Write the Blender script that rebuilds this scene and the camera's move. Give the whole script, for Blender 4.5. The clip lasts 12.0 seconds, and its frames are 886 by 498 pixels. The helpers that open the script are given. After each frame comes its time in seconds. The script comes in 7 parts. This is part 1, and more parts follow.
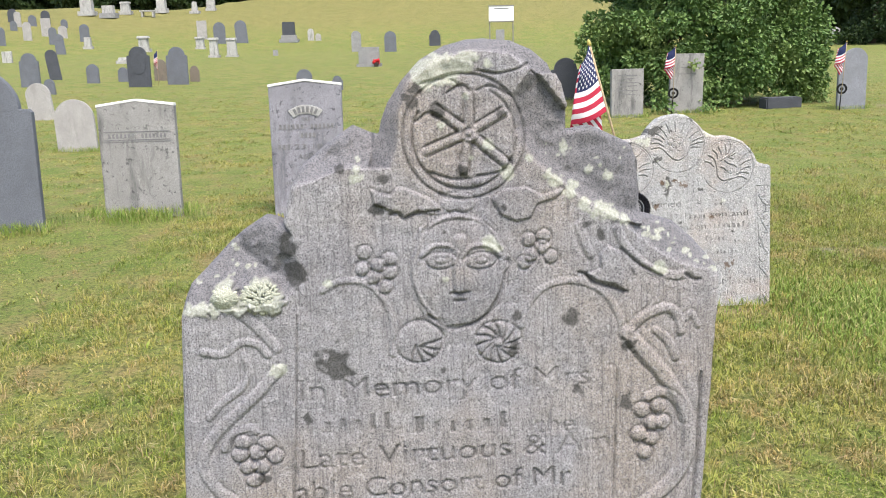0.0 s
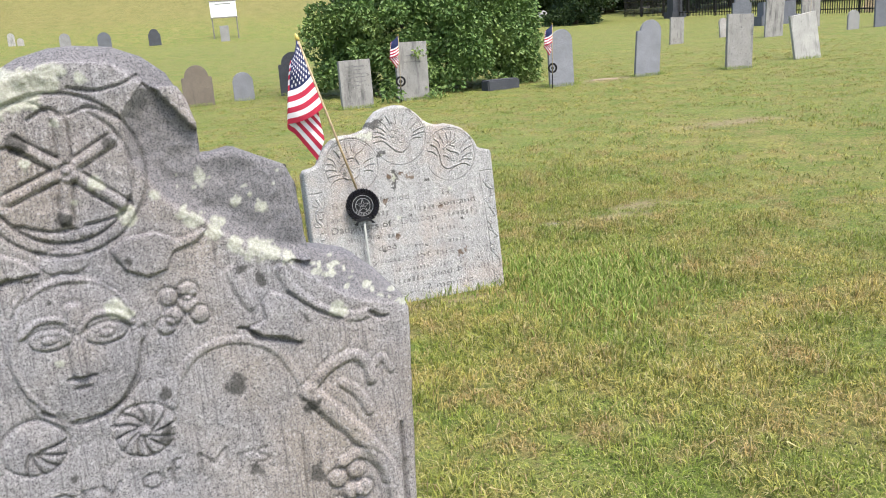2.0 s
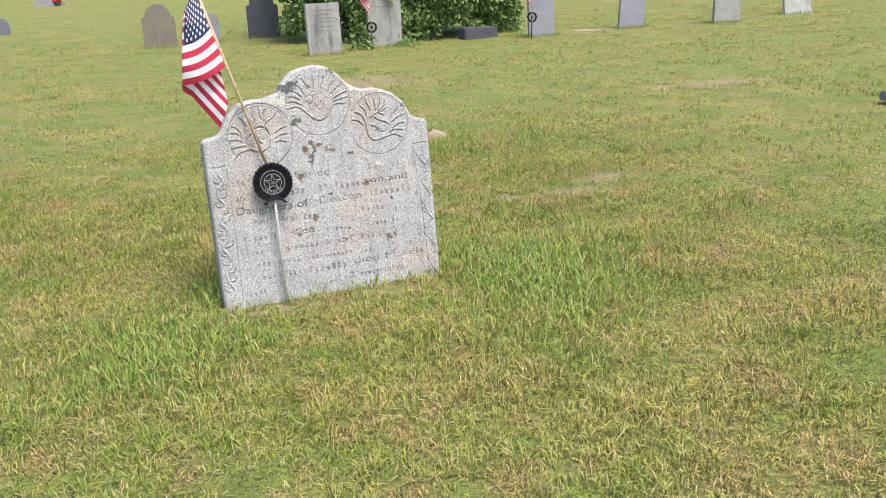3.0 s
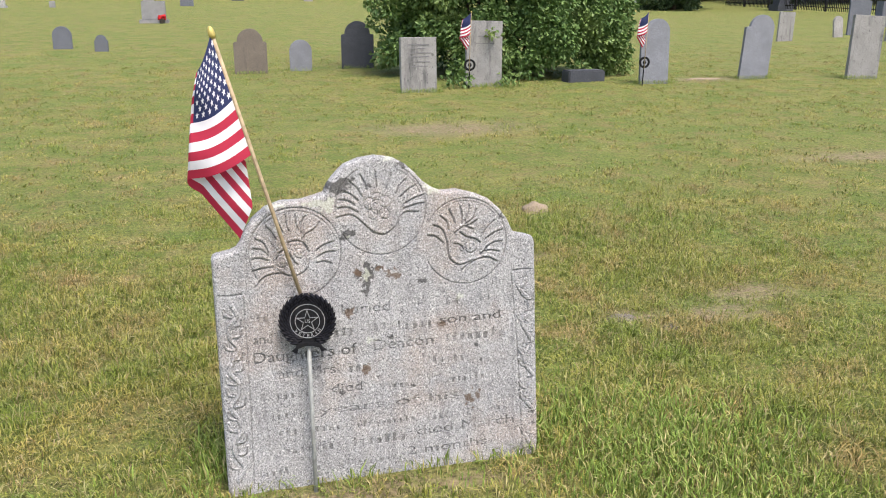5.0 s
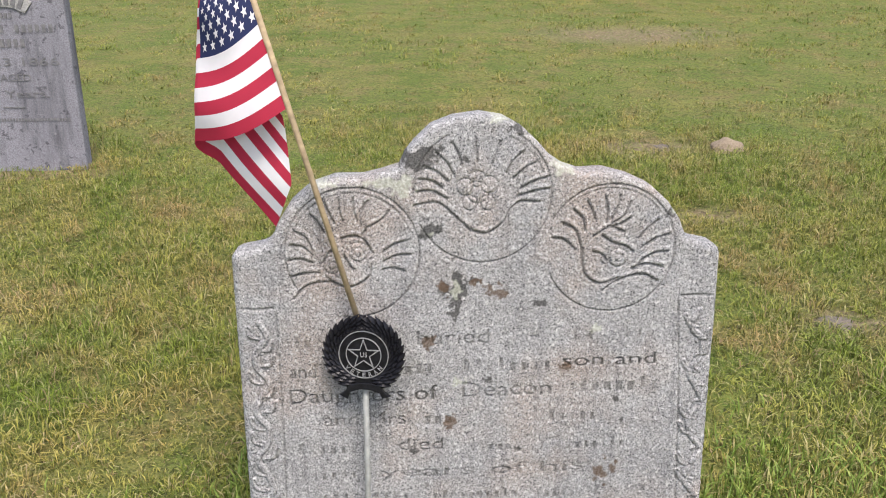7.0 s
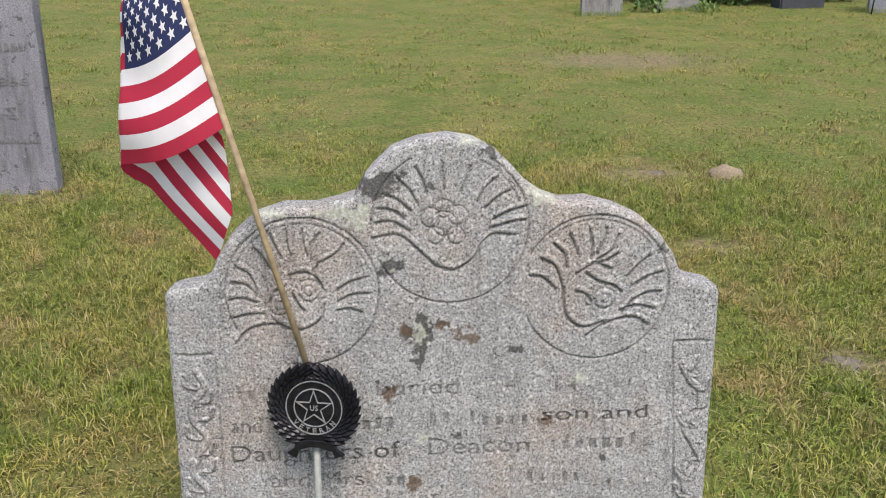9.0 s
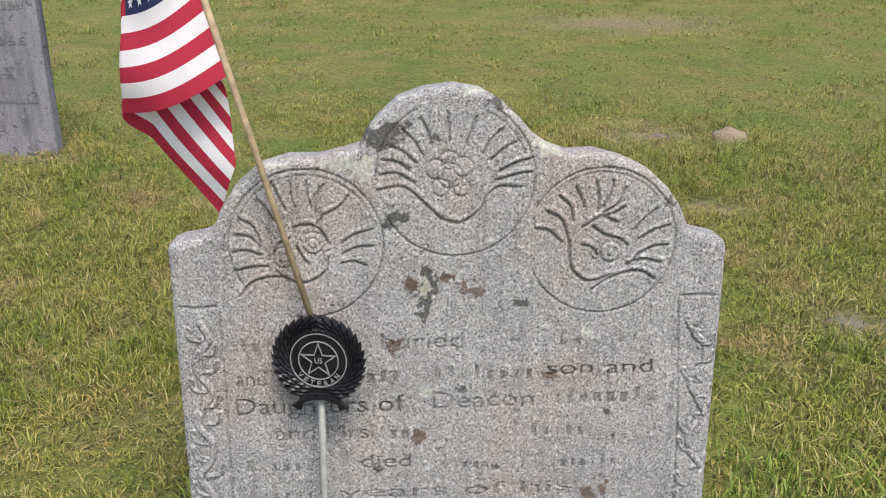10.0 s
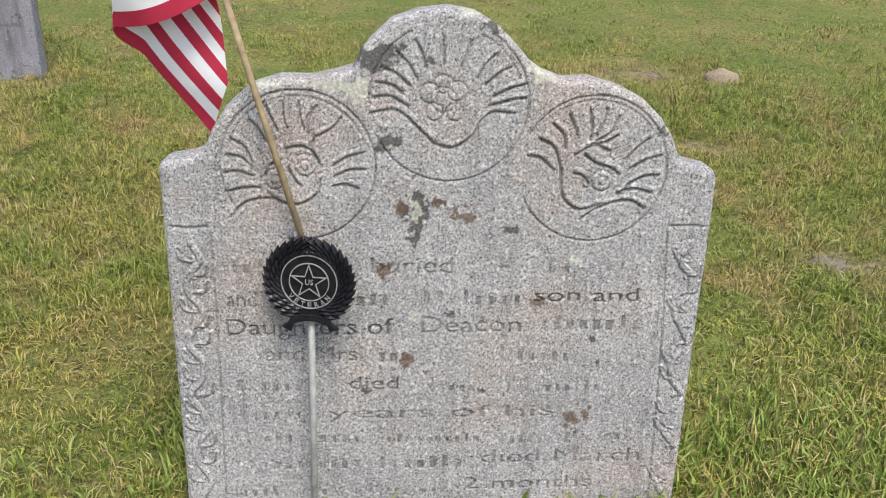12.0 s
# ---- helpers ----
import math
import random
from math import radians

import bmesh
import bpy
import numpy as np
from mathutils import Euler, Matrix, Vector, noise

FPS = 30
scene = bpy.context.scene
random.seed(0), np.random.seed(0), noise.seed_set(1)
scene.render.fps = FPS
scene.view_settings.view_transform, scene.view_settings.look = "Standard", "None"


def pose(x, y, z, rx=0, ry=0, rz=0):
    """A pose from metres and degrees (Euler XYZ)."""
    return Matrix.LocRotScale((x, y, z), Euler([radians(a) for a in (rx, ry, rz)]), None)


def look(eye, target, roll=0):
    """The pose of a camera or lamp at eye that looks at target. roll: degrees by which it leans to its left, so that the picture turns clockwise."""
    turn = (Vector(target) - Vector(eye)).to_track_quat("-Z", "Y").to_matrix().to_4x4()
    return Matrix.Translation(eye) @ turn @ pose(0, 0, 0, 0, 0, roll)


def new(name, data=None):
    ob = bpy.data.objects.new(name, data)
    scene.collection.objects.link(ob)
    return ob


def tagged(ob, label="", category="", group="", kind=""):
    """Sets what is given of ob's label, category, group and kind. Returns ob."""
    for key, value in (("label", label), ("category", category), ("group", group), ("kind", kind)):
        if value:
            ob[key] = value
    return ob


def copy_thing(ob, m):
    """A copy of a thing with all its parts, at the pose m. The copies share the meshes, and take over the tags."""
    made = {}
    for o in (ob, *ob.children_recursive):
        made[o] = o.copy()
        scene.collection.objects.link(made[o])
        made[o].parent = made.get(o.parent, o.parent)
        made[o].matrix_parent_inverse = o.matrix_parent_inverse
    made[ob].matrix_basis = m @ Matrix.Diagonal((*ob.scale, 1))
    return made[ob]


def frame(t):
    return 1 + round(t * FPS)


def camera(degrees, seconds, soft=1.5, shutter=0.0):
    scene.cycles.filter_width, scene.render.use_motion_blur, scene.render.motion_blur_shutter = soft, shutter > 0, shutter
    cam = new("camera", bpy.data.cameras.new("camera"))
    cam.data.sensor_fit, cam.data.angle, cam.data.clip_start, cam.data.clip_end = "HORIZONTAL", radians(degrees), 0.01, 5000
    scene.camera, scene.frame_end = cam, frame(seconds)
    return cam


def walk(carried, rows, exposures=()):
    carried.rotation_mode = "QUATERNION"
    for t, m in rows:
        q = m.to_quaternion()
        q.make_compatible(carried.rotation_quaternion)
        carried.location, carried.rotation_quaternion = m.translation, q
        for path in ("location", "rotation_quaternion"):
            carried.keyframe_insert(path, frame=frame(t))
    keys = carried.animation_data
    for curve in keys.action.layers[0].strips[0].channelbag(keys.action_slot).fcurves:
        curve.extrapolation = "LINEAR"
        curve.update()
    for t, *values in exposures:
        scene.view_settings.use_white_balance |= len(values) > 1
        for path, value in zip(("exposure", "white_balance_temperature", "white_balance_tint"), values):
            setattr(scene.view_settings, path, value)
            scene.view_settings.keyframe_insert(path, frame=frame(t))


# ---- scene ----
cam = camera(54.2, 12.0, soft=1.0)
METRES, EYE, TILT, LEAN, TURN = 3.0, 1.2, 0.0, -1.2, 0.0
ROWS = [
    (0.0, 0.0, 0.0, 0.0, -0.63, -13.21, 2.69),
    (0.5, 0.0008, 0.003, 0.0034, -0.6, -13.26, 2.75),
    (1.0, 0.002, 0.0121, 0.0022, -0.69, -13.23, 2.74),
    (1.5, 0.0074, 0.0272, 0.0038, -7.13, -13.28, 3.89),
    (2.0, 0.04, 0.056, -0.0002, -17.97, -14.85, 5.11),
    (2.5, 0.1132, 0.1137, -0.0021, -20.7, -17.0, 4.9),
    (3.0, 0.1665, 0.1976, -0.0005, -18.63, -18.43, 3.56),
    (5.3, 0.27, 0.601, 0.0206, -11.0, -17.25, 1.15),
    (5.5, 0.2783, 0.6314, 0.0206, -10.31, -18.36, 1.16),
    (6.0, 0.3075, 0.6936, 0.009, -7.72, -22.5, 1.33),
    (6.5, 0.3361, 0.7464, 0.0079, -3.29, -23.47, 1.05),
    (7.0, 0.3391, 0.8131, 0.0061, 0.14, -22.78, 1.35),
    (7.2, 0.341, 0.83, 0.005, 0.15, -21.4, 1.3),
    (8.8, 0.3573, 0.871, -0.0098, 0.16, -20.65, 1.05),
    (9.0, 0.3573, 0.8717, -0.0114, 0.16, -21.09, 1.04),
    (9.5, 0.3549, 0.8724, -0.0159, 0.24, -21.93, 0.81),
    (10.0, 0.3544, 0.8723, -0.0198, 0.21, -23.25, 0.9),
    (10.5, 0.3544, 0.8708, -0.0233, 0.12, -24.93, 1.08),
    (11.0, 0.3536, 0.8676, -0.0251, 0.1, -26.19, 0.93),
    (11.5, 0.3538, 0.8663, -0.0253, 0.0, -26.82, 0.01),
    (12.0, 0.3519, 0.8672, -0.0264, -0.06, -27.17, -0.63),
]
PATH = [(t, pose(0, 0, EYE, TILT, LEAN, TURN) @ pose(METRES * x, METRES * y, METRES * z, 90 + pitch, roll, yaw)) for t, x, y, z, yaw, pitch, roll in ROWS]
PATH += [(3.5, look((0.571, 0.895, 1.226), (1.119, 2.739, 0.681), -1.6)), (3.7, look((0.604, 0.987, 1.224), (1.144, 2.842, 0.707), -1.3))]
walk(cam, sorted(PATH, key=lambda row: row[0]), exposures=[(0.0, 1.47, 6500, 10), (2.0, 1.52, 6500, 10), (3.5, 1.48, 6500, 11), (5.5, 1.22, 6550, 13), (7.0, 1.08, 6550, 13), (9.0, 0.9, 6550, 11), (10.0, 0.92, 6550, 11), (12.0, 1.04, 6500, 11)])

# ---- daylight: bright overcast sky, broad soft sun from high behind the camera ----
world = bpy.data.worlds.new("sky")
world.use_nodes = True
scene.world = world
sky = world.node_tree.nodes.new("ShaderNodeTexSky")
sky.sky_type, sky.sun_disc = "NISHITA", False
sky.sun_elevation, sky.sun_rotation = radians(63), radians(157)
sky.air_density, sky.dust_density, sky.ozone_density = 1.0, 3.5, 0.6
world.node_tree.links.new(sky.outputs[0], world.node_tree.nodes["Background"].inputs[0])
world.node_tree.nodes["Background"].inputs[1].default_value = 0.12
sun = new("sun", bpy.data.lights.new("sun", "SUN"))
sun.data.energy, sun.data.angle, sun.data.color = 1.5, radians(22), (1.0, 0.955, 0.89)
sun.matrix_world = look((5, -12, 26), (0, 0, 0))


# ---- helpers for materials ----
def material(name, rough=0.9):
    m = bpy.data.materials.new(name)
    m.use_nodes = True
    nt = m.node_tree
    bsdf = nt.nodes["Principled BSDF"]
    bsdf.inputs["Roughness"].default_value = rough
    bsdf.inputs["Specular IOR Level"].default_value = 0.25
    return m, nt, bsdf


def coords(nt, which="Object", stretch=(1, 1, 1), shift=True):
    tc = nt.nodes.new("ShaderNodeTexCoord")
    mp = nt.nodes.new("ShaderNodeMapping")
    mp.inputs["Scale"].default_value = stretch
    nt.links.new(tc.outputs[which], mp.inputs["Vector"])
    if shift:
        info = nt.nodes.new("ShaderNodeObjectInfo")
        mul = nt.nodes.new("ShaderNodeMath")
        mul.operation = "MULTIPLY"
        mul.inputs[1].default_value = 37.0
        nt.links.new(info.outputs["Random"], mul.inputs[0])
        nt.links.new(mul.outputs[0], mp.inputs["Location"])
    return mp.outputs[0]


def noise_tex(nt, vec, scale, detail=4.0, rough=0.55):
    n = nt.nodes.new("ShaderNodeTexNoise")
    n.inputs["Scale"].default_value, n.inputs["Detail"].default_value, n.inputs["Roughness"].default_value = scale, detail, rough
    nt.links.new(vec, n.inputs["Vector"])
    return n.outputs["Fac"]


def ramp(nt, fac, *stops):
    r = nt.nodes.new("ShaderNodeValToRGB")
    while len(r.color_ramp.elements) < len(stops):
        r.color_ramp.elements.new(0.5)
    for e, (pos, col) in zip(r.color_ramp.elements, stops):
        e.position = pos
        e.color = (*col, 1) if isinstance(col, tuple) else (col, col, col, 1)
    nt.links.new(fac, r.inputs["Fac"])
    return r.outputs["Color"]


def mix(nt, fac, a, b, blend="MIX"):
    m = nt.nodes.new("ShaderNodeMix")
    m.data_type, m.blend_type = "RGBA", blend
    for value, socket in ((fac, m.inputs[0]), (a, m.inputs[6]), (b, m.inputs[7])):
        if isinstance(value, bpy.types.NodeSocket):
            nt.links.new(value, socket)
        elif isinstance(value, tuple):
            socket.default_value = (*value, 1)
        else:
            socket.default_value = value
    return m.outputs[2]


def bump(nt, bsdf, height, strength=0.4, distance=0.003):
    b = nt.nodes.new("ShaderNodeBump")
    b.inputs["Strength"].default_value, b.inputs["Distance"].default_value = strength, distance
    nt.links.new(height, b.inputs["Height"])
    nt.links.new(b.outputs[0], bsdf.inputs["Normal"])


def plain(name, col, rough=0.6, metal=0.0, vary=0.25, scale=30.0):
    m, nt, bsdf = material(name, rough)
    bsdf.inputs["Metallic"].default_value = metal
    f = noise_tex(nt, coords(nt), scale, 5)
    lo, hi = tuple(c * (1 - vary) for c in col), tuple(min(1, c * (1 + vary)) for c in col)
    nt.links.new(ramp(nt, f, (0.3, lo), (0.7, hi)), bsdf.inputs["Base Color"])
    return m


def weathered(name, col, dark, pale, grain=260.0, streak=0.5, stain_cut=0.45, rough=0.9, relief=0.0025):
    """Old stone: fine grain, cloudy tone, dark runs down the face and pale lichen flecks."""
    m, nt, bsdf = material(name, rough)
    v = coords(nt)
    grains = noise_tex(nt, v, grain, 2, 0.7)
    cloud = noise_tex(nt, v, 4.5, 6, 0.6)
    runs = noise_tex(nt, coords(nt, "Object", (4.5, 4.5, 0.8)), 2.0, 6, 0.7)
    flecks = noise_tex(nt, v, 38, 3, 0.6)
    c = mix(nt, ramp(nt, cloud, (0.3, 0.0), (0.72, 1.0)), tuple(k * 0.78 for k in col), tuple(min(1, k * 1.18) for k in col))
    c = mix(nt, ramp(nt, grains, (0.36, 1.0), (0.62, 0.0)), c, tuple(k * 0.62 for k in col))
    c = mix(nt, ramp(nt, runs, (stain_cut + 0.08, 0.0), (stain_cut + 0.27, streak)), c, dark)
    c = mix(nt, ramp(nt, flecks, (0.66, 0.0), (0.76, 0.4)), c, pale)
    pits = noise_tex(nt, v, 27, 5, 0.7)
    c = mix(nt, ramp(nt, pits, (0.59, 0.0), (0.65, 0.9 * streak)), c, dark)
    nt.links.new(c, bsdf.inputs["Base Color"])
    bump(nt, bsdf, mix(nt, 0.45, grains, cloud), 0.55, relief)
    return m


SLATE = weathered("blue_slate", (0.155, 0.165, 0.19), (0.08, 0.085, 0.1), (0.3, 0.32, 0.33), 120, 0.3, 0.5)
SLATE_DARK = weathered("dark_slate", (0.08, 0.086, 0.1), (0.04, 0.03, 0.035), (0.16, 0.17, 0.17), 120, 0.3, 0.5)
SLATE_PALE = weathered("pale_blue_slate", (0.25, 0.26, 0.29), (0.14, 0.145, 0.16), (0.4, 0.41, 0.42), 120, 0.3, 0.5)
BROWN = weathered("brown_stone", (0.2, 0.17, 0.14), (0.08, 0.07, 0.06), (0.4, 0.4, 0.36), 150, 0.5)
MARBLE = weathered("grey_marble", (0.32, 0.312, 0.3), (0.06, 0.06, 0.062), (0.6, 0.6, 0.58), 150, 0.8, 0.43)
MARBLE_DARK = weathered("sooty_marble", (0.295, 0.29, 0.32), (0.05, 0.05, 0.058), (0.45, 0.45, 0.46), 150, 0.75, 0.42)
MARBLE_WHITE = weathered("white_marble", (0.47, 0.465, 0.445), (0.16, 0.16, 0.155), (0.75, 0.75, 0.72), 150, 0.85, 0.43)
PALE = weathered("pale_lichened_stone", (0.4, 0.385, 0.37), (0.16, 0.15, 0.14), (0.62, 0.62, 0.58), 180, 0.4, 0.45)
GRANITE = weathered("grey_granite", (0.3, 0.3, 0.3), (0.12, 0.12, 0.12), (0.45, 0.45, 0.44), 160, 0.3)
INK = plain("worn_lettering", (0.17, 0.168, 0.17), 0.9, 0, 0.3, 60)
CREST = plain("pale_weathered_crest", (0.68, 0.67, 0.64), 0.9, 0, 0.2, 40)


# ---- ground ----
def ease(a, b, v):
    u = np.clip((v - a) / (b - a), 0, 1)
    return u * u * (3 - 2 * u)


def ground_height(x, y):
    """A lawn, level for some metres, that climbs gently to a grassy bank."""
    x, y = np.asarray(x, float), np.asarray(y, float)
    d = np.hypot(x, y)
    az = np.degrees(np.arctan2(x, np.maximum(y, 1e-6)))
    crest = 70 + 26 * ease(-16, -3, az)
    beyond = np.maximum(d - crest, 0)
    d = np.minimum(d, crest)
    rise = 3.0 * np.log1p(np.exp(np.clip((d - 15) / 3.0, -30, 30)))
    slope = 0.029 - 0.017 * ease(2, 22, az) + 0.006 * ease(-8, -22, az)
    hill = (3.6 - 2.9 * ease(8, 22, az) + 0.6 * ease(-14, 0, az) * (1 - ease(4, 12, az))) * ease(50, 80, d)
    return (slope * np.minimum(rise, 60) + hill - 0.035 * np.minimum(beyond, 60)) * ease(-2, 6, y)


def gz(x, y):
    return float(ground_height(x, y))


def raw_mesh(name, verts, tris, mats, smooth=False):
    """A mesh from arrays of corners and triangles (or quads)."""
    me = bpy.data.meshes.new(name)
    k = tris.shape[1]
    me.vertices.add(len(verts))
    me.vertices.foreach_set("co", np.ascontiguousarray(verts, np.float32).ravel())
    me.loops.add(tris.size)
    me.loops.foreach_set("vertex_index", np.ascontiguousarray(tris, np.int32).ravel())
    me.polygons.add(len(tris))
    me.polygons.foreach_set("loop_start", np.arange(0, tris.size, k, dtype=np.int32))
    me.polygons.foreach_set("use_smooth", np.full(len(tris), smooth))
    me.update(calc_edges=True)
    for m in mats if isinstance(mats, (list, tuple)) else [mats]:
        me.materials.append(m)
    return me


def lawn_colour(nt, pos):
    big = noise_tex(nt, pos, 0.5, 4, 0.6)
    mid = noise_tex(nt, pos, 1.9, 5, 0.7)
    fine = noise_tex(nt, pos, 5.5, 4, 0.65)
    tuft = noise_tex(nt, pos, 17.0, 3, 0.7)
    c = mix(nt, ramp(nt, mid, (0.4, 0.0), (0.6, 1.0)), (0.128, 0.172, 0.03), (0.275, 0.238, 0.08))
    c = mix(nt, ramp(nt, big, (0.44, 0.0), (0.6, 0.6)), c, (0.155, 0.2, 0.045))
    c = mix(nt, ramp(nt, tuft, (0.52, 0.0), (0.66, 0.6)), c, (0.11, 0.175, 0.03))
    dry = noise_tex(nt, pos, 2.7, 5, 0.75)
    c = mix(nt, ramp(nt, dry, (0.5, 0.0), (0.66, 0.8)), c, (0.27, 0.185, 0.1))
    c = mix(nt, ramp(nt, fine, (0.55, 0.0), (0.68, 0.6)), c, (0.285, 0.19, 0.105))
    high = nt.nodes.new("ShaderNodeSeparateXYZ")
    nt.links.new(pos, high.inputs[0])
    lift = nt.nodes.new("ShaderNodeMath")
    lift.operation = "MULTIPLY"
    lift.inputs[1].default_value = 0.2
    nt.links.new(high.outputs["Z"], lift.inputs[0])
    # the bank up the slope is drier
    return mix(nt, ramp(nt, lift.outputs[0], (0.34, 0.0), (0.62, 0.7)), c, mix(nt, ramp(nt, noise_tex(nt, pos, 1.6, 6, 0.75), (0.4, 0.0), (0.62, 1.0)), (0.19, 0.15, 0.06), (0.3, 0.225, 0.105)))


def make_turf():
    m, nt, bsdf = material("turf", 0.95)
    pos = nt.nodes.new("ShaderNodeNewGeometry").outputs["Position"]
    c = mix(nt, 1.0, lawn_colour(nt, pos), (0.84, 0.93, 0.74), "MULTIPLY")
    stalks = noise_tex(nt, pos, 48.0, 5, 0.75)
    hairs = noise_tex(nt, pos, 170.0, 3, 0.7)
    # shade of the gaps between stalks is painted in, near black at low noise
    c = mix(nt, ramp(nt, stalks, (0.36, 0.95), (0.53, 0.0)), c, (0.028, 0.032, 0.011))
    c = mix(nt, ramp(nt, hairs, (0.52, 0.0), (0.62, 0.6)), c, (0.3, 0.29, 0.12))
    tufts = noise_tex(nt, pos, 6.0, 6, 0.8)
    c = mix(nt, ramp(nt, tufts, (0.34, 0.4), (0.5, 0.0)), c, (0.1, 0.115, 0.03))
    worn = nt.nodes.new("ShaderNodeAttribute")
    worn.attribute_name = "worn"
    crumbs = noise_tex(nt, pos, 26.0, 5, 0.75)
    edge = mix(nt, 1.0, mix(nt, ramp(nt, crumbs, (0.34, 0.0), (0.6, 1.0)), (0, 0, 0), (1, 1, 1)), worn.outputs["Fac"], "MULTIPLY")
    earth = mix(nt, ramp(nt, stalks, (0.35, 0.0), (0.6, 1.0)), (0.13, 0.09, 0.06), (0.33, 0.25, 0.17))
    c = mix(nt, edge, c, earth)
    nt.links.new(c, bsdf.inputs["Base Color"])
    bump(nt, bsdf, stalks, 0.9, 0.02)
    return m


def make_blade_material():
    m, nt, bsdf = material("grass_blades", 0.55)
    geo = nt.nodes.new("ShaderNodeNewGeometry")
    c = mix(nt, 1.0, lawn_colour(nt, geo.outputs["Position"]), (1.46, 1.42, 1.12), "MULTIPLY")
    pick = geo.outputs["Random Per Island"]
    c = mix(nt, ramp(nt, pick, (0.3, 0.8), (0.44, 0.0)), c, (0.075, 0.1, 0.018))
    c = mix(nt, ramp(nt, pick, (0.78, 0.0), (0.88, 0.6)), c, (0.4, 0.34, 0.2))
    c = mix(nt, ramp(nt, pick, (0.95, 0.0), (0.96, 0.7)), c, (0.25, 0.16, 0.09))
    nt.links.new(c, bsdf.inputs["Base Color"])
    return m


def make_fringe_material():
    m, nt, bsdf = material("long_green_grass", 0.6)
    pick = nt.nodes.new("ShaderNodeNewGeometry").outputs["Random Per Island"]
    nt.links.new(ramp(nt, pick, (0.0, (0.11, 0.175, 0.028)), (0.7, (0.21, 0.29, 0.055)), (1.0, (0.38, 0.33, 0.15))), bsdf.inputs["Base Color"])
    return m


TURF, BLADES, GREEN = make_turf(), make_blade_material(), make_fringe_material()


def axis(fine, near, step, grow=1.13, far=1900.0):
    out, v, s = [], 0.0, step
    while v < far:
        out.append(v)
        if v > fine:
            s *= grow
        v += s
    return out


# worn, half bare places: x, y and half widths
PATCHES = ((2.66, 10.3, 0.75, 0.4), (2.25, 4.8, 0.16, 0.1), (2.08, 5.75, 0.16, 0.1), (2.0, 6.7, 0.3, 0.12), (5.74, 7.97, 0.6, 0.2), (2.64, 4.77, 0.2, 0.12), (2.9, 5.0, 0.22, 0.13), (7.9, 14.65, 0.6, 0.3), (0.86, 3.68, 0.3, 0.08), (1.25, 3.7, 0.32, 0.06), (-0.945, 6.31, 0.34, 0.08))


def ground_sheet():
    xs = axis(9, 0, 0.1, 1.06)
    xs = np.array([-v for v in xs[:0:-1]] + xs)
    ys = axis(12, 0, 0.1, 1.06)
    ys = np.array([-v for v in axis(2, 0, 0.3, 1.2)[:0:-1]] + ys)
    X, Y = np.meshgrid(xs, ys)
    Z = ground_height(X, Y)
    near = np.exp(-(X ** 2 + Y ** 2) / 900.0)
    Z += near * (0.007 * np.sin(X * 2.3 + 1.7 * np.sin(Y * 1.1)) + 0.006 * np.sin(Y * 3.1 + 1.3 * np.sin(X * 1.9)))
    n, k = X.shape
    idx = np.arange(n * k).reshape(n, k)
    quads = np.stack([idx[:-1, :-1], idx[:-1, 1:], idx[1:, 1:], idx[1:, :-1]], -1).reshape(-1, 4)
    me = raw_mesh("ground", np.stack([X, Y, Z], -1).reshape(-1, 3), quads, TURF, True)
    worn = np.zeros(X.shape)
    for cx, cy, rx, ry in PATCHES:
        worn = np.maximum(worn, np.clip(1.5 - np.hypot((X - cx) / rx, (Y - cy) / ry), 0, 1))
    me.attributes.new("worn", "FLOAT", "POINT").data.foreach_set("value", worn.ravel().astype(np.float32))
    return me


tagged(new("ground", ground_sheet()), "mown churchyard lawn of green and straw-coloured grass", "lawn", kind="structure")

STANDS = []          # where stones stand: x, y, half width, for the longer grass at their feet


def blades(name, x, y, length, width, spread, label, mat=None, turn=None):
    """Bent pointed grass blades rooted on the ground, two triangles each."""
    n = len(x)
    rng = np.random.default_rng(len(name) * 7 + n)
    turn = rng.uniform(0, 2 * np.pi, n) if turn is None else turn
    lean = rng.uniform(0.1, spread, n)
    face = turn + np.pi / 2 + rng.normal(0, 0.7, n)
    z = ground_height(x, y) - 0.004
    dx, dy = np.cos(turn), np.sin(turn)
    width = width * rng.uniform(0.7, 1.25, n)
    root = np.stack([x, y, z], -1)
    side = np.stack([np.cos(face) * width / 2, np.sin(face) * width / 2, np.zeros(n)], -1)
    mid = root + np.stack([dx * lean * 0.32 * length, dy * lean * 0.32 * length, 0.55 * length], -1)
    tip = root + np.stack([dx * lean * length, dy * lean * length, length * (1.0 - 0.42 * lean ** 1.6).clip(0.12)], -1)
    v = np.stack([root, mid - side, mid + side, tip], 1).reshape(-1, 3)
    b = np.arange(n)[:, None] * 4
    t = np.concatenate([b + [0, 2, 1], b + [1, 2, 3]], 1).reshape(-1, 3)
    tagged(new(name, raw_mesh(name, v, t, mat or BLADES)), label, "grass", kind="stuff")


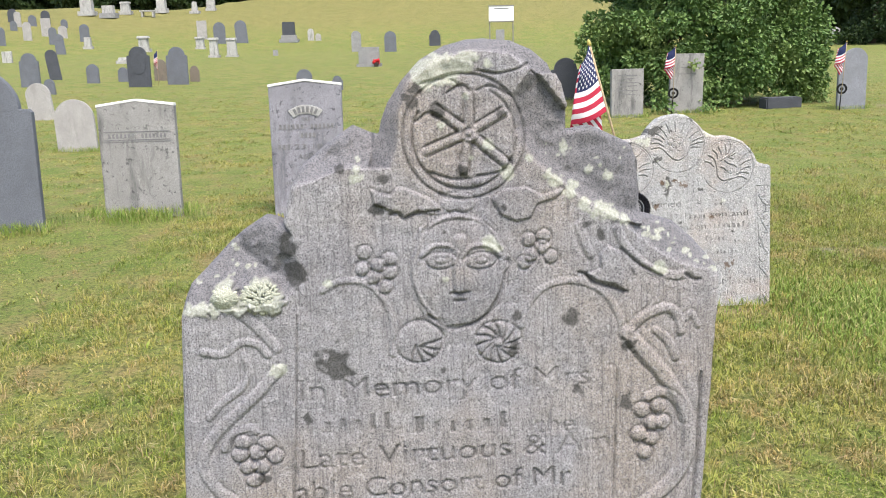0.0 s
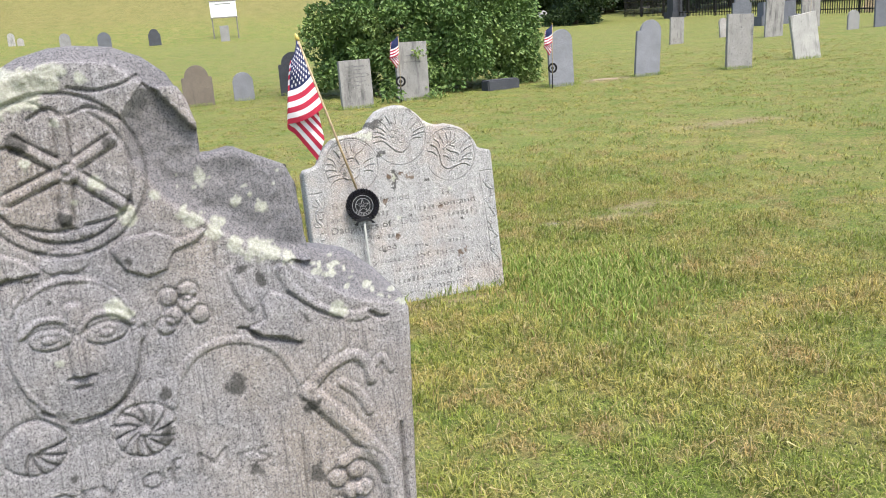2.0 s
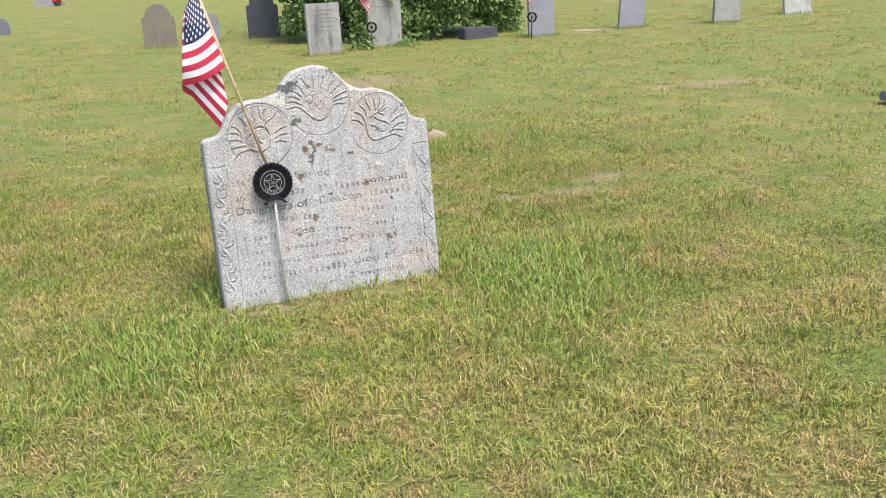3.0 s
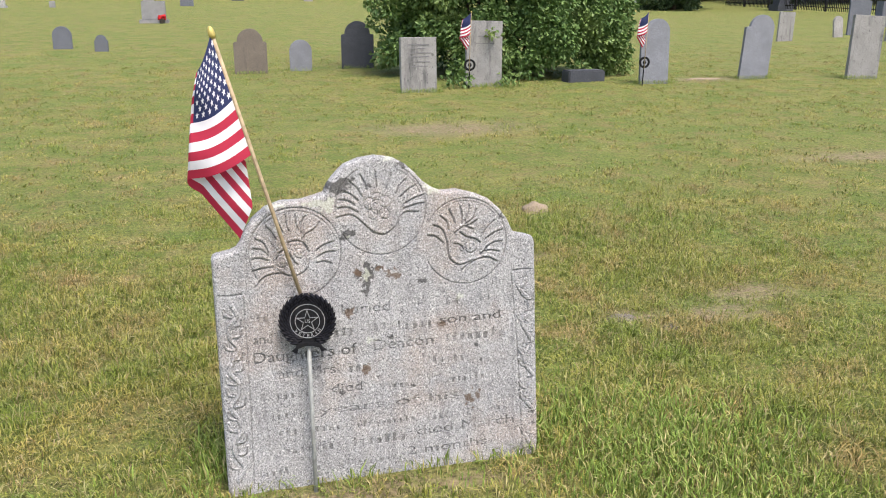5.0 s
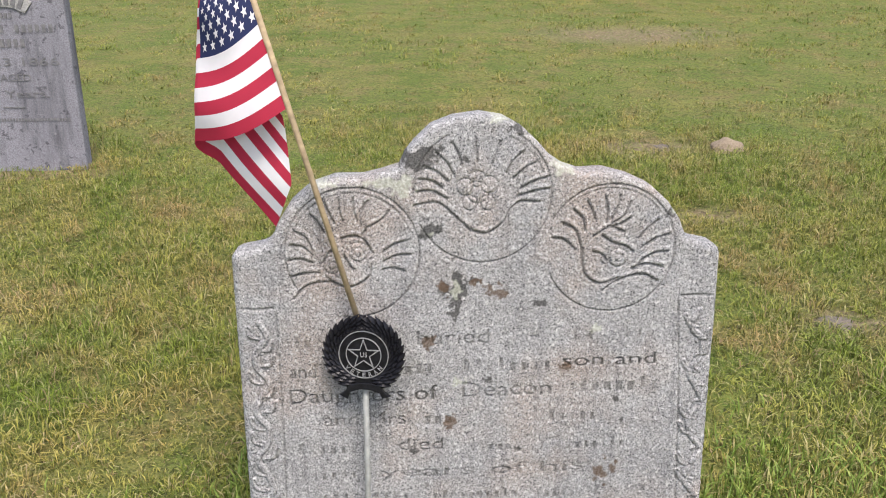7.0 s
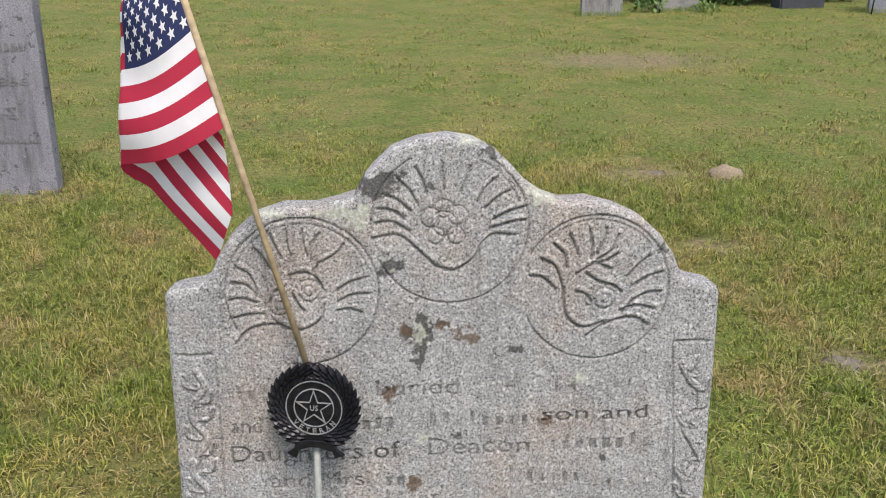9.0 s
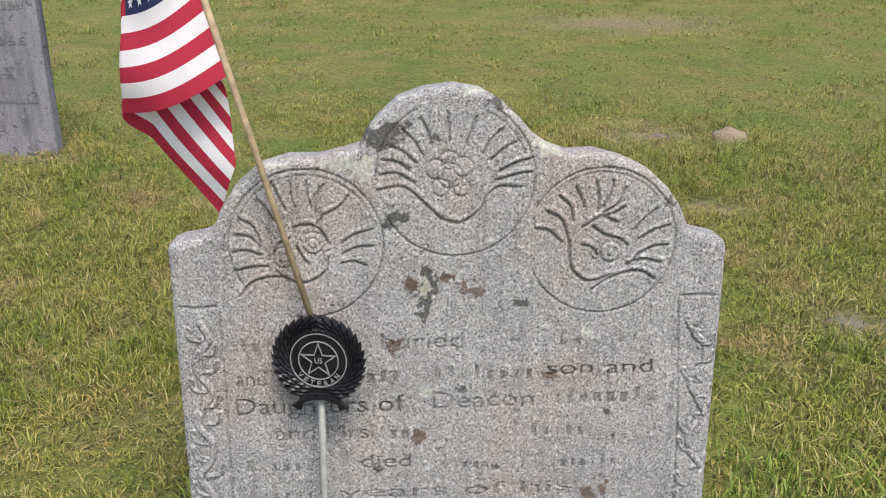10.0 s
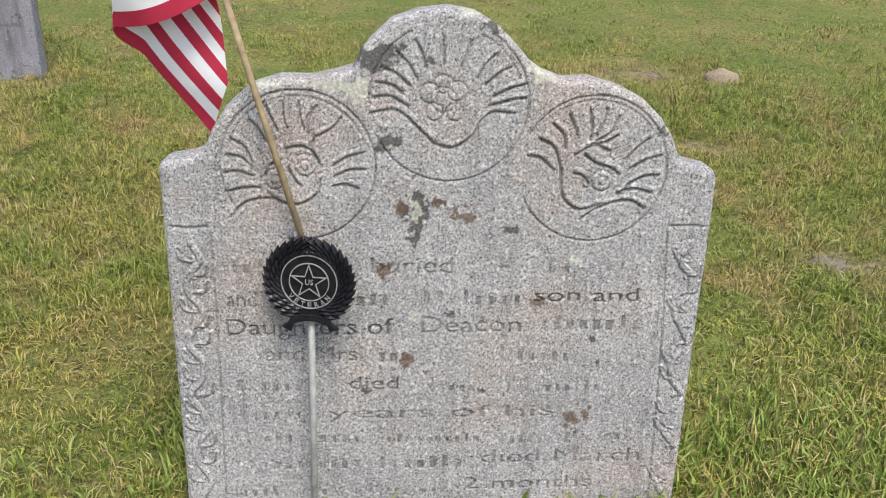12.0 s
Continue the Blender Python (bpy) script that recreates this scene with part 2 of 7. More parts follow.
def grow_lawn():
    rng = np.random.default_rng(3)

    def field(n, x0, x1, y0, y1):
        return rng.uniform(x0, x1, n), rng.uniform(y0, y1, n)

    def thin(x, y):
        keep = np.ones(len(x), bool)
        for cx, cy, rx, ry in PATCHES:
            q = ((x - cx) / rx) ** 2 + ((y - cy) / ry) ** 2
            keep &= rng.random(len(x)) < np.clip(q, 0.12, 1)
        keep &= ~((np.abs(x - 0.015) < 0.31) & (y > 0.84) & (y < 0.94)) & ~((np.abs(x - 1.06) < 0.44) & (y > 3.76) & (y < 3.88))
        return x[keep], y[keep]

    def inner(x, y):
        return (1 - ease(5.5, 8.0, y)) * (1 - ease(3.4, 4.6, x)) * ease(-2.2, -1.4, x) * ease(-0.6, 0.9, y)

    def tufts(x, y, each, radius):
        """Blades that spring in bunches and lean out from the middle of each."""
        a = rng.uniform(0, 2 * np.pi, (len(x), each))
        r = radius * np.sqrt(rng.random((len(x), each)))
        bias = rng.uniform(0, 2 * np.pi, len(x))[:, None]
        out = np.arctan2(np.sin(a) + 0.8 * np.sin(bias), np.cos(a) + 0.8 * np.cos(bias)) + rng.normal(0, 0.5, a.shape)
        return (x[:, None] + r * np.cos(a)).ravel(), (y[:, None] + r * np.sin(a)).ravel(), out.ravel()

    x, y = thin(*field(76000, -1.9, 4.4, 0.2, 7.6))
    keep = rng.random(len(x)) < inner(x, y) * (0.55 + 0.45 * ease(0.8, 2.0, y)) * (1 - 0.5 * ease(1.0, 2.4, np.abs(x - 1.3)))
    x, y = x[keep], y[keep]
    tall = 0.034 * (1 + 0.5 * fractal(x, y, 0.35, 61, 3)).clip(0.35) * rng.uniform(0.7, 1.4, len(x))
    each = 11
    h = np.repeat(tall, each) * rng.uniform(0.6, 1.3, len(x) * each)
    x, y, turn = tufts(x, y, each, 0.022)
    blades("lawn_near", x, y, h, 0.0031, 1.5, "short mown grass in tufts with straw blades", None, turn)
    x, y = thin(*field(56000, -15, 19, -3, 25))
    keep = (rng.random(len(x)) < (1 - 0.85 * inner(x, y)) * (1 - ease(11, 25, y)) * ease(-3, 0.5, y) * (1 - ease(0, 4, np.abs(x - 1.5) - 2.4 - 0.62 * np.maximum(y, 0))))
    x, y = x[keep], y[keep]
    tall = np.repeat(0.029 * (1 + 0.5 * fractal(x, y, 0.7, 71, 3)).clip(0.35), each)
    x, y, turn = tufts(x, y, each, 0.05)
    blades("lawn_middle", x, y, tall * rng.uniform(0.6, 1.3, len(x)), 0.007, 1.7, "short mown grass with straw blades", None, turn)


def grow_edges():
    """Longer, greener grass that the mower leaves at the foot of the stones."""
    rng = np.random.default_rng(8)
    xs, ys, hs = [], [], []
    for px, py, half, count, tall in STANDS:
        a = rng.uniform(-1, 1, count) * (half + 0.08) if half > 0.285 or half < 0.27 else rng.normal(0, 0.19, count)
        b = rng.normal(0, 0.09 if half > 0.285 or half < 0.27 else 0.15, count)
        xs.append(px + a); ys.append(py + b); hs.append(tall * rng.uniform(0.5, 1.15, count))
    blades("grass_fringe", np.concatenate(xs), np.concatenate(ys), np.concatenate(hs), 0.0045, 0.8, "longer green grass left round the gravestones", GREEN)


# ---- plain headstones ----
def arc(cx, cz, r, a0, a1, n=12, squash=1.0):
    return [(cx + r * math.cos(radians(a0 + (a1 - a0) * i / n)), cz + squash * r * math.sin(radians(a0 + (a1 - a0) * i / n))) for i in range(n + 1)]


def outline(kind, w, h):
    """The face of a headstone, from the lower left over the top to the lower right."""
    a = w / 2
    foot = -0.12
    if kind == "round":
        top = arc(0, h - a, a, 180, 0, 20)
    elif kind == "low_round":
        top = arc(0, h - 0.5 * a, a, 180, 0, 18, 0.5)
    elif kind == "segment":
        top = arc(0, h - 0.24 * a, a, 180, 0, 14, 0.24)
    elif kind == "peak":
        top = [(-a, h - 0.035), (0, h), (a, h - 0.035)]
    elif kind == "shoulder":
        s = h - 0.8 * a
        top = [(-a, s - 0.02), (-a + 0.02, s), (-0.8 * a, s)] + arc(0, s, 0.78 * a, 180, 0, 18) + [(0.8 * a, s), (a - 0.02, s), (a, s - 0.02)]
    elif kind == "one_shoulder":
        s = h - 0.75 * a
        top = [(-a, s), (-0.72 * a, s + 0.01)] + arc(0.14 * a, s, 0.84 * a, 180, 0, 18)
    elif kind == "cut":
        top = [(-a, h - 0.3 * a), (-0.6 * a, h), (0.6 * a, h), (a, h - 0.3 * a)]
    else:
        top = [(-a, h), (a, h)]
    return [(-a, foot)] + top + [(a, foot)]


def slab(pts, thick, edge=0.006, rough=0.0, seed=0):
    """A bmesh slab with eased edges whose front lies in y = 0."""
    bm = bmesh.new()
    front = [bm.verts.new((x, 0, z)) for x, z in pts]
    back = [bm.verts.new((x, thick, z)) for x, z in pts]
    bm.faces.new(front)
    bm.faces.new(back[::-1])
    n = len(pts)
    for i in range(n):
        bm.faces.new((front[(i + 1) % n], front[i], back[i], back[(i + 1) % n]))
    bmesh.ops.recalc_face_normals(bm, faces=bm.faces)
    rim = [e for e in bm.edges if abs(e.verts[0].co.y - e.verts[1].co.y) < 1e-6]
    bmesh.ops.bevel(bm, geom=rim, offset=edge, segments=2, profile=0.6, affect="EDGES", clamp_overlap=True)
    if rough:
        for v in bm.verts:
            v.co += rough * noise.noise_vector(v.co * 9 + Vector((seed, 0, 0)))
    return bm


def box(cx, cy, cz, sx, sy, sz, edge=0.0, bm=None):
    bm = bm or bmesh.new()
    made = bmesh.ops.create_cube(bm, size=1.0)["verts"]
    for v in made:
        v.co = Vector((cx + v.co.x * sx, cy + v.co.y * sy, cz + v.co.z * sz))
    if edge:
        es = list({e for v in made for e in v.link_edges})
        bmesh.ops.bevel(bm, geom=es, offset=edge, segments=2, affect="EDGES", clamp_overlap=True)
    return bm


def part(name, bm, mat, parent, label="", smooth=False):
    me = bpy.data.meshes.new(name)
    bm.to_mesh(me)
    bm.free()
    me.materials.append(mat)
    if smooth:
        for p in me.polygons:
            p.use_smooth = True
    ob = new(name, me)
    if parent:
        ob.parent = parent
    if label:
        tagged(ob, label)
    return ob


def headstone(kind, w, h, x, y, mat, label, thick=0.07, lean=2.0, side=0.0, yaw=0.0, grass=0, bars=(), tall=0.09, group=""):
    """A gravestone set in the ground; bars: worn lines of lettering as (width, height above ground, tall)."""
    stone = part("headstone", slab(outline(kind, w, h), thick, min(0.008, w * 0.02), 0.004 if w > 0.3 else 0.0, x), mat, None)
    stone.matrix_basis = pose(x, y, gz(x, y) - 0.01, -lean, side, yaw)
    tagged(stone, label, "gravestone", group or "gravestones on the lawn")
    for bw, bz, bh, bx in bars:
        part("inscription", box(bx, -0.001, bz, bw, 0.004, bh), INK, stone, "worn illegible lettering")
    if grass:
        STANDS.append((x, y, w / 2, grass, tall))
    return stone


# the row behind the first stone
left_slate = headstone("shoulder", 0.73, 1.15, -3.12, 5.93, SLATE, "blue slate headstone with a rounded, shouldered top", 0.06, 3, 0, 4, 1800, tall=0.1)
banded = headstone("peak", 0.56, 0.885, -2.19, 6.37, MARBLE, "grey marble tablet with white crest and worn name band", 0.07, 3, 0, 2, 2200, tall=0.12,
                   bars=((0.48, 0.652, 0.006, 0), (0.48, 0.592, 0.006, 0), (0.48, 0.578, 0.004, 0)))
arched = headstone("peak", 0.53, 1.0, -0.945, 6.36, MARBLE_DARK, "sooty grey marble tablet with a pale crest", 0.075, 3, 0, 2, 500, tall=0.03)

# middle distance, up the slope
headstone("round", 0.43, 0.66, -6.86, 15.34, PALE, "pale lichened headstone that leans to one side", 0.06, 3, -7)
headstone("round", 0.48, 0.66, -4.45, 10.81, PALE, "pale grey headstone with a rounded top", 0.06, 3, -2, 4, 700)
headstone("shoulder", 0.52, 0.92, -10.92, 23.95, SLATE, "blue slate headstone with rounded top")
headstone("round", 0.36, 0.92, -11.48, 26.9, SLATE_DARK, "dark slate headstone leaning sideways", 0.06, 4, -8)
headstone("round", 0.24, 0.38, -9.3, 21.39, SLATE, "small blue slate footstone", side=-5)
headstone("round", 0.35, 0.55, -9.71, 25.2, SLATE, "small blue slate headstone with rounded top")
headstone("round", 0.3, 0.42, -9.06, 25.82, SLATE, "small blue slate footstone")
oval = headstone("shoulder", 0.6, 1.08, -7.83, 23.52, SLATE_DARK, "dark slate headstone with a carved oval")
headstone("round", 0.37, 0.63, -8.11, 26.26, BROWN, "brownish headstone with rounded top")
headstone("shoulder", 0.58, 1.04, -7.11, 24.55, SLATE, "blue slate headstone with rounded top")
headstone("shoulder", 0.27, 0.47, -6.96, 25.72, BROWN, "small brown footstone up the slope")
headstone("round", 0.5, 1.1, -23.9, 52.8, PALE, "pale grey headstone on the slope")
headstone("flat", 0.58, 1.1, -23.5, 54.5, PALE, "pale grey tablet on the slope")
headstone("round", 0.46, 1.0, -22.0, 51.8, SLATE, "blue slate headstone on the slope")
headstone("round", 0.51, 1.08, -19.7, 47.2, SLATE, "blue slate headstone leaning sideways", 0.07, 4, -6)
headstone("round", 0.55, 0.75, -22.4, 54.2, PALE, "pale grey headstone on the slope")
headstone("round", 0.57, 1.05, -20.7, 53.2, SLATE, "blue slate headstone on the slope")
headstone("flat", 0.42, 0.5, -18.44, 38.5, MARBLE_WHITE, "small white marble footstone", 0.12)
headstone("round", 0.54, 1.06, -24.45, 50.6, SLATE, "blue slate headstone on the slope")
for w, h, x, y, k in ((0.43, 0.56, -23.6, 57.5, 1), (0.42, 0.61, -26.0, 55.7, 1), (0.51, 0.71, -25.6, 57.5, 1), (0.58, 0.94, -25.0, 58.1, 0), (0.6, 0.87, -27.2, 58.3, 0), (0.43, 0.96, -26.3, 57.0, 2)):
    headstone("round", w, h, x, y, (SLATE_DARK, SLATE, PALE)[k], ("dark slate headstone near the crest", "blue slate headstone near the crest", "pale headstone near the crest")[k])
headstone("flat", 0.62, 1.15, -14.5, 56.2, PALE, "pale grey tablet up the slope")
headstone("round", 0.73, 1.3, -13.06, 54.7, SLATE, "blue slate headstone up the slope")
headstone("round", 0.74, 1.4, -11.8, 55.2, SLATE, "blue slate headstone leaning sideways", 0.07, 4, -4)
headstone("flat", 0.26, 0.3, -8.19, 46.1, GRANITE, "small grey granite marker block", 0.12)
headstone("round", 0.39, 0.74, -7.73, 56.5, MARBLE_WHITE, "small white headstone up the slope")
headstone("round", 0.36, 0.46, -7.25, 56.4, PALE, "small pale headstone up the slope")
headstone("round", 0.54, 1.15, -4.28, 49.6, GRANITE, "grey headstone with rounded top")
headstone("round", 0.65, 1.1, -2.32, 48.3, SLATE, "blue slate headstone with rounded top")
headstone("shoulder", 0.67, 0.95, 0.11, 52.9, SLATE_DARK, "dark slate headstone with rounded top")
headstone("round", 0.4, 0.5, -3.31, 22.5, SLATE, "small blue slate headstone with rounded top")
headstone("shoulder", 0.28, 0.36, -2.4, 21.8, SLATE, "small blue slate footstone")
headstone("flat", 0.5, 0.9, 3.97, 52.6, GRANITE, "grey headstone beside the sign")

# the row before the bush
headstone("shoulder", 0.54, 0.75, 0.73, 16.6, BROWN, "brownish headstone with shoulders, worn and pitted", 0.08, 2, 0, 0, 400)
headstone("round", 0.38, 0.54, 1.57, 17.0, SLATE_PALE, "small pale blue slate headstone", 0.05, 2, 0, 0, 200)
headstone("shoulder", 0.58, 0.84, 2.6, 17.4, SLATE_DARK, "dark slate headstone with a shouldered round top", 0.06, 2, 0, 0, 300)
headstone("flat", 0.51, 0.76, 3.0, 13.6, MARBLE, "grey marble tablet with worn lettering", 0.09, 2, 0, 6, 700,
          bars=((0.3, 0.66, 0.018, 0), (0.22, 0.61, 0.014, 0), (0.34, 0.55, 0.014, 0), (0.3, 0.5, 0.012, 0), (0.32, 0.43, 0.012, 0), (0.25, 0.37, 0.012, 0)))
headstone("flat", 0.55, 0.96, 4.08, 14.2, MARBLE, "grey marble tablet with ivy growing against it", 0.07, 2, 1, 4, 700, bars=((0.2, 0.74, 0.02, 0), (0.3, 0.64, 0.012, 0)))
headstone("one_shoulder", 0.46, 0.96, 6.76, 14.15, SLATE_PALE, "blue slate headstone beside a small flag", 0.06, 2, 0, 0, 500)
headstone("one_shoulder", 0.5, 1.0, 8.65, 14.5, SLATE_PALE, "blue slate headstone that leans to one side", 0.06, 2, 5, 0, 500)
headstone("flat", 0.51, 1.0, 10.36, 14.12, MARBLE, "streaked grey marble tablet leaning slightly", 0.08, 3, 3, -8, 500)
headstone("flat", 0.55, 0.9, 12.4, 14.7, MARBLE_WHITE, "white streaked marble tablet that leans over", 0.08, 3, -8, -8, 500)
headstone("flat", 0.47, 0.8, 15.28, 23.9, MARBLE, "small grey marble tablet", side=3)
headstone("round", 0.3, 0.63, 17.9, 25.2, PALE, "small pale headstone with rounded top", side=-4)
headstone("shoulder", 0.75, 1.35, 19.3, 26.2, SLATE, "blue slate headstone before the fence", side=2)
headstone("flat", 0.64, 1.2, 18.1, 23.0, MARBLE, "grey marble tablet before the fence", side=4)
headstone("flat", 0.78, 1.5, 22.5, 26.6, MARBLE, "pale marble tablet beside a small flag", side=1)
headstone("round", 0.43, 0.6, 21.0, 22.9, GRANITE, "small grey headstone before the fence", side=2)
headstone("flat", 0.75, 1.15, 22.2, 22.9, SLATE, "blue slate headstone before the fence", side=2)


# ---- carved stones: a fine face grid raised and cut by chisel strokes ----
def lattice(X, Z, size, seed):
    """Smooth random field of about that grain size, from -1 to 1."""
    rng = np.random.default_rng(seed)
    table = rng.uniform(-1, 1, (257, 257))
    u, v = X / size + 90.0, Z / size + 90.0
    i, j = np.floor(u).astype(int), np.floor(v).astype(int)
    fu, fv = u - i, v - j
    fu, fv = fu * fu * (3 - 2 * fu), fv * fv * (3 - 2 * fv)
    i, j = i % 256, j % 256
    return (table[i, j] * (1 - fu) + table[i + 1, j] * fu) * (1 - fv) + (table[i, j + 1] * (1 - fu) + table[i + 1, j + 1] * fu) * fv


def fractal(X, Z, size, seed, octaves=4):
    return sum(lattice(X, Z, size / 2 ** k, seed + k) / 2 ** k for k in range(octaves))


def curve(pts, n=8):
    """Points along a smooth line through pts."""
    p = [Vector(q) for q in pts]
    p = [p[0] * 2 - p[1]] + p + [p[-1] * 2 - p[-2]]
    out = []
    for a, b, c, d in zip(p, p[1:], p[2:], p[3:]):
        for k in range(n):
            t = k / n
            out.append(0.5 * ((2 * b) + (c - a) * t + (2 * a - 5 * b + 4 * c - d) * t * t + (3 * b - a - 3 * c + d) * t ** 3))
    return [tuple(q) for q in out] + [tuple(p[-2])]


class Face:
    """The face of a carved slab: x across, z up, H out of the stone; masks for lichen, stains with darkened cuts, and
    broken stone.
    """

    def __init__(self, top, left, right, low, step, seed, cut_dark=0.0, pitted=0.0):
        # top: profile points; left, right: how the side edges run with height (x at 0, x at 1 m)
        xs = [p[0] for p in top]
        cols = int((xs[-1] - xs[0]) / step)
        u = np.linspace(xs[0], xs[-1], cols)
        tops = np.interp(u, xs, [p[1] for p in top])
        rows_up = int((max(tops) - low) / step)
        down = np.linspace(-0.12, low, 12)[:-1]
        Z = np.concatenate([np.repeat(down[:, None], cols, 1), np.minimum(np.linspace(low, max(tops), rows_up)[:, None], tops[None, :])])
        f = (u - xs[0]) / (xs[-1] - xs[0])
        L, R = left[0] + (left[1] - left[0]) * Z, right[0] + (right[1] - right[0]) * Z
        self.X, self.Z = L + (R - L) * f[None, :], Z
        self.H = pitted * fractal(0.6 * self.X + 0.8 * Z, 0.6 * Z - 0.8 * self.X, 0.0075, seed + 40, 2) + 2.2 * pitted * fractal(self.X, Z, 0.05, seed + 50, 3)
        self.raised = np.zeros_like(Z)
        self.pale, self.stain_cut, self.bare, self.rust = (np.zeros_like(Z) for _ in range(4))
        askew = (0.8 * self.X + 0.6 * self.Z, 0.8 * self.Z - 0.6 * self.X)
        self.wob = fractal(*askew, 0.012, seed, 3)
        self.wide = fractal(self.X, self.Z, 0.06, seed + 9, 4)
        self.seed = seed
        self.cut_dark = cut_dark

    def near(self, pts, reach):
        """Distance to a polyline, only worked out within reach."""
        P = np.array(pts, float)
        D = np.full(self.X.shape, 9.0)
        w = (self.X > P[:, 0].min() - reach) & (self.X < P[:, 0].max() + reach) & (self.Z > P[:, 1].min() - reach) & (self.Z < P[:, 1].max() + reach)
        x, z = self.X[w], self.Z[w]
        best = np.full(x.shape, 9.0)
        for (ax, az), (bx, bz) in zip(P, P[1:]):
            dx, dz = bx - ax, bz - az
            t = np.clip(((x - ax) * dx + (z - az) * dz) / (dx * dx + dz * dz + 1e-12), 0, 1)
            best = np.minimum(best, np.hypot(x - ax - t * dx, z - az - t * dz))
        D[w] = best
        return D

    def ridge(self, pts, width, height, smooth=True):
        d = self.near(curve(pts) if smooth and len(pts) > 2 else pts, width * 1.6)
        d = d + self.wob * 0.0007
        self.raised = np.maximum(self.raised, np.where(d < width, height * np.sqrt(np.clip(1.9 * (1 - d / width), 0, 1)), 0))
        rim = np.clip(1 - np.abs(d - width) / (0.35 * width + 0.0012), 0, 1)
        self.H -= rim * height * 0.35

    def groove(self, pts, width, depth, smooth=True):
        d = self.near(curve(pts) if smooth and len(pts) > 2 else pts, width * 2) + self.wob * 0.0005
        cut = np.clip(1.3 * (1 - d / width), 0, 1)
        self.H -= depth * cut
        # the cut is coloured darker than the face, most along its middle
        self.stain_cut = np.maximum(self.stain_cut, self.cut_dark * cut)

    def dome(self, x, z, rx, rz, height, groove=0.0):
        r = np.hypot((self.X - x) / rx, (self.Z - z) / rz) + self.wob * 0.03
        self.H += height * np.sqrt(np.clip(1 - r * r, 0, 1)) * (r < 1)
        if groove:
            self.H -= groove * np.clip(1 - np.abs(r - 1) * max(rx, 0.008) / 0.0024, 0, 1)

    def inside(self, poly):
        x, z = self.X, self.Z
        hit = np.zeros(x.shape, bool)
        for (ax, az), (bx, bz) in zip(poly, poly[1:] + poly[:1]):
            cross = (az > z) != (bz > z)
            with np.errstate(divide="ignore", invalid="ignore"):
                hit ^= cross & (x < (bx - ax) * (z - az) / (bz - az + 1e-12) + ax)
        return hit

    def plate(self, poly, height):
        """A flat raised leaf or cloth with a crisp edge."""
        m = self.inside(poly)
        d = self.near(poly + poly[:1], 0.02)
        self.H += np.where(m, height * np.clip(d / 0.0016, 0, 1), 0) - np.where(m, 0, height * 0.45 * np.clip(1 - d / 0.0025, 0, 1))

    def broken(self, poly, edge, depth, run, rough=0.003):
        """Stone split away behind an edge line, falling back over that run."""
        m = self.inside(poly)
        d = self.near(edge, 0.4) + self.wide * 0.004
        k = np.clip(d / run, 0, 1)
        fall = depth * k ** 0.8 + rough * (self.wide + 0.5 * self.wob + 0.8 * np.abs(fractal(self.X, self.Z, 0.03, self.seed + 17, 3))) * np.clip(d / 0.01, 0, 1)
        self.H = np.where(m & (self.bare < 0.5), np.maximum(np.minimum(self.H, 0) - fall, -depth - 0.006), self.H)
        self.raised = np.where(m, 0, self.raised)
        self.bare = np.maximum(self.bare, np.where(m, np.clip(d / 0.006, 0, 1), 0))

    def blob(self, mask, x, z, rx, rz, ragged=0.35, thick=0.0):
        r = np.hypot((self.X - x) / rx, (self.Z - z) / rz) + ragged * (0.55 * self.wob + 0.8 * fractal(0.83 * self.X + 0.55 * self.Z + x, 0.83 * self.Z - 0.55 * self.X, max(0.7 * min(rx, rz), 0.0045), self.seed + 3, 3))
        k = np.clip((1 - r) / 0.22, 0, 1)
        np.maximum(mask, k, out=mask)
        if thick:
            self.H += thick * np.sqrt(k) * (1 + 0.5 * self.wob)

    def letters(self, words, x, z, width, tall, depth, letter_dark=0.55):
        """Cut words, in the built-in font, to a width and a capital height."""
        cu = bpy.data.curves.new("words", "FONT")
        cu.body, cu.size, cu.resolution_u, cu.offset = words, 1.0, 3, -0.003
        ob = bpy.data.objects.new("words", cu)
        me = ob.to_mesh()
        co = np.array([v.co[:2] for v in me.vertices])
        tris = [t for p in me.polygons for t in zip([p.vertices[0]] * 9, p.vertices[1:], p.vertices[2:])]
        sx, sz = width / (co[:, 0].max() - co[:, 0].min()), tall / 0.73
        co = np.stack([x + (co[:, 0] - co[:, 0].min()) * sx, z + co[:, 1] * sz], -1)
        cut = np.zeros(self.X.shape, bool)
        w = (self.X > x - 0.01) & (self.X < x + width + 0.01) & (self.Z > z - tall * 0.5) & (self.Z < z + tall * 1.2)
        gx, gz_, part_ = self.X[w], self.Z[w], np.zeros(int(w.sum()), bool)
        for a, b, c in tris:
            (ax, az), (bx, bz), (cx, cz) = co[a], co[b], co[c]
            s = np.where((gx >= min(ax, bx, cx)) & (gx <= max(ax, bx, cx)) & (gz_ >= min(az, bz, cz)) & (gz_ <= max(az, bz, cz)))[0]
            if len(s):
                qx, qz = gx[s], gz_[s]
                d1, d2, d3 = (qx - bx) * (az - bz) - (ax - bx) * (qz - bz), (qx - cx) * (bz - cz) - (bx - cx) * (qz - cz), (qx - ax) * (cz - az) - (cx - ax) * (qz - az)
                part_[s] |= ~(((d1 < 0) | (d2 < 0) | (d3 < 0)) & ((d1 > 0) | (d2 > 0) | (d3 > 0)))
        cut[w] = part_
        ob.to_mesh_clear()
        bpy.data.objects.remove(ob)
        bpy.data.curves.remove(cu)
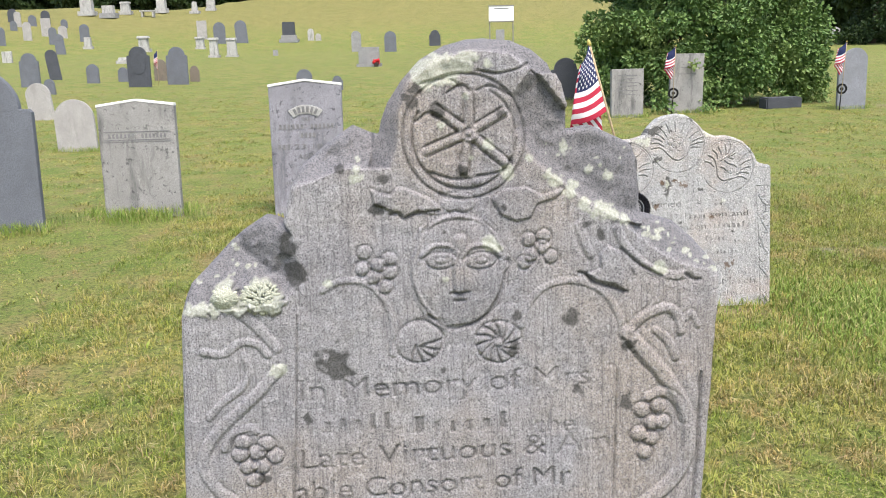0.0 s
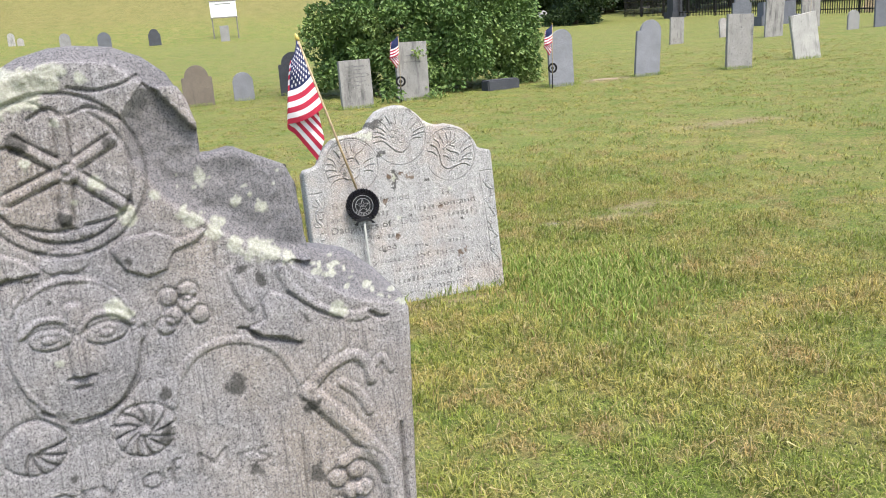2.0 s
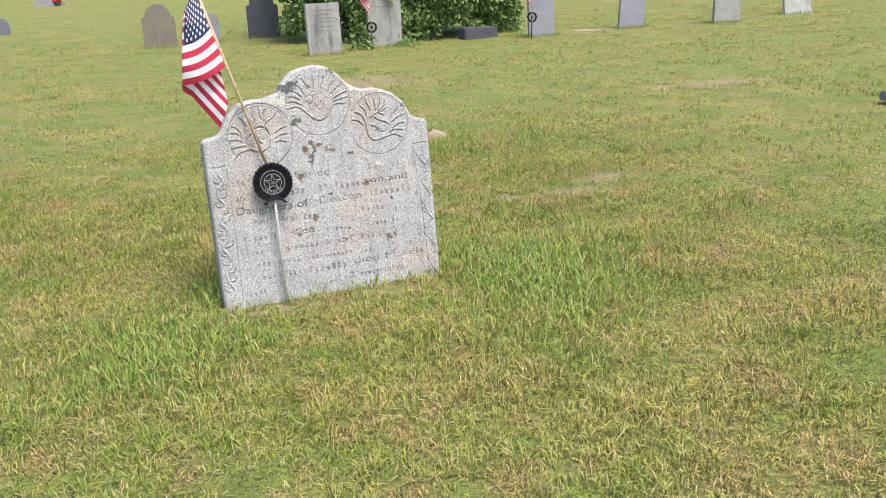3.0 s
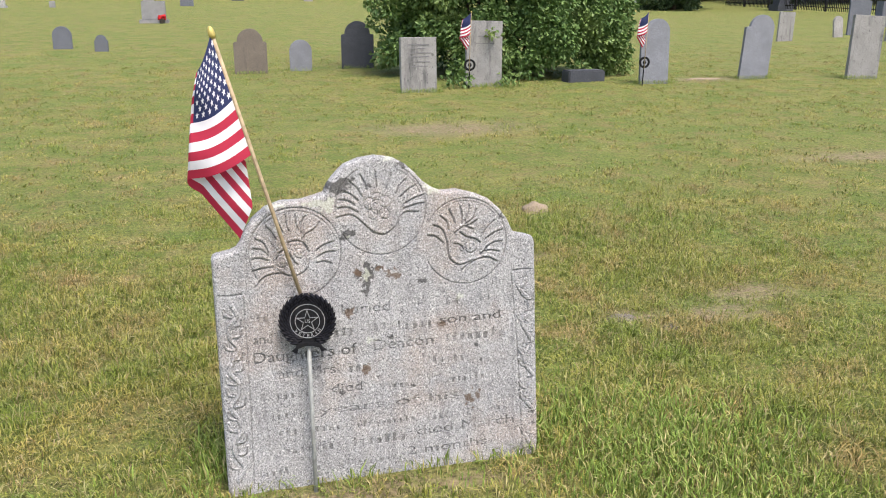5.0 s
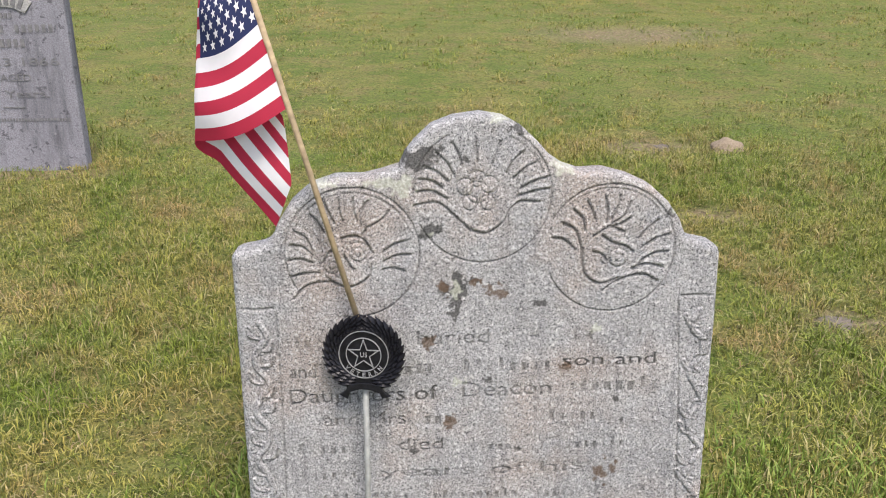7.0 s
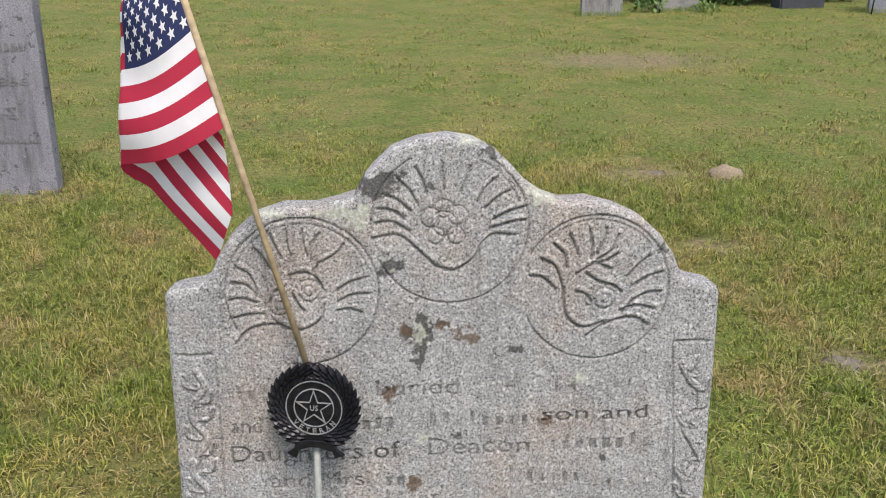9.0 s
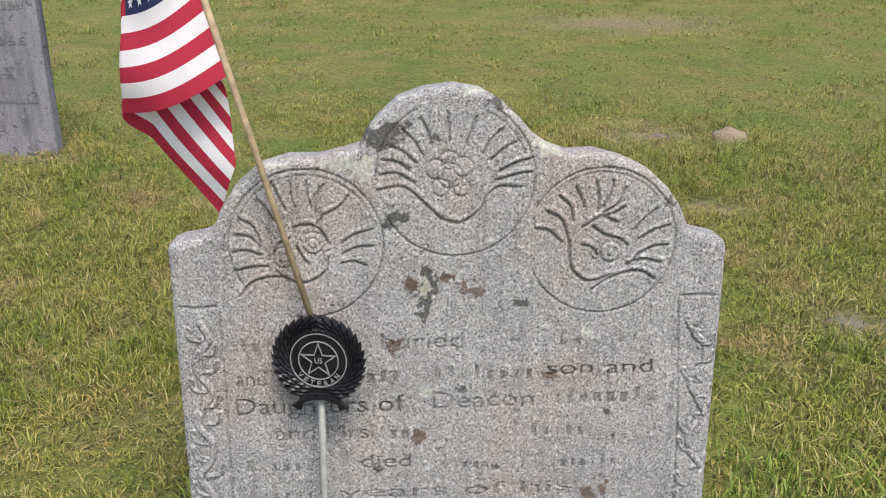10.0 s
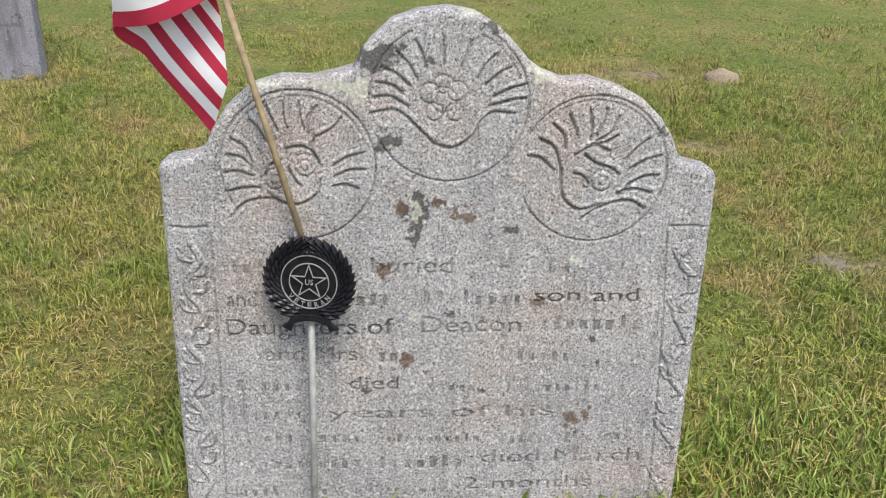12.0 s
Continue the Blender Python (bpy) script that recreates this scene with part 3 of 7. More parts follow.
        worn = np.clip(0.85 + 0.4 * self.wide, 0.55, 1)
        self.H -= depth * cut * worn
        # cut letters are coloured darker than the face, less where worn
        self.stain_cut = np.maximum(self.stain_cut, letter_dark * cut * worn)

    def bars(self, x0, x1, z, tall, depth):
        """A worn word that cannot be read: a row of plain upright cut bars, one for each letter."""
        count = max(2, round((x1 - x0) / (tall * 0.82)))
        pitch = (x1 - x0) / count
        which = np.clip(((self.X - x0) / pitch).astype(int), 0, count - 1)
        rng = np.random.default_rng(int(abs(x0) * 1000 + z * 7000))
        half, high = rng.uniform(0.1, 0.24, count)[which] * tall, rng.choice((0.62, 0.62, 0.7, 0.95), count)[which] * tall
        across = np.abs(((self.X - x0) / pitch) % 1 - 0.5) * pitch
        m = (self.X > x0) & (self.X < x1) & (across < half) & (self.Z > z) & (self.Z < z + high)
        m = m * np.clip(0.6 + 0.9 * self.wide + 0.5 * self.wob, 0, 1)
        self.H -= depth * m
        # the bars are coloured darker than the face too
        self.stain_cut = np.maximum(self.stain_cut, 0.6 * m)

    def mesh(self, name, thick, mat, round_edge, back_edge=0.012):
        H, X, Z = self.H + self.raised, self.X, self.Z
        n, k = X.shape
        rim = [(X[i, 0], Z[i, 0]) for i in range(0, n, 6)] + [(X[-1, j], Z[-1, j]) for j in range(0, k, 3)] + [(X[i, -1], Z[i, -1]) for i in range(n - 1, -1, -6)]
        d = np.clip(self.near(rim, round_edge * 1.5) / round_edge, 0, 1)
        H = H - round_edge * (1 - np.sqrt(1 - (1 - d) ** 2)) + 0.0009 * self.wide + 0.0006 * self.wob
        H = np.maximum(H, -(thick - 0.012))
        idx = np.arange(n * k).reshape(n, k)
        quads = np.stack([idx[:-1, :-1], idx[:-1, 1:], idx[1:, 1:], idx[1:, :-1]], -1).reshape(-1, 4)
        V = [np.stack([X, -H, Z], -1).reshape(-1, 3)]
        Q = [quads]
        base = n * k
        loop = np.concatenate([idx[:, 0], idx[-1, 1:], idx[::-1, -1][1:]])
        rear = V[0][loop].copy()
        m = len(loop)
        a = np.arange(m - 1)
        last = loop
        # the rim runs back, eased over towards the plain rear face
        for depth, inset in ((0.6, 0.0), (0.85, 0.35), (1.0, 1.0)):
            lap = rear.copy()
            lap[:, 1] = thick * depth
            lap[:, 0] -= np.sign(lap[:, 0]) * inset * back_edge * 0.6
            lap[:, 2] -= inset * back_edge * (lap[:, 2] > 0.3)
            V.append(lap)
            Q.append(np.stack([last[:-1], last[1:], base + a + 1, base + a], -1))
            last = base + np.arange(m)
            base += m
        # the plain back, column by column
        cols = np.arange(0, k, 4)
        bx = np.stack([X[-1, cols], np.full(len(cols), thick), Z[-1, cols] - back_edge], -1)
        fx = np.stack([X[0, cols], np.full(len(cols), thick), Z[0, cols]], -1)
        V += [bx, fx]
        c = np.arange(len(cols) - 1)
        Q.append(np.stack([base + c, base + c + 1, base + len(cols) + c + 1, base + len(cols) + c], -1))
        V = np.concatenate(V)
        me = raw_mesh(name, V, np.concatenate(Q), mat, True)
        for key, mask in (("pale", self.pale), ("stain_cut", self.stain_cut), ("bare", self.bare), ("rust", self.rust)):
            full = np.zeros(len(V), np.float32)
            full[:n * k] = mask.ravel()
            full[n * k:n * k + 3 * m] = np.tile(mask.ravel()[loop], 3)
            me.attributes.new(key, "FLOAT", "POINT").data.foreach_set("value", full)
        return me


def carved_material(name, col, light, grit, tint, grain, scored, sparkle):
    m, nt, bsdf = material(name, 0.93)
    v = coords(nt, shift=False)
    fine = noise_tex(nt, v, grain, 6, 0.85)
    speck = noise_tex(nt, v, grain * 0.6, 4, 0.8)
    cloud = noise_tex(nt, v, 7, 6, 0.65)
    patch = noise_tex(nt, v, 3.1, 4, 0.6)
    runs = noise_tex(nt, coords(nt, "Object", (24, 24, 1.3), False), 2.0, 5, 0.7)
    c = mix(nt, ramp(nt, cloud, (0.32, 0.0), (0.68, 1.0)), col, light)
    c = mix(nt, ramp(nt, patch, (0.48, 0.0), (0.62, 0.8)), c, tint)
    c = mix(nt, ramp(nt, fine, (0.42, 1.0), (0.5, 0.0)), c, grit)
    c = mix(nt, ramp(nt, speck, (0.53, 0.0), (0.61, sparkle)), c, tuple(min(1, k * 1.6) for k in light))
    c = mix(nt, ramp(nt, runs, (0.5, 0.0), (0.75, 0.3)), c, grit)
    scratch = noise_tex(nt, coords(nt, "Object", (420, 420, 14), False), 1.0, 3, 0.7)
    c = mix(nt, ramp(nt, scratch, (0.52, 0.0), (0.66, scored)), c, grit)

    def mask(key):
        a = nt.nodes.new("ShaderNodeAttribute")
        a.attribute_name = key
        return a.outputs["Fac"]

    def gritty(key, keep=0.3):
        return mix(nt, ramp(nt, fine, (0.35, 0.0), (0.6, keep)), mask(key), (0, 0, 0))

    dark = mix(nt, ramp(nt, fine, (0.36, 0.0), (0.62, 1.0)), (0.04, 0.039, 0.045), (0.255, 0.25, 0.265))
    c = mix(nt, mix(nt, 0.8, (0, 0, 0), mask("bare")), c, dark)
    c = mix(nt, gritty("stain_cut"), c, (0.045, 0.045, 0.042))
    c = mix(nt, gritty("rust"), c, (0.1, 0.065, 0.04))
    crust = mix(nt, ramp(nt, speck, (0.35, 0.0), (0.6, 1.0)), (0.3, 0.32, 0.235), (0.58, 0.6, 0.5))
    c = mix(nt, gritty("pale", 0.7), c, crust)
    nt.links.new(c, bsdf.inputs["Base Color"])
    bump(nt, bsdf, mix(nt, 0.4, fine, speck), 0.8, 0.003)
    return m


FIRST = pose(0.015, 0.842, 0, -4.75, 0, 4.5)
SECOND = pose(1.06, 3.775, 0, -7.3, 0, 3.5)
STANDS.append((1.06, 3.93, 0.44, 2500, 0.07))
STANDS.append((1.06, 3.74, 0.44, 1000, 0.022))
STANDS.append((0.015, 0.88, 0.3, 1500, 0.08))
for gx, gy in ((1.75, 3.95), (1.8, 3.72), (1.9, 3.5), (2.0, 3.85), (1.75, 3.3), (0.4, 3.55), (0.35, 3.3)):
    STANDS.append((gx, gy, 0.28, 1500, 0.062))
FIRST_STONE = carved_material("weathered_grey_stone", (0.25, 0.245, 0.262), (0.355, 0.347, 0.353), (0.075, 0.07, 0.078), (0.325, 0.28, 0.24), 560, 0.5, 0.5)
SECOND_STONE = carved_material("speckled_grey_stone", (0.3, 0.3, 0.298), (0.43, 0.43, 0.42), (0.035, 0.035, 0.04), (0.385, 0.325, 0.28), 310, 0.1, 0.72)
LICHEN = weathered("lichen_crust", (0.5, 0.515, 0.42), (0.36, 0.38, 0.29), (0.66, 0.67, 0.6), 700, 0.2)


def lichen_crust(stone, x, z, rx, rz):
    """A rosette of crinkled lobes that grows on the face."""
    bm = bmesh.new()
    rng = random.Random(int(x * 1e4))
    for k in range(300):
        a, q = rng.uniform(0, 2 * math.pi), math.sqrt(rng.random())
        c = Vector((x + rx * q * math.cos(a), -0.0005 - 0.0055 * (1 - q * q), z + rz * q * math.sin(a)))
        size = rng.uniform(0.0009, 0.002)
        for v in bmesh.ops.create_icosphere(bm, subdivisions=1, radius=size)["verts"]:
            r = v.co.copy()
            along = Vector((math.cos(a), 0, math.sin(a)))
            v.co = c + r + along * r.dot(along) * 0.9 + Vector((0, 0.3 * size, 0))
    part("lichen", bm, LICHEN, stone, "pale green crusty lichen", True)


def carve_first():
    top = [(-0.29, 0.924), (-0.286, 0.945), (-0.28, 0.96), (-0.268, 0.972), (-0.24, 1.002), (-0.227, 1.013), (-0.202, 1.029), (-0.189, 1.026), (-0.182, 1.019), (-0.172, 1.059), (-0.164, 1.08), (-0.135, 1.106), (-0.107, 1.125), (-0.087, 1.116), (-0.078, 1.114), (-0.076, 1.128), (-0.069, 1.148), (-0.054, 1.172), (-0.036, 1.192), (-0.011, 1.206), (0.013, 1.212), (0.031, 1.213), (0.061, 1.21), (0.085, 1.2), (0.104, 1.185), (0.118, 1.161), (0.126, 1.136), (0.127, 1.113), (0.14, 1.113), (0.155, 1.116), (0.174, 1.107), (0.202, 1.094), (0.21, 1.075), (0.215, 1.038), (0.217, 1.016), (0.238, 1.011), (0.26, 1.004), (0.283, 0.984), (0.308, 0.955), (0.313, 0.941)]
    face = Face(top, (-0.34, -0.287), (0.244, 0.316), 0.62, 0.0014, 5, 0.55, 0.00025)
    face.groove(arc(0.023, 1.108, 0.0670, 0, 360, 60), 0.0022, 0.0026, False)
    face.groove(arc(0.023, 1.108, 0.0563, 150, 330, 40), 0.0022, 0.0034, False)
    face.groove(arc(0.023, 1.108, 0.0563, -30, 60, 30), 0.0018, 0.002, False)
    face.ridge([(0.028, 1.112), (-0.008, 1.138)], 0.0044, 0.0020)
    face.groove([(0.0157, 1.1137), (-0.0114, 1.1333)], 0.0017, 0.0024)
    face.groove([(0.0225, 1.1231), (-0.0046, 1.1427)], 0.0017, 0.0024)
    face.ridge([(0.028, 1.112), (0.067, 1.133)], 0.0044, 0.0020)
    face.groove([(0.0349, 1.1223), (0.0643, 1.1381)], 0.0017, 0.0024)
    face.groove([(0.0404, 1.1121), (0.0697, 1.1279)], 0.0017, 0.0024)
    face.ridge([(0.028, 1.112), (-0.02, 1.093)], 0.0044, 0.0020)
    face.groove([(0.0199, 1.1026), (-0.0179, 1.0876)], 0.0017, 0.0024)
    face.groove([(0.0156, 1.1133), (-0.0221, 1.0984)], 0.0017, 0.0024)
    face.ridge([(0.028, 1.112), (0.07, 1.076)], 0.0044, 0.0020)
    face.groove([(0.0401, 1.1092), (0.0738, 1.0804)], 0.0017, 0.0024)
    face.groove([(0.0326, 1.1004), (0.0662, 1.0716)], 0.0017, 0.0024)
    face.ridge([(0.028, 1.112), (0.029, 1.152)], 0.0044, 0.0020)
    face.groove([(0.0225, 1.1231), (0.0232, 1.1521)], 0.0017, 0.0024)
    face.groove([(0.0341, 1.1229), (0.0348, 1.1519)], 0.0017, 0.0024)
    face.ridge([(0.028, 1.112), (0.021, 1.072)], 0.0044, 0.0020)
    face.groove([(0.0318, 1.1002), (0.0267, 1.0710)], 0.0017, 0.0024)
    face.groove([(0.0204, 1.1022), (0.0153, 1.0730)], 0.0017, 0.0024)
    face.blob(face.stain_cut, -0.008, 1.139, 0.007, 0.007, 0.3, 0.0012)
    face.blob(face.stain_cut, 0.02, 1.073, 0.007, 0.007, 0.3, 0.0012)
    face.dome(0.03, 1.109, 0.0082, 0.0082, 0.0030, 0.0015)
    face.groove([(-0.029, 1.126), (-0.014, 1.135), (0.004, 1.125)], 0.0022, 0.003)
    face.groove([(-0.016, 1.071), (0.008, 1.063), (0.027, 1.063)], 0.0022, 0.003)
    face.groove([(0.036, 1.065), (0.061, 1.069), (0.074, 1.077)], 0.0022, 0.003)
    face.groove([(0.005, 1.155), (0.021, 1.163), (0.03, 1.157)], 0.0022, 0.003)
    face.groove([(0.037, 1.157), (0.054, 1.161), (0.075, 1.15)], 0.0022, 0.003)
    face.groove([(-0.022, 1.165), (-0.003, 1.17), (0.012, 1.168), (0.021, 1.16)], 0.0019, 0.0025)
    face.groove([(0.039, 1.178), (0.06, 1.174), (0.082, 1.178), (0.094, 1.184)], 0.0019, 0.003)
    face.dome(0.022, 1.073, 0.0057, 0.0082, 0.0024, 0.0015)
    face.dome(0.034, 1.059, 0.0050, 0.0044, 0.0024, 0.0015)
    face.plate([(-0.081, 1.056), (-0.06, 1.049), (-0.05, 1.058), (-0.032, 1.051), (-0.017, 1.044), (-0.004, 1.032), (-0.015, 1.025), (-0.031, 1.03), (-0.045, 1.023), (-0.06, 1.031), (-0.078, 1.039)], 0.003)
    face.plate([(0.051, 1.04), (0.064, 1.05), (0.089, 1.052), (0.107, 1.042), (0.133, 1.049), (0.123, 1.038), (0.101, 1.032), (0.094, 1.017), (0.077, 1.014), (0.06, 1.022)], 0.003)
    face.dome(0.015, 1.037, 0.0202, 0.0114, 0.0018, 0.0015)
    face.groove([(-0.073, 1.052), (-0.06, 1.049), (-0.055, 1.052)], 0.0019, 0.003)
    face.groove([(-0.061, 1.027), (-0.051, 1.028), (-0.045, 1.022), (-0.033, 1.027), (-0.008, 1.03)], 0.0022, 0.003)
    face.dome(0.013, 0.963, 0.0542, 0.0631, 0.0048, 0.0026)
    face.ridge([(-0.026, 1.007), (-0.036, 0.983), (-0.039, 0.958), (-0.032, 0.932), (-0.019, 0.911), (-0.003, 0.9)], 0.0050, 0.0020)
    face.ridge([(-0.027, 1.009), (-0.005, 1.021), (0.019, 1.023), (0.044, 1.014), (0.059, 0.994), (0.065, 0.975)], 0.0038, 0.0020)
    face.groove([(-0.022, 0.913), (0.003, 0.897), (0.035, 0.906), (0.054, 0.928), (0.065, 0.959)], 0.0025, 0.003)
    face.dome(-0.007, 0.975, 0.0177, 0.0095, 0.0021, 0.0026)
    face.dome(-0.007, 0.975, 0.0076, 0.0038, 0.0012, 0.0016)
    face.ridge([(-0.028, 0.981), (-0.015, 0.991), (0.002, 0.991), (0.016, 0.98)], 0.0032, 0.0024)
    face.dome(0.037, 0.973, 0.0177, 0.0095, 0.0021, 0.0026)
    face.dome(0.037, 0.973, 0.0076, 0.0038, 0.0012, 0.0016)
    face.ridge([(0.016, 0.979), (0.028, 0.989), (0.046, 0.989), (0.059, 0.978)], 0.0032, 0.0024)
    face.ridge([(0.014, 0.996), (0.013, 0.968), (0.013, 0.944)], 0.0082, 0.0041)
    face.groove([(0.002, 0.938), (0.024, 0.938)], 0.0022, 0.004)
    face.groove([(0.007, 0.929), (0.018, 0.929)], 0.0025, 0.003)
    face.dome(-0.034, 0.884, 0.0265, 0.0240, 0.0024, 0.0023)
    face.groove([(-0.038, 0.881), (-0.042, 0.872), (-0.043, 0.862)], 0.0019, 0.0028)
    face.groove([(-0.037, 0.879), (-0.035, 0.87), (-0.031, 0.861)], 0.0019, 0.0028)
    face.groove([(-0.034, 0.879), (-0.027, 0.871), (-0.019, 0.865)], 0.0019, 0.0028)
    face.groove([(-0.032, 0.879), (-0.021, 0.876), (-0.011, 0.874)], 0.0019, 0.0028)
    face.groove([(-0.03, 0.881), (-0.019, 0.883), (-0.01, 0.886)], 0.0019, 0.0028)
    face.dome(0.055, 0.879, 0.0265, 0.0240, 0.0024, 0.0023)
    face.groove([(0.06, 0.878), (0.068, 0.885), (0.074, 0.893)], 0.0019, 0.0028)
    face.groove([(0.059, 0.881), (0.063, 0.89), (0.064, 0.9)], 0.0019, 0.0028)
    face.groove([(0.057, 0.883), (0.055, 0.893), (0.051, 0.902)], 0.0019, 0.0028)
    face.groove([(0.055, 0.884), (0.048, 0.892), (0.039, 0.897)], 0.0019, 0.0028)
    face.groove([(0.052, 0.883), (0.042, 0.887), (0.031, 0.888)], 0.0019, 0.0028)
    face.groove([(0.05, 0.882), (0.039, 0.88), (0.03, 0.876)], 0.0019, 0.0028)
    face.groove([(0.049, 0.879), (0.041, 0.873), (0.035, 0.865)], 0.0019, 0.0028)
    face.groove([(0.05, 0.876), (0.046, 0.867), (0.046, 0.857)], 0.0019, 0.0028)
    face.groove([(0.052, 0.874), (0.054, 0.864), (0.058, 0.855)], 0.0019, 0.0028)
    face.groove([(0.054, 0.874), (0.062, 0.866), (0.07, 0.86)], 0.0019, 0.0028)
    face.groove([(0.057, 0.874), (0.067, 0.871), (0.078, 0.869)], 0.0019, 0.0028)
    face.groove([(0.059, 0.876), (0.07, 0.878), (0.079, 0.881)], 0.0019, 0.0028)
    face.ridge([(-0.137, 0.947), (-0.119, 0.956), (-0.091, 0.954), (-0.071, 0.934), (-0.062, 0.905), (-0.063, 0.873)], 0.0044, 0.0016)
    face.ridge([(0.082, 0.897), (0.093, 0.926), (0.115, 0.942), (0.147, 0.944), (0.176, 0.928), (0.194, 0.898), (0.199, 0.868)], 0.0044, 0.0016)
    face.dome(-0.09, 0.987, 0.0088, 0.0082, 0.0024, 0.0023)
    face.dome(-0.076, 0.972, 0.0088, 0.0082, 0.0024, 0.0023)
    face.dome(-0.093, 0.969, 0.0088, 0.0082, 0.0024, 0.0023)
    face.dome(-0.063, 0.978, 0.0088, 0.0082, 0.0024, 0.0023)
    face.dome(-0.082, 0.959, 0.0088, 0.0082, 0.0024, 0.0023)
    face.dome(-0.063, 0.964, 0.0088, 0.0082, 0.0024, 0.0023)
    face.dome(-0.069, 0.948, 0.0088, 0.0082, 0.0024, 0.0023)
    face.dome(0.091, 0.993, 0.0088, 0.0082, 0.0024, 0.0023)
    face.dome(0.106, 0.984, 0.0088, 0.0082, 0.0024, 0.0023)
    face.dome(0.093, 0.976, 0.0088, 0.0082, 0.0024, 0.0023)
    face.dome(0.116, 0.973, 0.0088, 0.0082, 0.0024, 0.0023)
    face.dome(0.086, 0.968, 0.0088, 0.0082, 0.0024, 0.0023)
    face.dome(0.108, 0.996, 0.0088, 0.0082, 0.0024, 0.0023)
    face.plate([(0.154, 0.952), (0.167, 0.943), (0.186, 0.939), (0.201, 0.929), (0.198, 0.953), (0.194, 0.975), (0.18, 0.984), (0.17, 0.973), (0.171, 0.957)], 0.004)
    face.groove([(0.147, 0.954), (0.157, 0.95), (0.163, 0.942), (0.183, 0.936), (0.201, 0.929)], 0.0025, 0.004)
    face.ridge([(0.148, 1.006), (0.154, 0.987), (0.16, 0.974)], 0.0063, 0.0020)
    face.ridge([(0.191, 1.001), (0.202, 0.978), (0.228, 0.954), (0.254, 0.945), (0.267, 0.946)], 0.0057, 0.0020)
    face.groove([(0.196, 0.978), (0.218, 0.958), (0.241, 0.945)], 0.0025, 0.004)
    face.groove([(0.27, 0.946), (0.28, 0.939), (0.287, 0.939)], 0.0025, 0.004)
    face.ridge([(0.202, 0.881), (0.228, 0.85), (0.255, 0.815), (0.272, 0.78), (0.274, 0.739), (0.256, 0.702), (0.222, 0.676)], 0.0095, 0.0041)
    face.ridge([(0.205, 0.884), (0.222, 0.9), (0.248, 0.908), (0.261, 0.898), (0.264, 0.881)], 0.0063, 0.0031)
    face.ridge([(0.235, 0.883), (0.248, 0.872), (0.258, 0.851)], 0.0057, 0.0025)
    face.ridge([(0.244, 0.944), (0.238, 0.918), (0.215, 0.893)], 0.0050, 0.0020)
    face.ridge([(0.268, 0.894), (0.277, 0.9), (0.284, 0.886)], 0.0044, 0.0020)
    face.ridge([(0.225, 0.805), (0.245, 0.81), (0.262, 0.796), (0.268, 0.777)], 0.0063, 0.0031)
    face.dome(0.219, 0.79, 0.0101, 0.0095, 0.0048, 0.0030)
    face.dome(0.232, 0.774, 0.0101, 0.0095, 0.0048, 0.0030)
    face.dome(0.238, 0.794, 0.0101, 0.0095, 0.0048, 0.0030)
    face.dome(0.216, 0.761, 0.0101, 0.0095, 0.0048, 0.0030)
    face.dome(0.23, 0.755, 0.0101, 0.0095, 0.0048, 0.0030)
    face.dome(0.223, 0.739, 0.0101, 0.0095, 0.0048, 0.0030)
    face.dome(0.243, 0.774, 0.0101, 0.0095, 0.0048, 0.0030)
    face.ridge([(-0.227, 0.927), (-0.213, 0.913), (-0.202, 0.9), (-0.191, 0.885)], 0.0063, 0.0020)
    face.ridge([(-0.269, 0.885), (-0.248, 0.882), (-0.229, 0.894), (-0.211, 0.891), (-0.2, 0.879)], 0.0050, 0.0020)
    face.ridge([(-0.226, 0.879), (-0.222, 0.86), (-0.233, 0.841), (-0.252, 0.828), (-0.268, 0.812)], 0.0050, 0.0020)
    face.ridge([(-0.19, 0.861), (-0.215, 0.834), (-0.247, 0.807), (-0.272, 0.779), (-0.278, 0.753), (-0.265, 0.726), (-0.245, 0.709)], 0.0069, 0.0025)
    face.ridge([(-0.254, 0.774), (-0.244, 0.79), (-0.226, 0.797), (-0.219, 0.792)], 0.0044, 0.0020)
    face.dome(-0.234, 0.781, 0.0101, 0.0088, 0.0030, 0.0030)
    face.dome(-0.208, 0.777, 0.0101, 0.0088, 0.0030, 0.0030)
    face.dome(-0.238, 0.766, 0.0101, 0.0088, 0.0030, 0.0030)
    face.dome(-0.219, 0.767, 0.0101, 0.0088, 0.0030, 0.0030)
    face.dome(-0.199, 0.762, 0.0101, 0.0088, 0.0030, 0.0030)
    face.dome(-0.23, 0.751, 0.0101, 0.0088, 0.0030, 0.0030)
    face.dome(-0.215, 0.751, 0.0101, 0.0088, 0.0030, 0.0030)
    face.dome(-0.224, 0.736, 0.0101, 0.0088, 0.0030, 0.0030)
    face.groove([(-0.167, 0.92), (-0.173, 0.818), (-0.182, 0.706)], 0.0019, 0.002)
    face.groove([(0.19, 0.842), (0.188, 0.768), (0.185, 0.679)], 0.0019, 0.002)
    face.groove([(0.288, 0.83), (0.286, 0.755), (0.28, 0.672)], 0.0032, 0.004)
    face.broken([(-0.303, 0.918), (-0.289, 0.925), (-0.275, 0.933), (-0.236, 0.931), (-0.178, 0.933), (-0.152, 0.957), (-0.165, 1.007), (-0.174, 1.02), (-0.178, 1.038), (-0.299, 1.044)], [(-0.293, 0.923), (-0.275, 0.933), (-0.236, 0.931), (-0.178, 0.933), (-0.155, 0.957), (-0.165, 1.007)], 0.03, 0.06, 0.004)
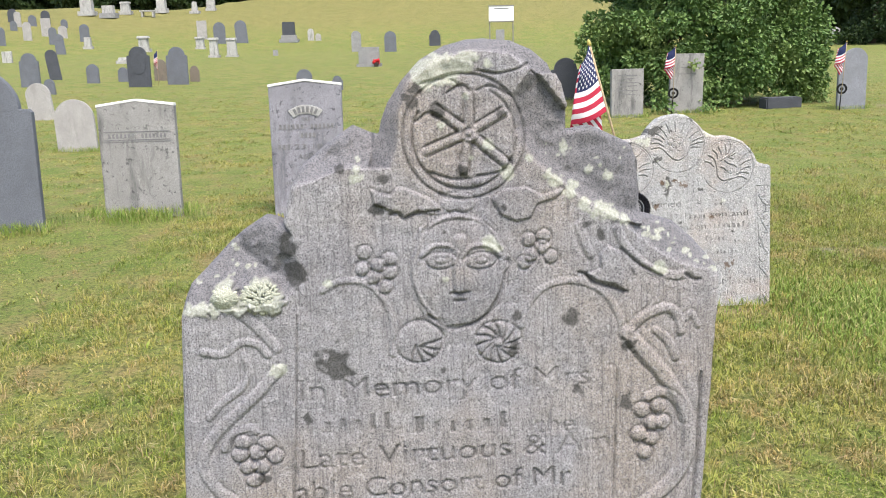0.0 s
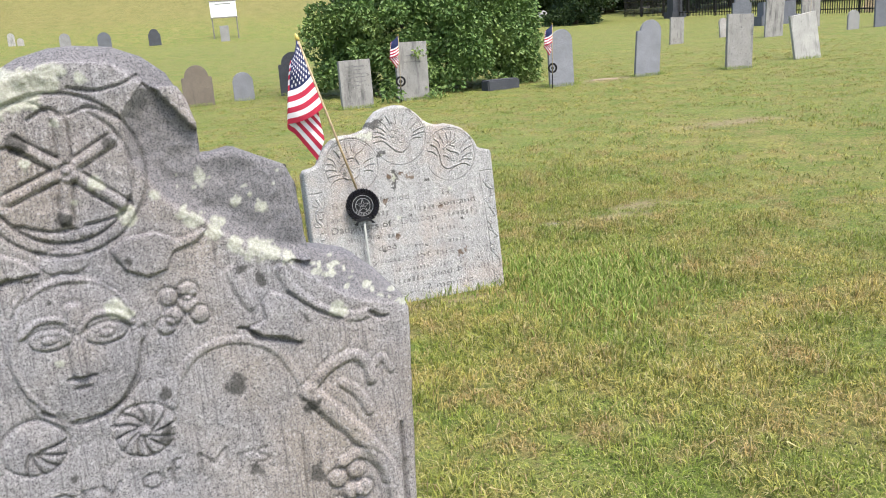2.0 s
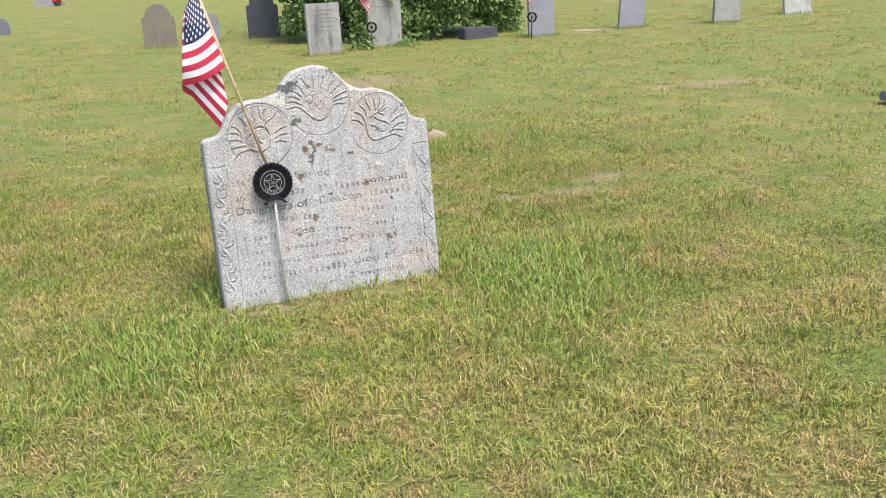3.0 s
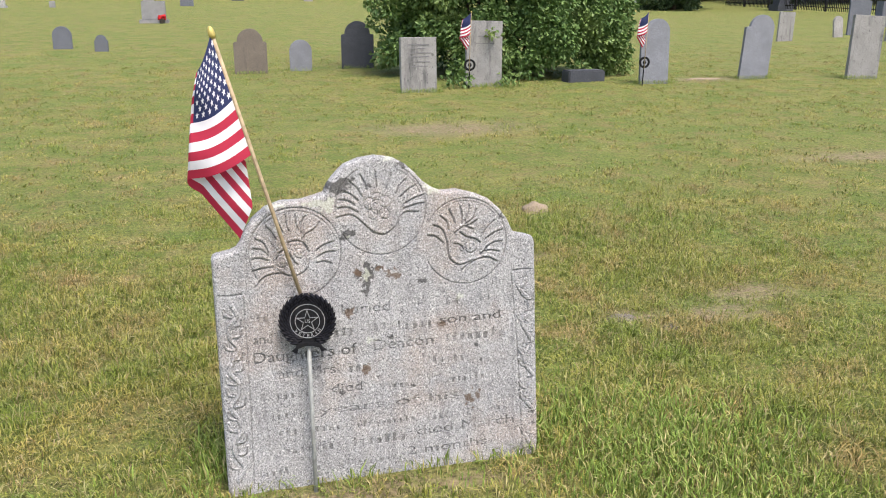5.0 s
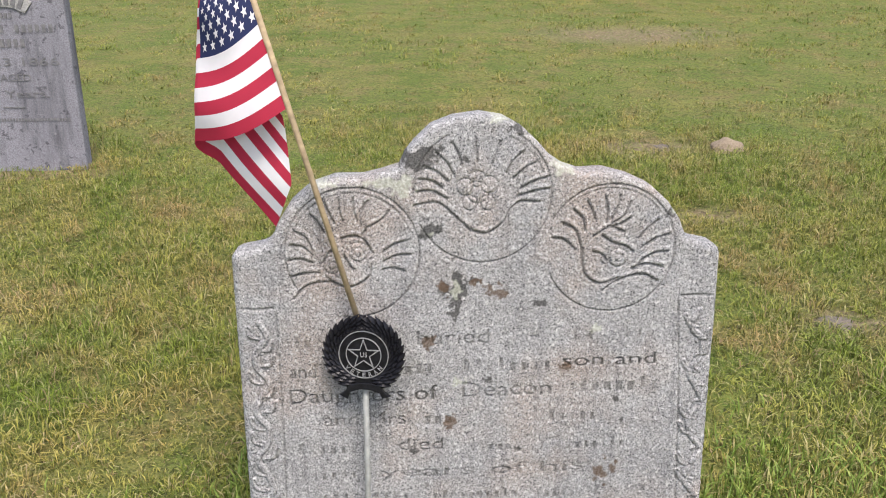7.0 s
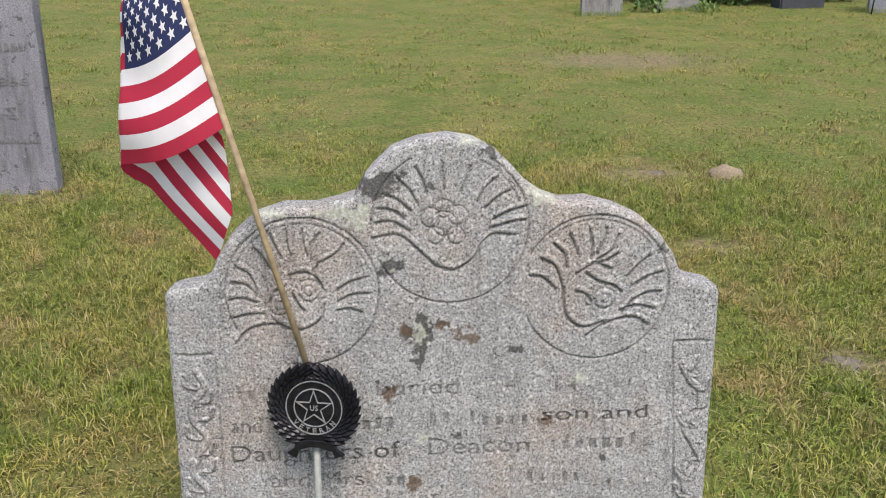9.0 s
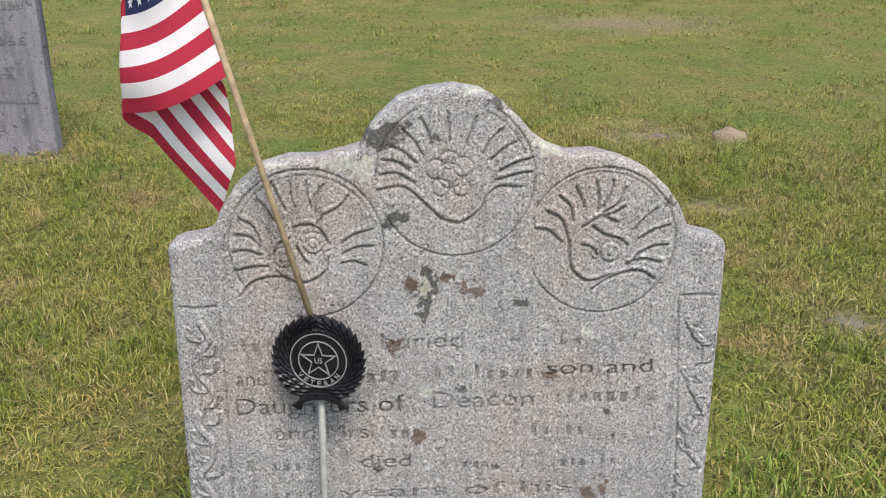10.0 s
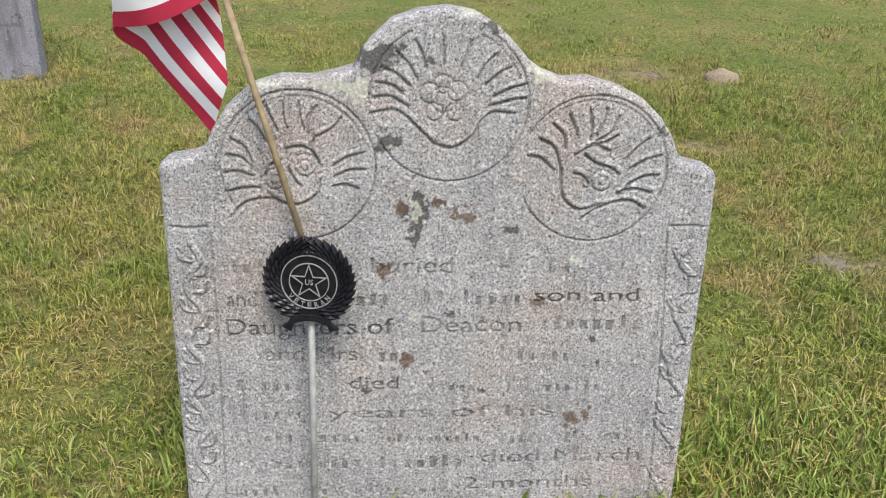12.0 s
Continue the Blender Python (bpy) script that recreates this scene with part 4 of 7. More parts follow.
    face.broken([(-0.18, 1.054), (-0.137, 1.068), (-0.11, 1.079), (-0.081, 1.077), (-0.074, 1.113), (-0.086, 1.131), (-0.181, 1.134)], [(-0.177, 1.054), (-0.137, 1.068), (-0.11, 1.079), (-0.08, 1.077)], 0.03, 0.05, 0.004)
    face.broken([(-0.08, 1.077), (-0.058, 1.077), (-0.049, 1.106), (-0.048, 1.136), (-0.034, 1.165), (-0.012, 1.187), (0.031, 1.2), (0.073, 1.195), (0.1, 1.173), (0.134, 1.172), (0.11, 1.226), (-0.081, 1.23)], [(-0.058, 1.077), (-0.049, 1.106), (-0.048, 1.136), (-0.034, 1.165), (-0.012, 1.187), (0.031, 1.2), (0.073, 1.195), (0.1, 1.173)], 0.016, 0.024, 0.0015)
    face.broken([(0.1, 1.18), (0.075, 1.153), (0.076, 1.114), (0.099, 1.079), (0.139, 1.041), (0.189, 1.015), (0.221, 1.001), (0.225, 1.065), (0.202, 1.116), (0.134, 1.136)], [(0.097, 1.174), (0.075, 1.153), (0.076, 1.114), (0.099, 1.079), (0.139, 1.041), (0.189, 1.015), (0.221, 1.001)], 0.01, 0.016, 0.003)
    face.broken([(0.199, 1.007), (0.228, 0.977), (0.261, 0.956), (0.32, 0.935), (0.332, 0.998), (0.228, 1.021)], [(0.202, 1.004), (0.228, 0.977), (0.261, 0.956), (0.317, 0.937)], 0.02, 0.04, 0.003)
    face.letters('In Memory of Mrs', -0.168, 0.823, 0.327, 0.0252, 0.0024, 0.45)
    face.bars(-0.165, -0.065, 0.785, 0.0214, 0.0022)
    face.bars(-0.047, 0.067, 0.778, 0.0214, 0.0022)
    face.letters('the', 0.093, 0.769, 0.048, 0.0227, 0.0024, 0.45)
    face.letters('Late Virtuous & Ami', -0.171, 0.744, 0.361, 0.0252, 0.0024, 0.45)
    face.letters('able Consort of Mr', -0.179, 0.706, 0.314, 0.0252, 0.0024, 0.45)
    face.blob(face.pale, 0.003, 1.181, 0.0303, 0.0164, 0.45, 0.001)
    face.blob(face.pale, -0.018, 1.171, 0.0139, 0.0114, 0.45, 0.001)
    face.blob(face.pale, 0.021, 1.19, 0.0189, 0.0101, 0.45, 0.001)
    face.blob(face.pale, -0.204, 0.942, 0.0240, 0.0196, 0.35, 0.007)
    face.blob(face.pale, -0.242, 0.944, 0.0164, 0.0151, 0.4, 0.004)
    face.blob(face.pale, -0.265, 0.932, 0.0284, 0.0082, 0.5, 0.002)
    face.blob(face.pale, -0.226, 0.936, 0.0151, 0.0114, 0.4, 0.003)
    face.blob(face.pale, -0.001, 1.12, 0.0057, 0.0051, 0.5, 0.0006)
    face.blob(face.pale, 0.049, 1.098, 0.0088, 0.0079, 0.5, 0.0006)
    face.blob(face.pale, 0.068, 1.068, 0.0088, 0.0079, 0.5, 0.0006)
    face.blob(face.pale, 0.048, 0.991, 0.0101, 0.0091, 0.5, 0.0006)
    face.blob(face.pale, 0.056, 0.986, 0.0057, 0.0051, 0.5, 0.0006)
    face.blob(face.pale, -0.189, 0.861, 0.0095, 0.0085, 0.5, 0.0006)
    face.blob(face.pale, 0.123, 1.056, 0.0076, 0.0068, 0.5, 0.0006)
    face.blob(face.pale, 0.139, 1.041, 0.0088, 0.0079, 0.5, 0.0006)
    face.blob(face.pale, 0.154, 1.031, 0.0088, 0.0079, 0.5, 0.0006)
    face.blob(face.pale, 0.17, 1.023, 0.0114, 0.0102, 0.5, 0.0006)
    face.blob(face.pale, 0.186, 1.017, 0.0101, 0.0091, 0.5, 0.0006)
    face.blob(face.pale, 0.201, 1.011, 0.0088, 0.0079, 0.5, 0.0006)
    face.blob(face.pale, 0.114, 1.065, 0.0057, 0.0051, 0.5, 0.0006)
    face.blob(face.pale, 0.24, 0.955, 0.0082, 0.0074, 0.5, 0.0006)
    face.blob(face.pale, 0.135, 1.092, 0.0069, 0.0062, 0.5, 0.0006)
    face.blob(face.pale, 0.143, 1.052, 0.0063, 0.0057, 0.5, 0.0006)
    face.blob(face.pale, 0.161, 1.068, 0.0057, 0.0051, 0.5, 0.0006)
    face.blob(face.pale, 0.183, 1.059, 0.0063, 0.0057, 0.5, 0.0006)
    face.blob(face.pale, -0.096, 1.078, 0.0063, 0.0057, 0.5, 0.0006)
    face.blob(face.pale, -0.095, 1.068, 0.0063, 0.0057, 0.5, 0.0006)
    face.blob(face.pale, 0.038, 1.191, 0.0057, 0.0051, 0.5, 0.0006)
    face.blob(face.pale, 0.05, 1.185, 0.0057, 0.0051, 0.5, 0.0006)
    face.blob(face.pale, -0.003, 0.954, 0.0038, 0.0034, 0.5, 0.0006)
    face.blob(face.pale, 0.026, 1.151, 0.0044, 0.0040, 0.5, 0.0006)
    face.blob(face.pale, 0.031, 1.085, 0.0032, 0.0028, 0.5, 0.0006)
    face.blob(face.pale, -0.093, 1.087, 0.0044, 0.0040, 0.5, 0.0006)
    face.blob(face.pale, 0.092, 1.083, 0.0044, 0.0040, 0.5, 0.0006)
    face.blob(face.pale, -0.131, 0.955, 0.0044, 0.0040, 0.5, 0.0006)
    face.blob(face.pale, 0.304, 0.95, 0.0019, 0.0025, 0.6, 0)
    face.blob(face.pale, 0.272, 0.972, 0.0044, 0.0032, 0.6, 0)
    face.blob(face.pale, 0.24, 0.987, 0.0044, 0.0025, 0.6, 0)
    face.blob(face.pale, 0.222, 1.001, 0.0032, 0.0013, 0.6, 0)
    face.blob(face.pale, 0.305, 0.949, 0.0050, 0.0025, 0.6, 0)
    face.blob(face.pale, 0.244, 0.996, 0.0050, 0.0025, 0.6, 0)
    face.blob(face.pale, 0.258, 0.981, 0.0025, 0.0013, 0.6, 0)
    face.blob(face.pale, 0.272, 0.97, 0.0044, 0.0032, 0.6, 0)
    face.blob(face.pale, 0.283, 0.96, 0.0032, 0.0019, 0.6, 0)
    face.blob(face.pale, 0.243, 1.005, 0.0025, 0.0019, 0.6, 0)
    face.blob(face.pale, 0.241, 0.995, 0.0038, 0.0025, 0.6, 0)
    face.blob(face.pale, 0.276, 0.972, 0.0019, 0.0025, 0.6, 0)
    face.blob(face.pale, 0.24, 0.99, 0.0032, 0.0032, 0.6, 0)
    face.blob(face.pale, 0.261, 0.986, 0.0019, 0.0019, 0.6, 0)
    face.blob(face.pale, 0.229, 1, 0.0019, 0.0025, 0.6, 0)
    face.blob(face.pale, 0.302, 0.952, 0.0038, 0.0013, 0.6, 0)
    face.blob(face.pale, 0.296, 0.963, 0.0050, 0.0019, 0.6, 0)
    face.blob(face.pale, 0.253, 0.974, 0.0032, 0.0032, 0.6, 0)
    face.blob(face.pale, 0.283, 0.958, 0.0044, 0.0013, 0.6, 0)
    face.blob(face.pale, 0.225, 0.992, 0.0050, 0.0025, 0.6, 0)
    face.blob(face.pale, 0.24, 0.99, 0.0019, 0.0032, 0.6, 0)
    face.blob(face.pale, 0.253, 0.991, 0.0019, 0.0032, 0.6, 0)
    face.blob(face.pale, 0.292, 0.957, 0.0025, 0.0032, 0.6, 0)
    face.blob(face.pale, 0.277, 0.966, 0.0025, 0.0032, 0.6, 0)
    face.blob(face.pale, 0.234, 0.989, 0.0038, 0.0025, 0.6, 0)
    face.blob(face.pale, 0.238, 0.995, 0.0025, 0.0032, 0.6, 0)
    face.blob(face.pale, -0.235, 0.982, 0.0032, 0.0019, 0.5, 0)
    face.blob(face.pale, -0.263, 0.996, 0.0013, 0.0019, 0.5, 0)
    face.blob(face.pale, -0.273, 0.963, 0.0019, 0.0019, 0.5, 0)
    face.blob(face.pale, -0.239, 0.966, 0.0019, 0.0013, 0.5, 0)
    face.blob(face.pale, -0.271, 0.98, 0.0032, 0.0025, 0.5, 0)
    face.blob(face.pale, -0.252, 0.966, 0.0032, 0.0013, 0.5, 0)
    face.blob(face.pale, -0.212, 0.957, 0.0025, 0.0025, 0.5, 0)
    face.blob(face.pale, -0.233, 0.998, 0.0032, 0.0019, 0.5, 0)
    face.blob(face.pale, -0.268, 0.996, 0.0032, 0.0013, 0.5, 0)
    face.blob(face.pale, -0.234, 0.967, 0.0025, 0.0025, 0.5, 0)
    face.blob(face.pale, -0.271, 0.961, 0.0032, 0.0019, 0.5, 0)
    face.blob(face.pale, -0.23, 0.993, 0.0032, 0.0025, 0.5, 0)
    face.blob(face.pale, -0.23, 0.977, 0.0025, 0.0019, 0.5, 0)
    face.blob(face.pale, -0.21, 0.976, 0.0019, 0.0025, 0.5, 0)
    face.blob(face.pale, -0.218, 0.975, 0.0032, 0.0019, 0.5, 0)
    face.blob(face.pale, -0.215, 0.958, 0.0019, 0.0019, 0.5, 0)
    face.blob(face.pale, 0.175, 1.072, 0.0025, 0.0025, 0.5, 0)
    face.blob(face.pale, 0.133, 1.061, 0.0013, 0.0013, 0.5, 0)
    face.blob(face.pale, 0.114, 1.097, 0.0013, 0.0019, 0.5, 0)
    face.blob(face.pale, 0.181, 1.066, 0.0019, 0.0019, 0.5, 0)
    face.blob(face.pale, 0.202, 1.09, 0.0032, 0.0025, 0.5, 0)
    face.blob(face.pale, 0.128, 1.084, 0.0019, 0.0019, 0.5, 0)
    face.blob(face.pale, 0.13, 1.062, 0.0013, 0.0013, 0.5, 0)
    face.blob(face.pale, 0.171, 1.08, 0.0032, 0.0013, 0.5, 0)
    face.blob(face.pale, 0.142, 1.047, 0.0019, 0.0013, 0.5, 0)
    face.blob(face.pale, 0.132, 1.045, 0.0013, 0.0013, 0.5, 0)
    face.blob(face.pale, 0.114, 1.087, 0.0013, 0.0019, 0.5, 0)
    face.blob(face.pale, 0.197, 1.079, 0.0019, 0.0025, 0.5, 0)
    face.blob(face.pale, 0.141, 1.091, 0.0032, 0.0013, 0.5, 0)
    face.blob(face.pale, 0.135, 1.05, 0.0025, 0.0019, 0.5, 0)
    face.blob(face.stain_cut, -0.173, 0.997, 0.0126, 0.0114, 0.5, 0)
    face.blob(face.stain_cut, -0.128, 0.867, 0.0189, 0.0214, 0.5, 0)
    face.blob(face.stain_cut, 0.138, 0.902, 0.0082, 0.0088, 0.5, 0)
    face.blob(face.stain_cut, 0.078, 0.907, 0.0057, 0.0057, 0.5, 0)
    face.blob(face.stain_cut, -0.067, 1.066, 0.0069, 0.0069, 0.5, 0)
    face.blob(face.stain_cut, -0.074, 1.034, 0.0082, 0.0082, 0.5, 0)
    face.blob(face.stain_cut, -0.008, 0.849, 0.0044, 0.0044, 0.5, 0)
    face.blob(face.stain_cut, 0.143, 0.818, 0.0069, 0.0069, 0.5, 0)
    face.blob(face.stain_cut, -0.161, 0.803, 0.0038, 0.0063, 0.5, 0)
    face.blob(face.stain_cut, -0.211, 0.736, 0.0069, 0.0057, 0.5, 0)
    face.blob(face.stain_cut, 0.065, 1.03, 0.0057, 0.0057, 0.5, 0)
    face.blob(face.stain_cut, 0.156, 1.007, 0.0069, 0.0069, 0.5, 0)
    face.blob(face.stain_cut, 0.205, 0.868, 0.0101, 0.0082, 0.5, 0)
    face.blob(face.stain_cut, -0.034, 1.147, 0.0101, 0.0088, 0.5, 0)
    face.blob(face.stain_cut, -0.164, 0.967, 0.0164, 0.0151, 0.5, 0)
    face.blob(face.stain_cut, 0.202, 0.798, 0.0076, 0.0164, 0.5, 0)
    face.blob(face.stain_cut, 0.072, 0.872, 0.0063, 0.0114, 0.5, 0)
    face.blob(face.stain_cut, -0.005, 1.134, 0.0063, 0.0057, 0.5, 0)
    face.blob(face.stain_cut, 0.063, 1.131, 0.0069, 0.0057, 0.5, 0)
    face.blob(face.stain_cut, -0.002, 1.006, 0.0032, 0.0032, 0.5, 0)
    face.blob(face.stain_cut, 0.173, 0.995, 0.0038, 0.0088, 0.5, 0)
    face.blob(face.stain_cut, -0.113, 1.078, 0.0088, 0.0044, 0.5, 0)
    face.blob(face.stain_cut, -0.028, 1.159, 0.0088, 0.0063, 0.5, 0)
    face.blob(face.stain_cut, 0.209, 0.952, 0.0044, 0.0044, 0.5, 0)
    me = face.mesh("headstone", 0.085, FIRST_STONE, 0.008)
    stone = new("headstone", me)
    stone.matrix_basis = FIRST
    tagged(stone, "thick grey gravestone with a carved wheel, vines and broken shoulders", "gravestone", "gravestones on the lawn")
    lichen_crust(stone, -0.204, 0.942, 0.0208, 0.0179)
    lichen_crust(stone, -0.243, 0.945, 0.0126, 0.0108)


def carve_second():
    top = [(-0.417, 0.64), (-0.413, 0.649), (-0.403, 0.654), (-0.367, 0.66), (-0.352, 0.667), (-0.341, 0.681), (-0.334, 0.699), (-0.309, 0.738), (-0.274, 0.767), (-0.231, 0.781), (-0.181, 0.781), (-0.147, 0.789), (-0.117, 0.798), (-0.108, 0.819), (-0.091, 0.84), (-0.061, 0.868), (-0.023, 0.882), (0.023, 0.888), (0.064, 0.881), (0.098, 0.862), (0.124, 0.837), (0.146, 0.812), (0.172, 0.794), (0.203, 0.783), (0.246, 0.785), (0.29, 0.773), (0.327, 0.756), (0.36, 0.726), (0.383, 0.694), (0.396, 0.662), (0.415, 0.653), (0.45, 0.645), (0.458, 0.638), (0.461, 0.627)]
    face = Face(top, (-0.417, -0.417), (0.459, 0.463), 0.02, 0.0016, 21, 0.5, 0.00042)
    face.groove(arc(-0.204, 0.645, 0.119, -100, 215, 40), 0.0024, 0.0028, False)
    face.groove(arc(-0.204, 0.645, 0.110, 20, 160, 40), 0.0018, 0.0015, False)
    face.groove(arc(0.027, 0.746, 0.122, -155, 60, 40), 0.0024, 0.0028, False)
    face.groove(arc(0.027, 0.746, 0.122, 120, 180, 40), 0.0024, 0.0028, False)
    face.groove(arc(0.027, 0.746, 0.113, 20, 70, 40), 0.0018, 0.0015, False)
    face.groove(arc(0.257, 0.643, 0.118, -160, 150, 40), 0.0024, 0.0028, False)
    face.groove(arc(0.257, 0.643, 0.111, 40, 120, 40), 0.0018, 0.0015, False)
    face.dome(-0.193, 0.648, 0.0170, 0.0170, 0.002, 0.0026)
    face.dome(-0.193, 0.648, 0.0080, 0.0080, 0.0015, 0.0026)
    face.dome(-0.24, 0.625, 0.0160, 0.0160, 0.002, 0.0026)
    face.dome(-0.24, 0.625, 0.0070, 0.0070, 0.0015, 0.0026)
    face.dome(0.272, 0.626, 0.0170, 0.0170, 0.002, 0.0026)
    face.dome(0.272, 0.626, 0.0070, 0.0070, 0.0015, 0.0026)
    face.dome(0.248, 0.623, 0.0080, 0.0080, 0.002, 0.0026)
    face.dome(0.018, 0.751, 0.0190, 0.0190, 0.0016, 0.0026)
    face.dome(-0.004, 0.761, 0.0150, 0.0150, 0.0014, 0.0026)
    face.dome(0.039, 0.764, 0.0150, 0.0150, 0.0014, 0.0026)
    face.dome(0.017, 0.775, 0.0140, 0.0140, 0.0014, 0.0026)
    face.dome(0.004, 0.732, 0.0130, 0.0130, 0.0014, 0.0026)
    face.dome(0.036, 0.732, 0.0130, 0.0130, 0.0014, 0.0026)
    face.ridge([(-0.302, 0.694), (-0.282, 0.682), (-0.271, 0.656)], 0.0042, 0.0014)
    face.groove([(-0.304, 0.688), (-0.284, 0.675), (-0.273, 0.65)], 0.003, 0.0032)
    face.ridge([(-0.31, 0.67), (-0.289, 0.666), (-0.272, 0.65)], 0.0042, 0.0014)
    face.groove([(-0.312, 0.663), (-0.291, 0.659), (-0.274, 0.644)], 0.003, 0.0032)
    face.ridge([(-0.315, 0.642), (-0.295, 0.644), (-0.274, 0.636)], 0.0042, 0.0014)
    face.groove([(-0.317, 0.635), (-0.297, 0.637), (-0.276, 0.63)], 0.003, 0.0032)
    face.ridge([(-0.312, 0.611), (-0.287, 0.617), (-0.263, 0.617)], 0.0042, 0.0014)
    face.groove([(-0.314, 0.605), (-0.289, 0.611), (-0.265, 0.611)], 0.003, 0.0032)
    face.ridge([(-0.309, 0.57), (-0.289, 0.591), (-0.267, 0.599), (-0.245, 0.6), (-0.224, 0.591)], 0.0042, 0.0014)
    face.groove([(-0.311, 0.564), (-0.291, 0.585), (-0.269, 0.593), (-0.247, 0.594), (-0.226, 0.585)], 0.003, 0.0032)
    face.ridge([(-0.222, 0.752), (-0.221, 0.726), (-0.217, 0.711)], 0.0042, 0.0014)
    face.groove([(-0.224, 0.746), (-0.223, 0.72), (-0.219, 0.705)], 0.003, 0.0032)
    face.ridge([(-0.198, 0.752), (-0.197, 0.731), (-0.192, 0.711)], 0.0042, 0.0014)
    face.groove([(-0.2, 0.745), (-0.199, 0.725), (-0.194, 0.705)], 0.003, 0.0032)
    face.ridge([(-0.172, 0.746), (-0.184, 0.727), (-0.185, 0.703)], 0.0042, 0.0014)
    face.groove([(-0.174, 0.74), (-0.186, 0.721), (-0.187, 0.697)], 0.003, 0.0032)
    face.ridge([(-0.136, 0.727), (-0.147, 0.714), (-0.171, 0.699)], 0.0042, 0.0014)
    face.groove([(-0.138, 0.721), (-0.149, 0.708), (-0.173, 0.693)], 0.003, 0.0032)
    face.ridge([(-0.247, 0.745), (-0.241, 0.728), (-0.232, 0.707)], 0.0042, 0.0014)
    face.groove([(-0.249, 0.739), (-0.243, 0.722), (-0.234, 0.701)], 0.003, 0.0032)
    face.ridge([(-0.273, 0.724), (-0.261, 0.711), (-0.25, 0.69)], 0.0042, 0.0014)
    face.groove([(-0.275, 0.718), (-0.263, 0.705), (-0.252, 0.684)], 0.003, 0.0032)
    face.ridge([(-0.22, 0.68), (-0.199, 0.684), (-0.178, 0.674), (-0.168, 0.652)], 0.0042, 0.0014)
    face.groove([(-0.222, 0.673), (-0.201, 0.677), (-0.18, 0.667), (-0.17, 0.646)], 0.003, 0.0032)
    face.ridge([(-0.217, 0.65), (-0.209, 0.632), (-0.201, 0.622)], 0.0042, 0.0014)
    face.groove([(-0.219, 0.643), (-0.211, 0.625), (-0.203, 0.616)], 0.003, 0.0032)
    face.ridge([(-0.249, 0.609), (-0.228, 0.595), (-0.202, 0.591), (-0.175, 0.607), (-0.168, 0.632)], 0.0042, 0.0014)
    face.groove([(-0.251, 0.603), (-0.23, 0.589), (-0.204, 0.585), (-0.177, 0.601), (-0.17, 0.626)], 0.003, 0.0032)
    face.ridge([(-0.252, 0.638), (-0.246, 0.652), (-0.23, 0.662)], 0.0042, 0.0014)
    face.groove([(-0.254, 0.631), (-0.248, 0.646), (-0.232, 0.656)], 0.003, 0.0032)
    face.ridge([(-0.104, 0.674), (-0.129, 0.666), (-0.148, 0.654)], 0.0042, 0.0014)
    face.groove([(-0.106, 0.667), (-0.131, 0.66), (-0.15, 0.647)], 0.003, 0.0032)
    face.ridge([(-0.098, 0.648), (-0.124, 0.646), (-0.145, 0.638)], 0.0042, 0.0014)
    face.groove([(-0.1, 0.641), (-0.126, 0.64), (-0.147, 0.631)], 0.003, 0.0032)
    face.ridge([(-0.112, 0.617), (-0.131, 0.624), (-0.149, 0.621)], 0.0042, 0.0014)
    face.groove([(-0.114, 0.611), (-0.133, 0.617), (-0.151, 0.615)], 0.003, 0.0032)
    face.ridge([(-0.183, 0.686), (-0.173, 0.701)], 0.0042, 0.0014)
    face.groove([(-0.185, 0.679), (-0.175, 0.695)], 0.003, 0.0032)
    face.ridge([(-0.082, 0.782), (-0.061, 0.78), (-0.043, 0.768)], 0.0042, 0.0014)
    face.groove([(-0.084, 0.776), (-0.063, 0.773), (-0.045, 0.761)], 0.003, 0.0032)
    face.ridge([(-0.087, 0.76), (-0.061, 0.762), (-0.034, 0.746)], 0.0042, 0.0014)
    face.groove([(-0.089, 0.754), (-0.063, 0.755), (-0.036, 0.74)], 0.003, 0.0032)
    face.ridge([(-0.091, 0.736), (-0.061, 0.741), (-0.04, 0.734), (-0.014, 0.709), (0.007, 0.69)], 0.0042, 0.0014)
    face.groove([(-0.093, 0.73), (-0.063, 0.735), (-0.042, 0.728), (-0.016, 0.703), (0.005, 0.683)], 0.003, 0.0032)
    face.ridge([(-0.074, 0.804), (-0.053, 0.796), (-0.032, 0.778)], 0.0042, 0.0014)
    face.groove([(-0.076, 0.798), (-0.055, 0.79), (-0.034, 0.772)], 0.003, 0.0032)
    face.ridge([(-0.053, 0.828), (-0.035, 0.812), (-0.021, 0.788)], 0.0042, 0.0014)
    face.groove([(-0.055, 0.822), (-0.037, 0.806), (-0.023, 0.782)], 0.003, 0.0032)
    face.ridge([(-0.024, 0.845), (-0.013, 0.826), (-0.007, 0.806)], 0.0042, 0.0014)
    face.groove([(-0.026, 0.839), (-0.015, 0.82), (-0.009, 0.799)], 0.003, 0.0032)
    face.ridge([(0.144, 0.782), (0.122, 0.776), (0.097, 0.764)], 0.0044, 0.0018)
    face.groove([(0.142, 0.776), (0.12, 0.77), (0.095, 0.757)], 0.0032, 0.004)
    face.ridge([(0.145, 0.762), (0.123, 0.758), (0.093, 0.75)], 0.0044, 0.0018)
    face.groove([(0.143, 0.755), (0.121, 0.752), (0.091, 0.743)], 0.0032, 0.004)
    face.ridge([(0.131, 0.737), (0.096, 0.739), (0.077, 0.725), (0.065, 0.703), (0.035, 0.684), (0.007, 0.69)], 0.0042, 0.0014)
